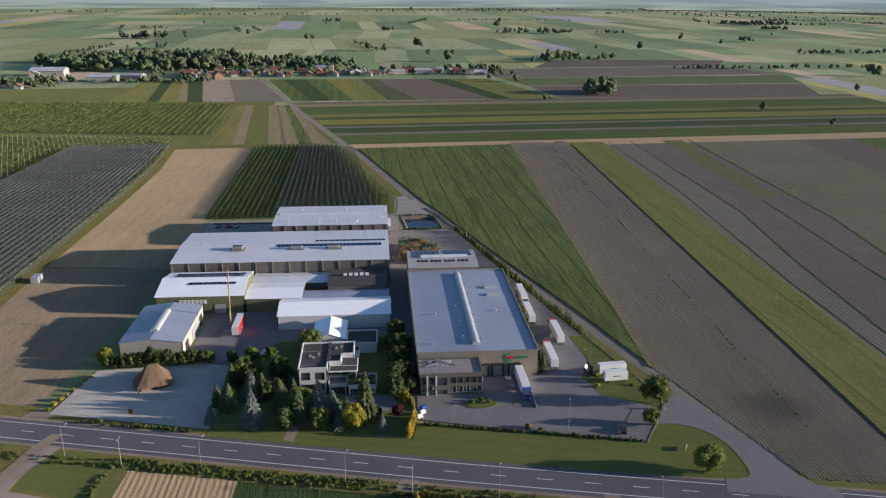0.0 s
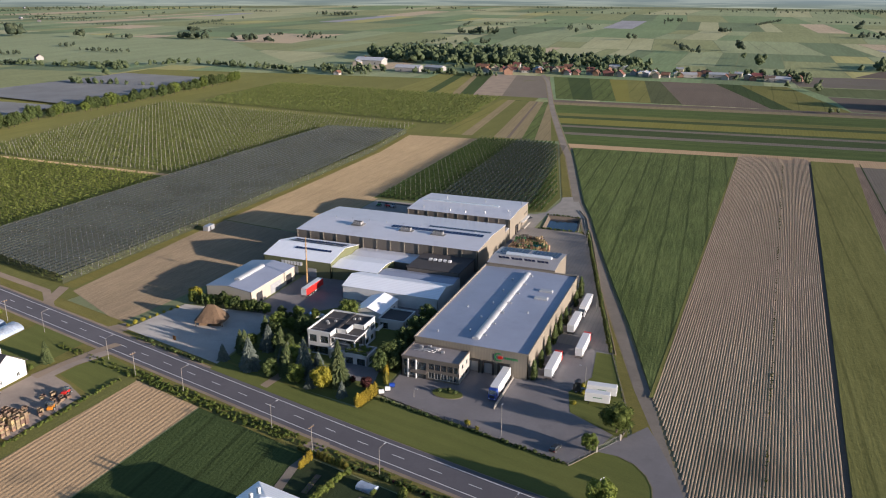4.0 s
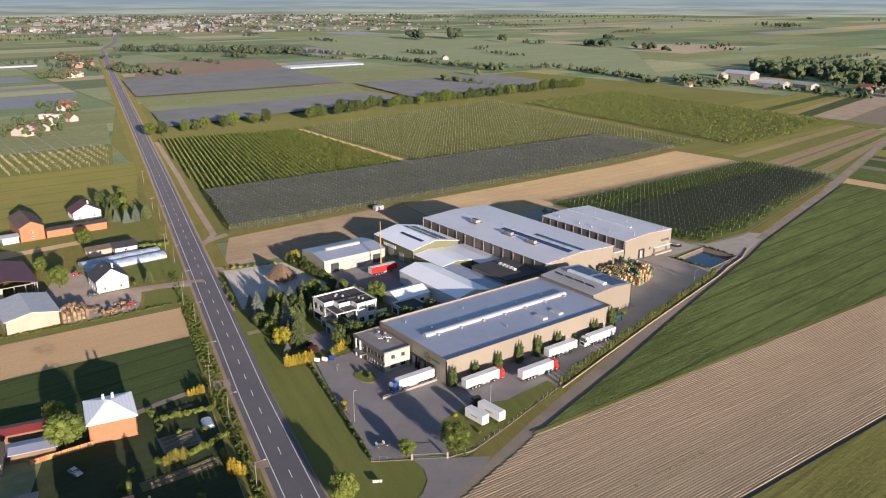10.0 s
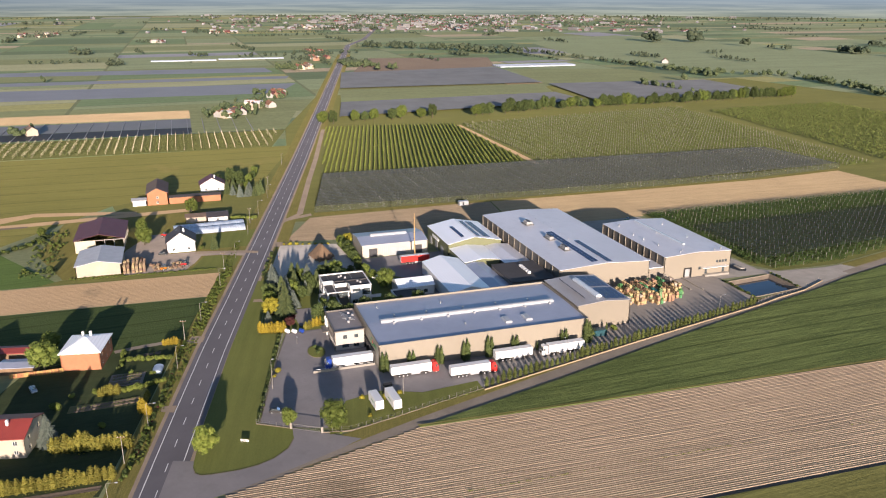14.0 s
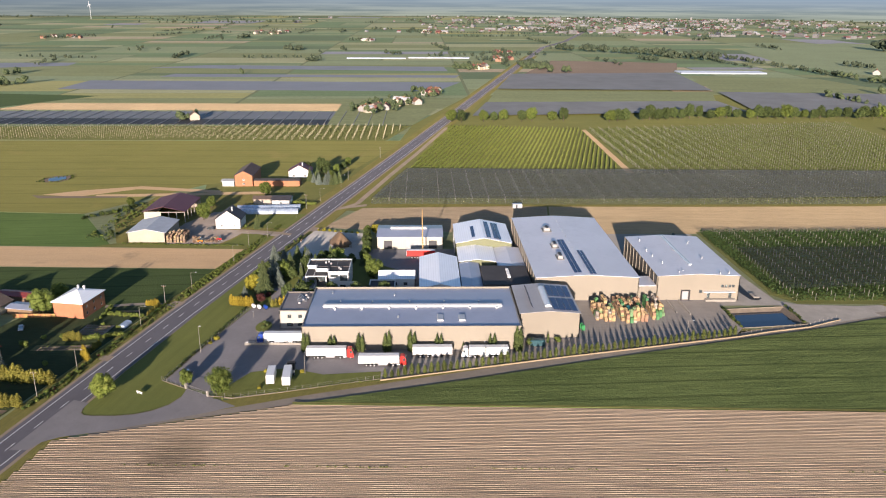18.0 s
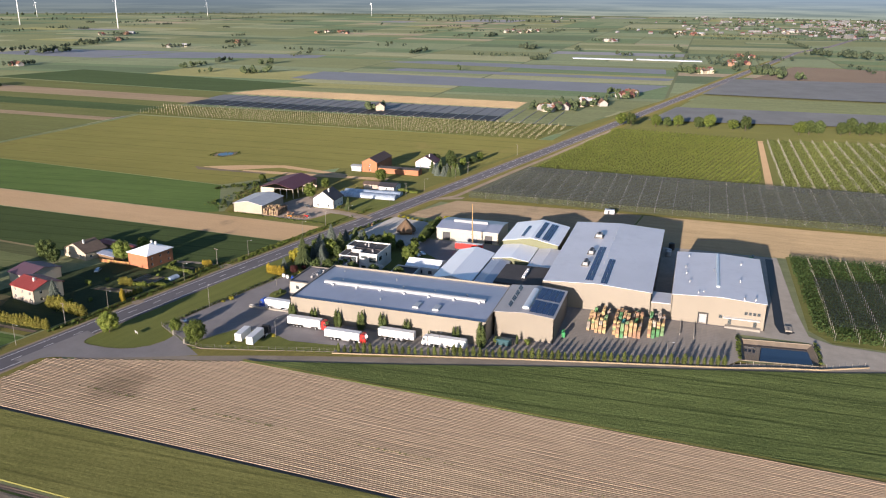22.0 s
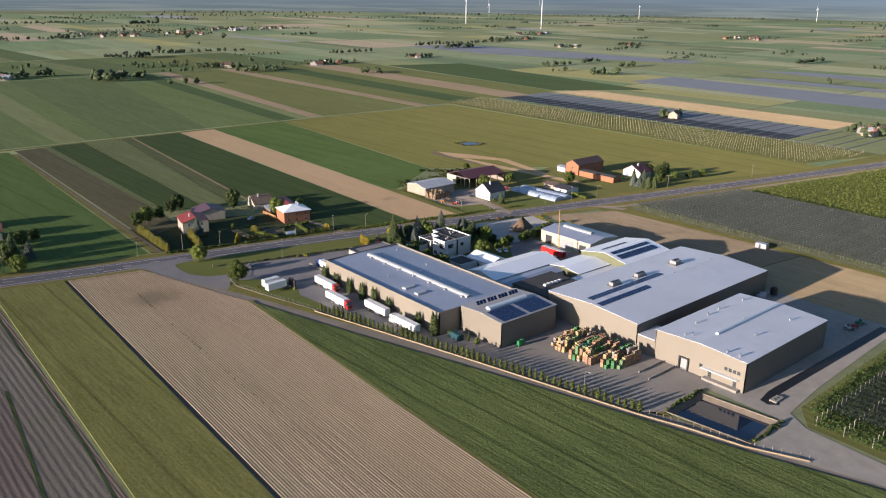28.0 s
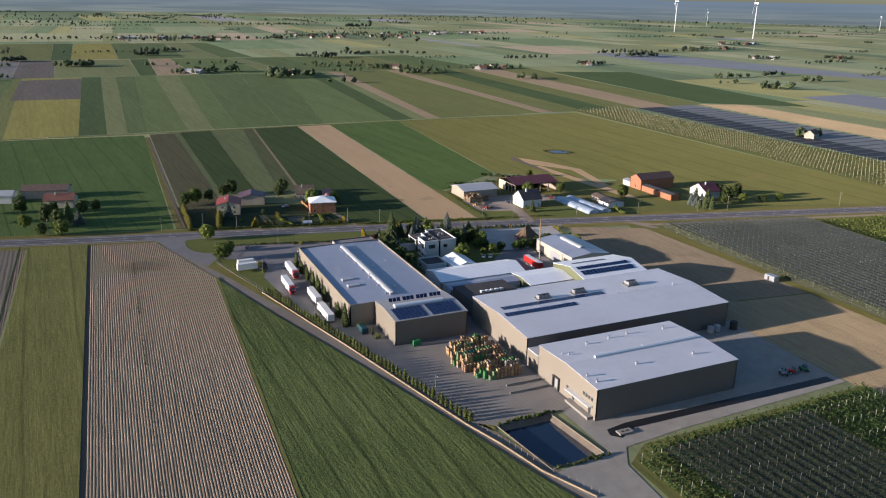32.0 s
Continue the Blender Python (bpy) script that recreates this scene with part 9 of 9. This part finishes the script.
def utility_pole(x, y, h, label, lean=0.0, r=0.12, cross=True, rz=-13):
    t = root("utility_pole", x, y, 0.05, rz, label, "utility pole", "utility poles")
    Geo().cyl((0, 0, 0), (lean, 0, h), r, r * 0.65, 9).ob("pole", old_wood if h > 12 else pole_grey, parent=t)
    if cross:
        Geo().box(-0.08, -1.0, h - 0.5, 0.08, 1.0, h - 0.36).ob("crossarm", old_wood, parent=t)
        for k in (-0.85, 0, 0.85):
            Geo().cyl((0, k, h - 0.36), (0, k, h - 0.12), 0.06, 0.05, 6).ob("insulator", white_paint, parent=t)


for k in range(7):
    q, d = along(ROAD, 176 + k * 77)
    utility_pole(q.x - d.y * 11.5, q.y + d.x * 11.5, 8.5, "grey concrete roadside utility pole")
t = root("timber_mast", -55.6, 271.2, 0.12, 0, "tall slender timber mast standing in the yard", "mast")
Geo().cyl((0, 0, 0), (0.4, -0.3, 12), 0.32, 0.26, 10).ob("lower_pole", paint("mast_timber", (0.42, 0.26, 0.11), rough=0.8, var=0.2, big=0.6, small=5), parent=t)
Geo().cyl((0.4, -0.3, 12), (0.7, -0.4, 23.3), 0.26, 0.15, 10).ob("upper_pole", MATS["mast_timber"], parent=t)
for k in range(5):
    Geo().box(0.2, -0.75, 8 + k * 3, 0.7, 0.05, 8.12 + k * 3).ob("bracket", dark_metal, parent=t)


def road_sign(x, y, rz, m_, label, w=1.2, h=0.9, z=1.8):
    t = root("sign", x, y, 0.08, rz, label, "sign")
    for s in (-1, 1):
        Geo().cyl((s * w * 0.35, 0, 0), (s * w * 0.35, 0, z + h), 0.04, 0.04, 6).ob("post", steel, parent=t)
    Geo().box(-w / 2, -0.08, z, w / 2, -0.045, z + h).ob("panel", m_, parent=t)
    for k in range(3):
        Geo().box(-w * 0.35, -0.092, z + h * (0.2 + 0.25 * k), w * 0.35, -0.082, z + h * (0.32 + 0.25 * k)).ob("lettering_bar", dark_metal, parent=t)


road_sign(80.8, 182.6, 60, white_paint, "low white sign board on the lawn", 2.4, 0.7, 0.5)
road_sign(-73.5, 210.6, -13, orange_paint, "orange advertising sign by the forecourt", 1.6, 1.6, 1.2)
for x, y, m_ in ((9.6, 203.6, white_paint), (10.6, 206.0, white_paint), (10.9, 208.6, blue_paint)):
    t = root("tank", x, y, 0.14, 30, "small tank beside the golden hedge", "tank")
    t["label"] = "small white tank beside the golden hedge" if m_ is white_paint else "small blue tank beside the golden hedge"
    Geo().cyl((-0.8, 0, 1.0), (0.8, 0, 1.0), 0.7, 0.7, 14).ob("tank", m_, parent=t)
    Geo().box(-0.7, -0.4, 0, -0.5, 0.4, 0.5).box(0.5, -0.4, 0, 0.7, 0.4, 0.5).ob("saddle", dark_metal, parent=t)
# garden beds and small garden things
fp = root("plank_fence", 18.6, 113.4, 0.08, 0, "orange-brown wooden plank fence beside a brick house", "fence")
warm_wood = paint("warm_fence_wood", (0.36, 0.19, 0.07), rough=0.85, var=0.25, big=0.5, small=6, per_object=0.5)
plank_me = Geo().cbox(-0.015, -0.115, 0.06, 0.015, 0.115, 1.6, 0.01).mesh("plank", warm_wood)
for k in range(64):
    o = new("plank", plank_me)
    o.parent = fp
    o.location = (0.0, 0.125 + k * 0.25, 0.0)
for k in range(9):
    Geo().box(-0.14, k * 2.0 - 0.05, 0, -0.04, k * 2.0 + 0.05, 1.65).ob("post", old_wood, parent=fp)
for z in (0.45, 1.25):
    Geo().box(-0.038, 0, z, -0.017, 16.1, z + 0.08).ob("rail", old_wood, parent=fp)
for k, (x, y, w, l) in enumerate(((27.2, 149.5, 1.4, 9), (29.4, 149.5, 1.4, 9), (31.6, 149.2, 1.3, 9), (33.6, 149, 1.2, 9), (47.2, 144.5, 1.3, 18), (45.2, 145, 1.3, 18), (12.6, 155.5, 1.6, 8))):
    t = root("garden_bed", x, y, 0.1, 2 + (k % 3) * 2, "narrow planted soil bed in a garden", "garden bed", "garden beds")
    Geo().cbox(-w / 2, -l / 2, 0, w / 2, l / 2, 0.16, 0.08).ob("soil", bare_dark, parent=t)
    gg = Geo()
    for j in range(int(l / 0.9)):
        for i in range(int(w / 0.7)):
            if cr.random() < 0.75:
                blob(gg, -w / 2 + 0.45 + i * 0.7 + cr.uniform(-0.1, 0.1), -l / 2 + 0.5 + j * 0.9 + cr.uniform(-0.15, 0.15), 0.24, cr.uniform(0.14, 0.3), 0.18, cr)
    tagged(gg.ob("foliage", leaf_mid, parent=t), "", "", "", "stuff")
t = root("garden_tunnel", 26.6, 158.8, 0.1, 80, "small white garden film tunnel", "greenhouse")
t["label"] = "small white film tunnel in a garden"
barrel(t, -1.6, -2.5, 1.6, 2.5, 0, 1.6, plastic_film, name="film")
# island with kerb before the office
isl = root("planted_island", 28.4, 211.2, 0.12, 0, "grassy traffic island with a pale kerb", "island")
ring_ = [(5.2 * math.cos(a * math.pi / 10), 3.2 * math.sin(a * math.pi / 10)) for a in range(20)]
Geo().prism(ring_, 0, 0.14).ob("kerb", kerb_stone, parent=isl)
Geo().prism([(x * 0.94, y * 0.92) for x, y in ring_], 0.14, 0.2).ob("grass", lawn, parent=isl)
for x, y in ((26.0, 211), (28.6, 212.3), (31.0, 211.2)):
    plant("bush_dark", x, y, 0.6, "bush", "low clipped bush on the traffic island", "island bushes", z=0.3)
# paving joints of the yard kerb
g = Geo()
for a, b in (((9.5, 203.2), (33, 196.7)), ((33, 196.7), (71, 187.7)), ((71.9, 257), (38.4, 387.5))):
    a, b = Vector(a), Vector(b)
    d = (b - a).normalized()
    n2 = Vector((-d.y, d.x)) * 0.1
    g.prism([tuple(a + n2), tuple(b + n2), tuple(b - n2), tuple(a - n2)], 0, 0.3)
tagged(g.ob("kerb", kerb_stone), "pale concrete kerb along the yard", "kerb", "", "structure")
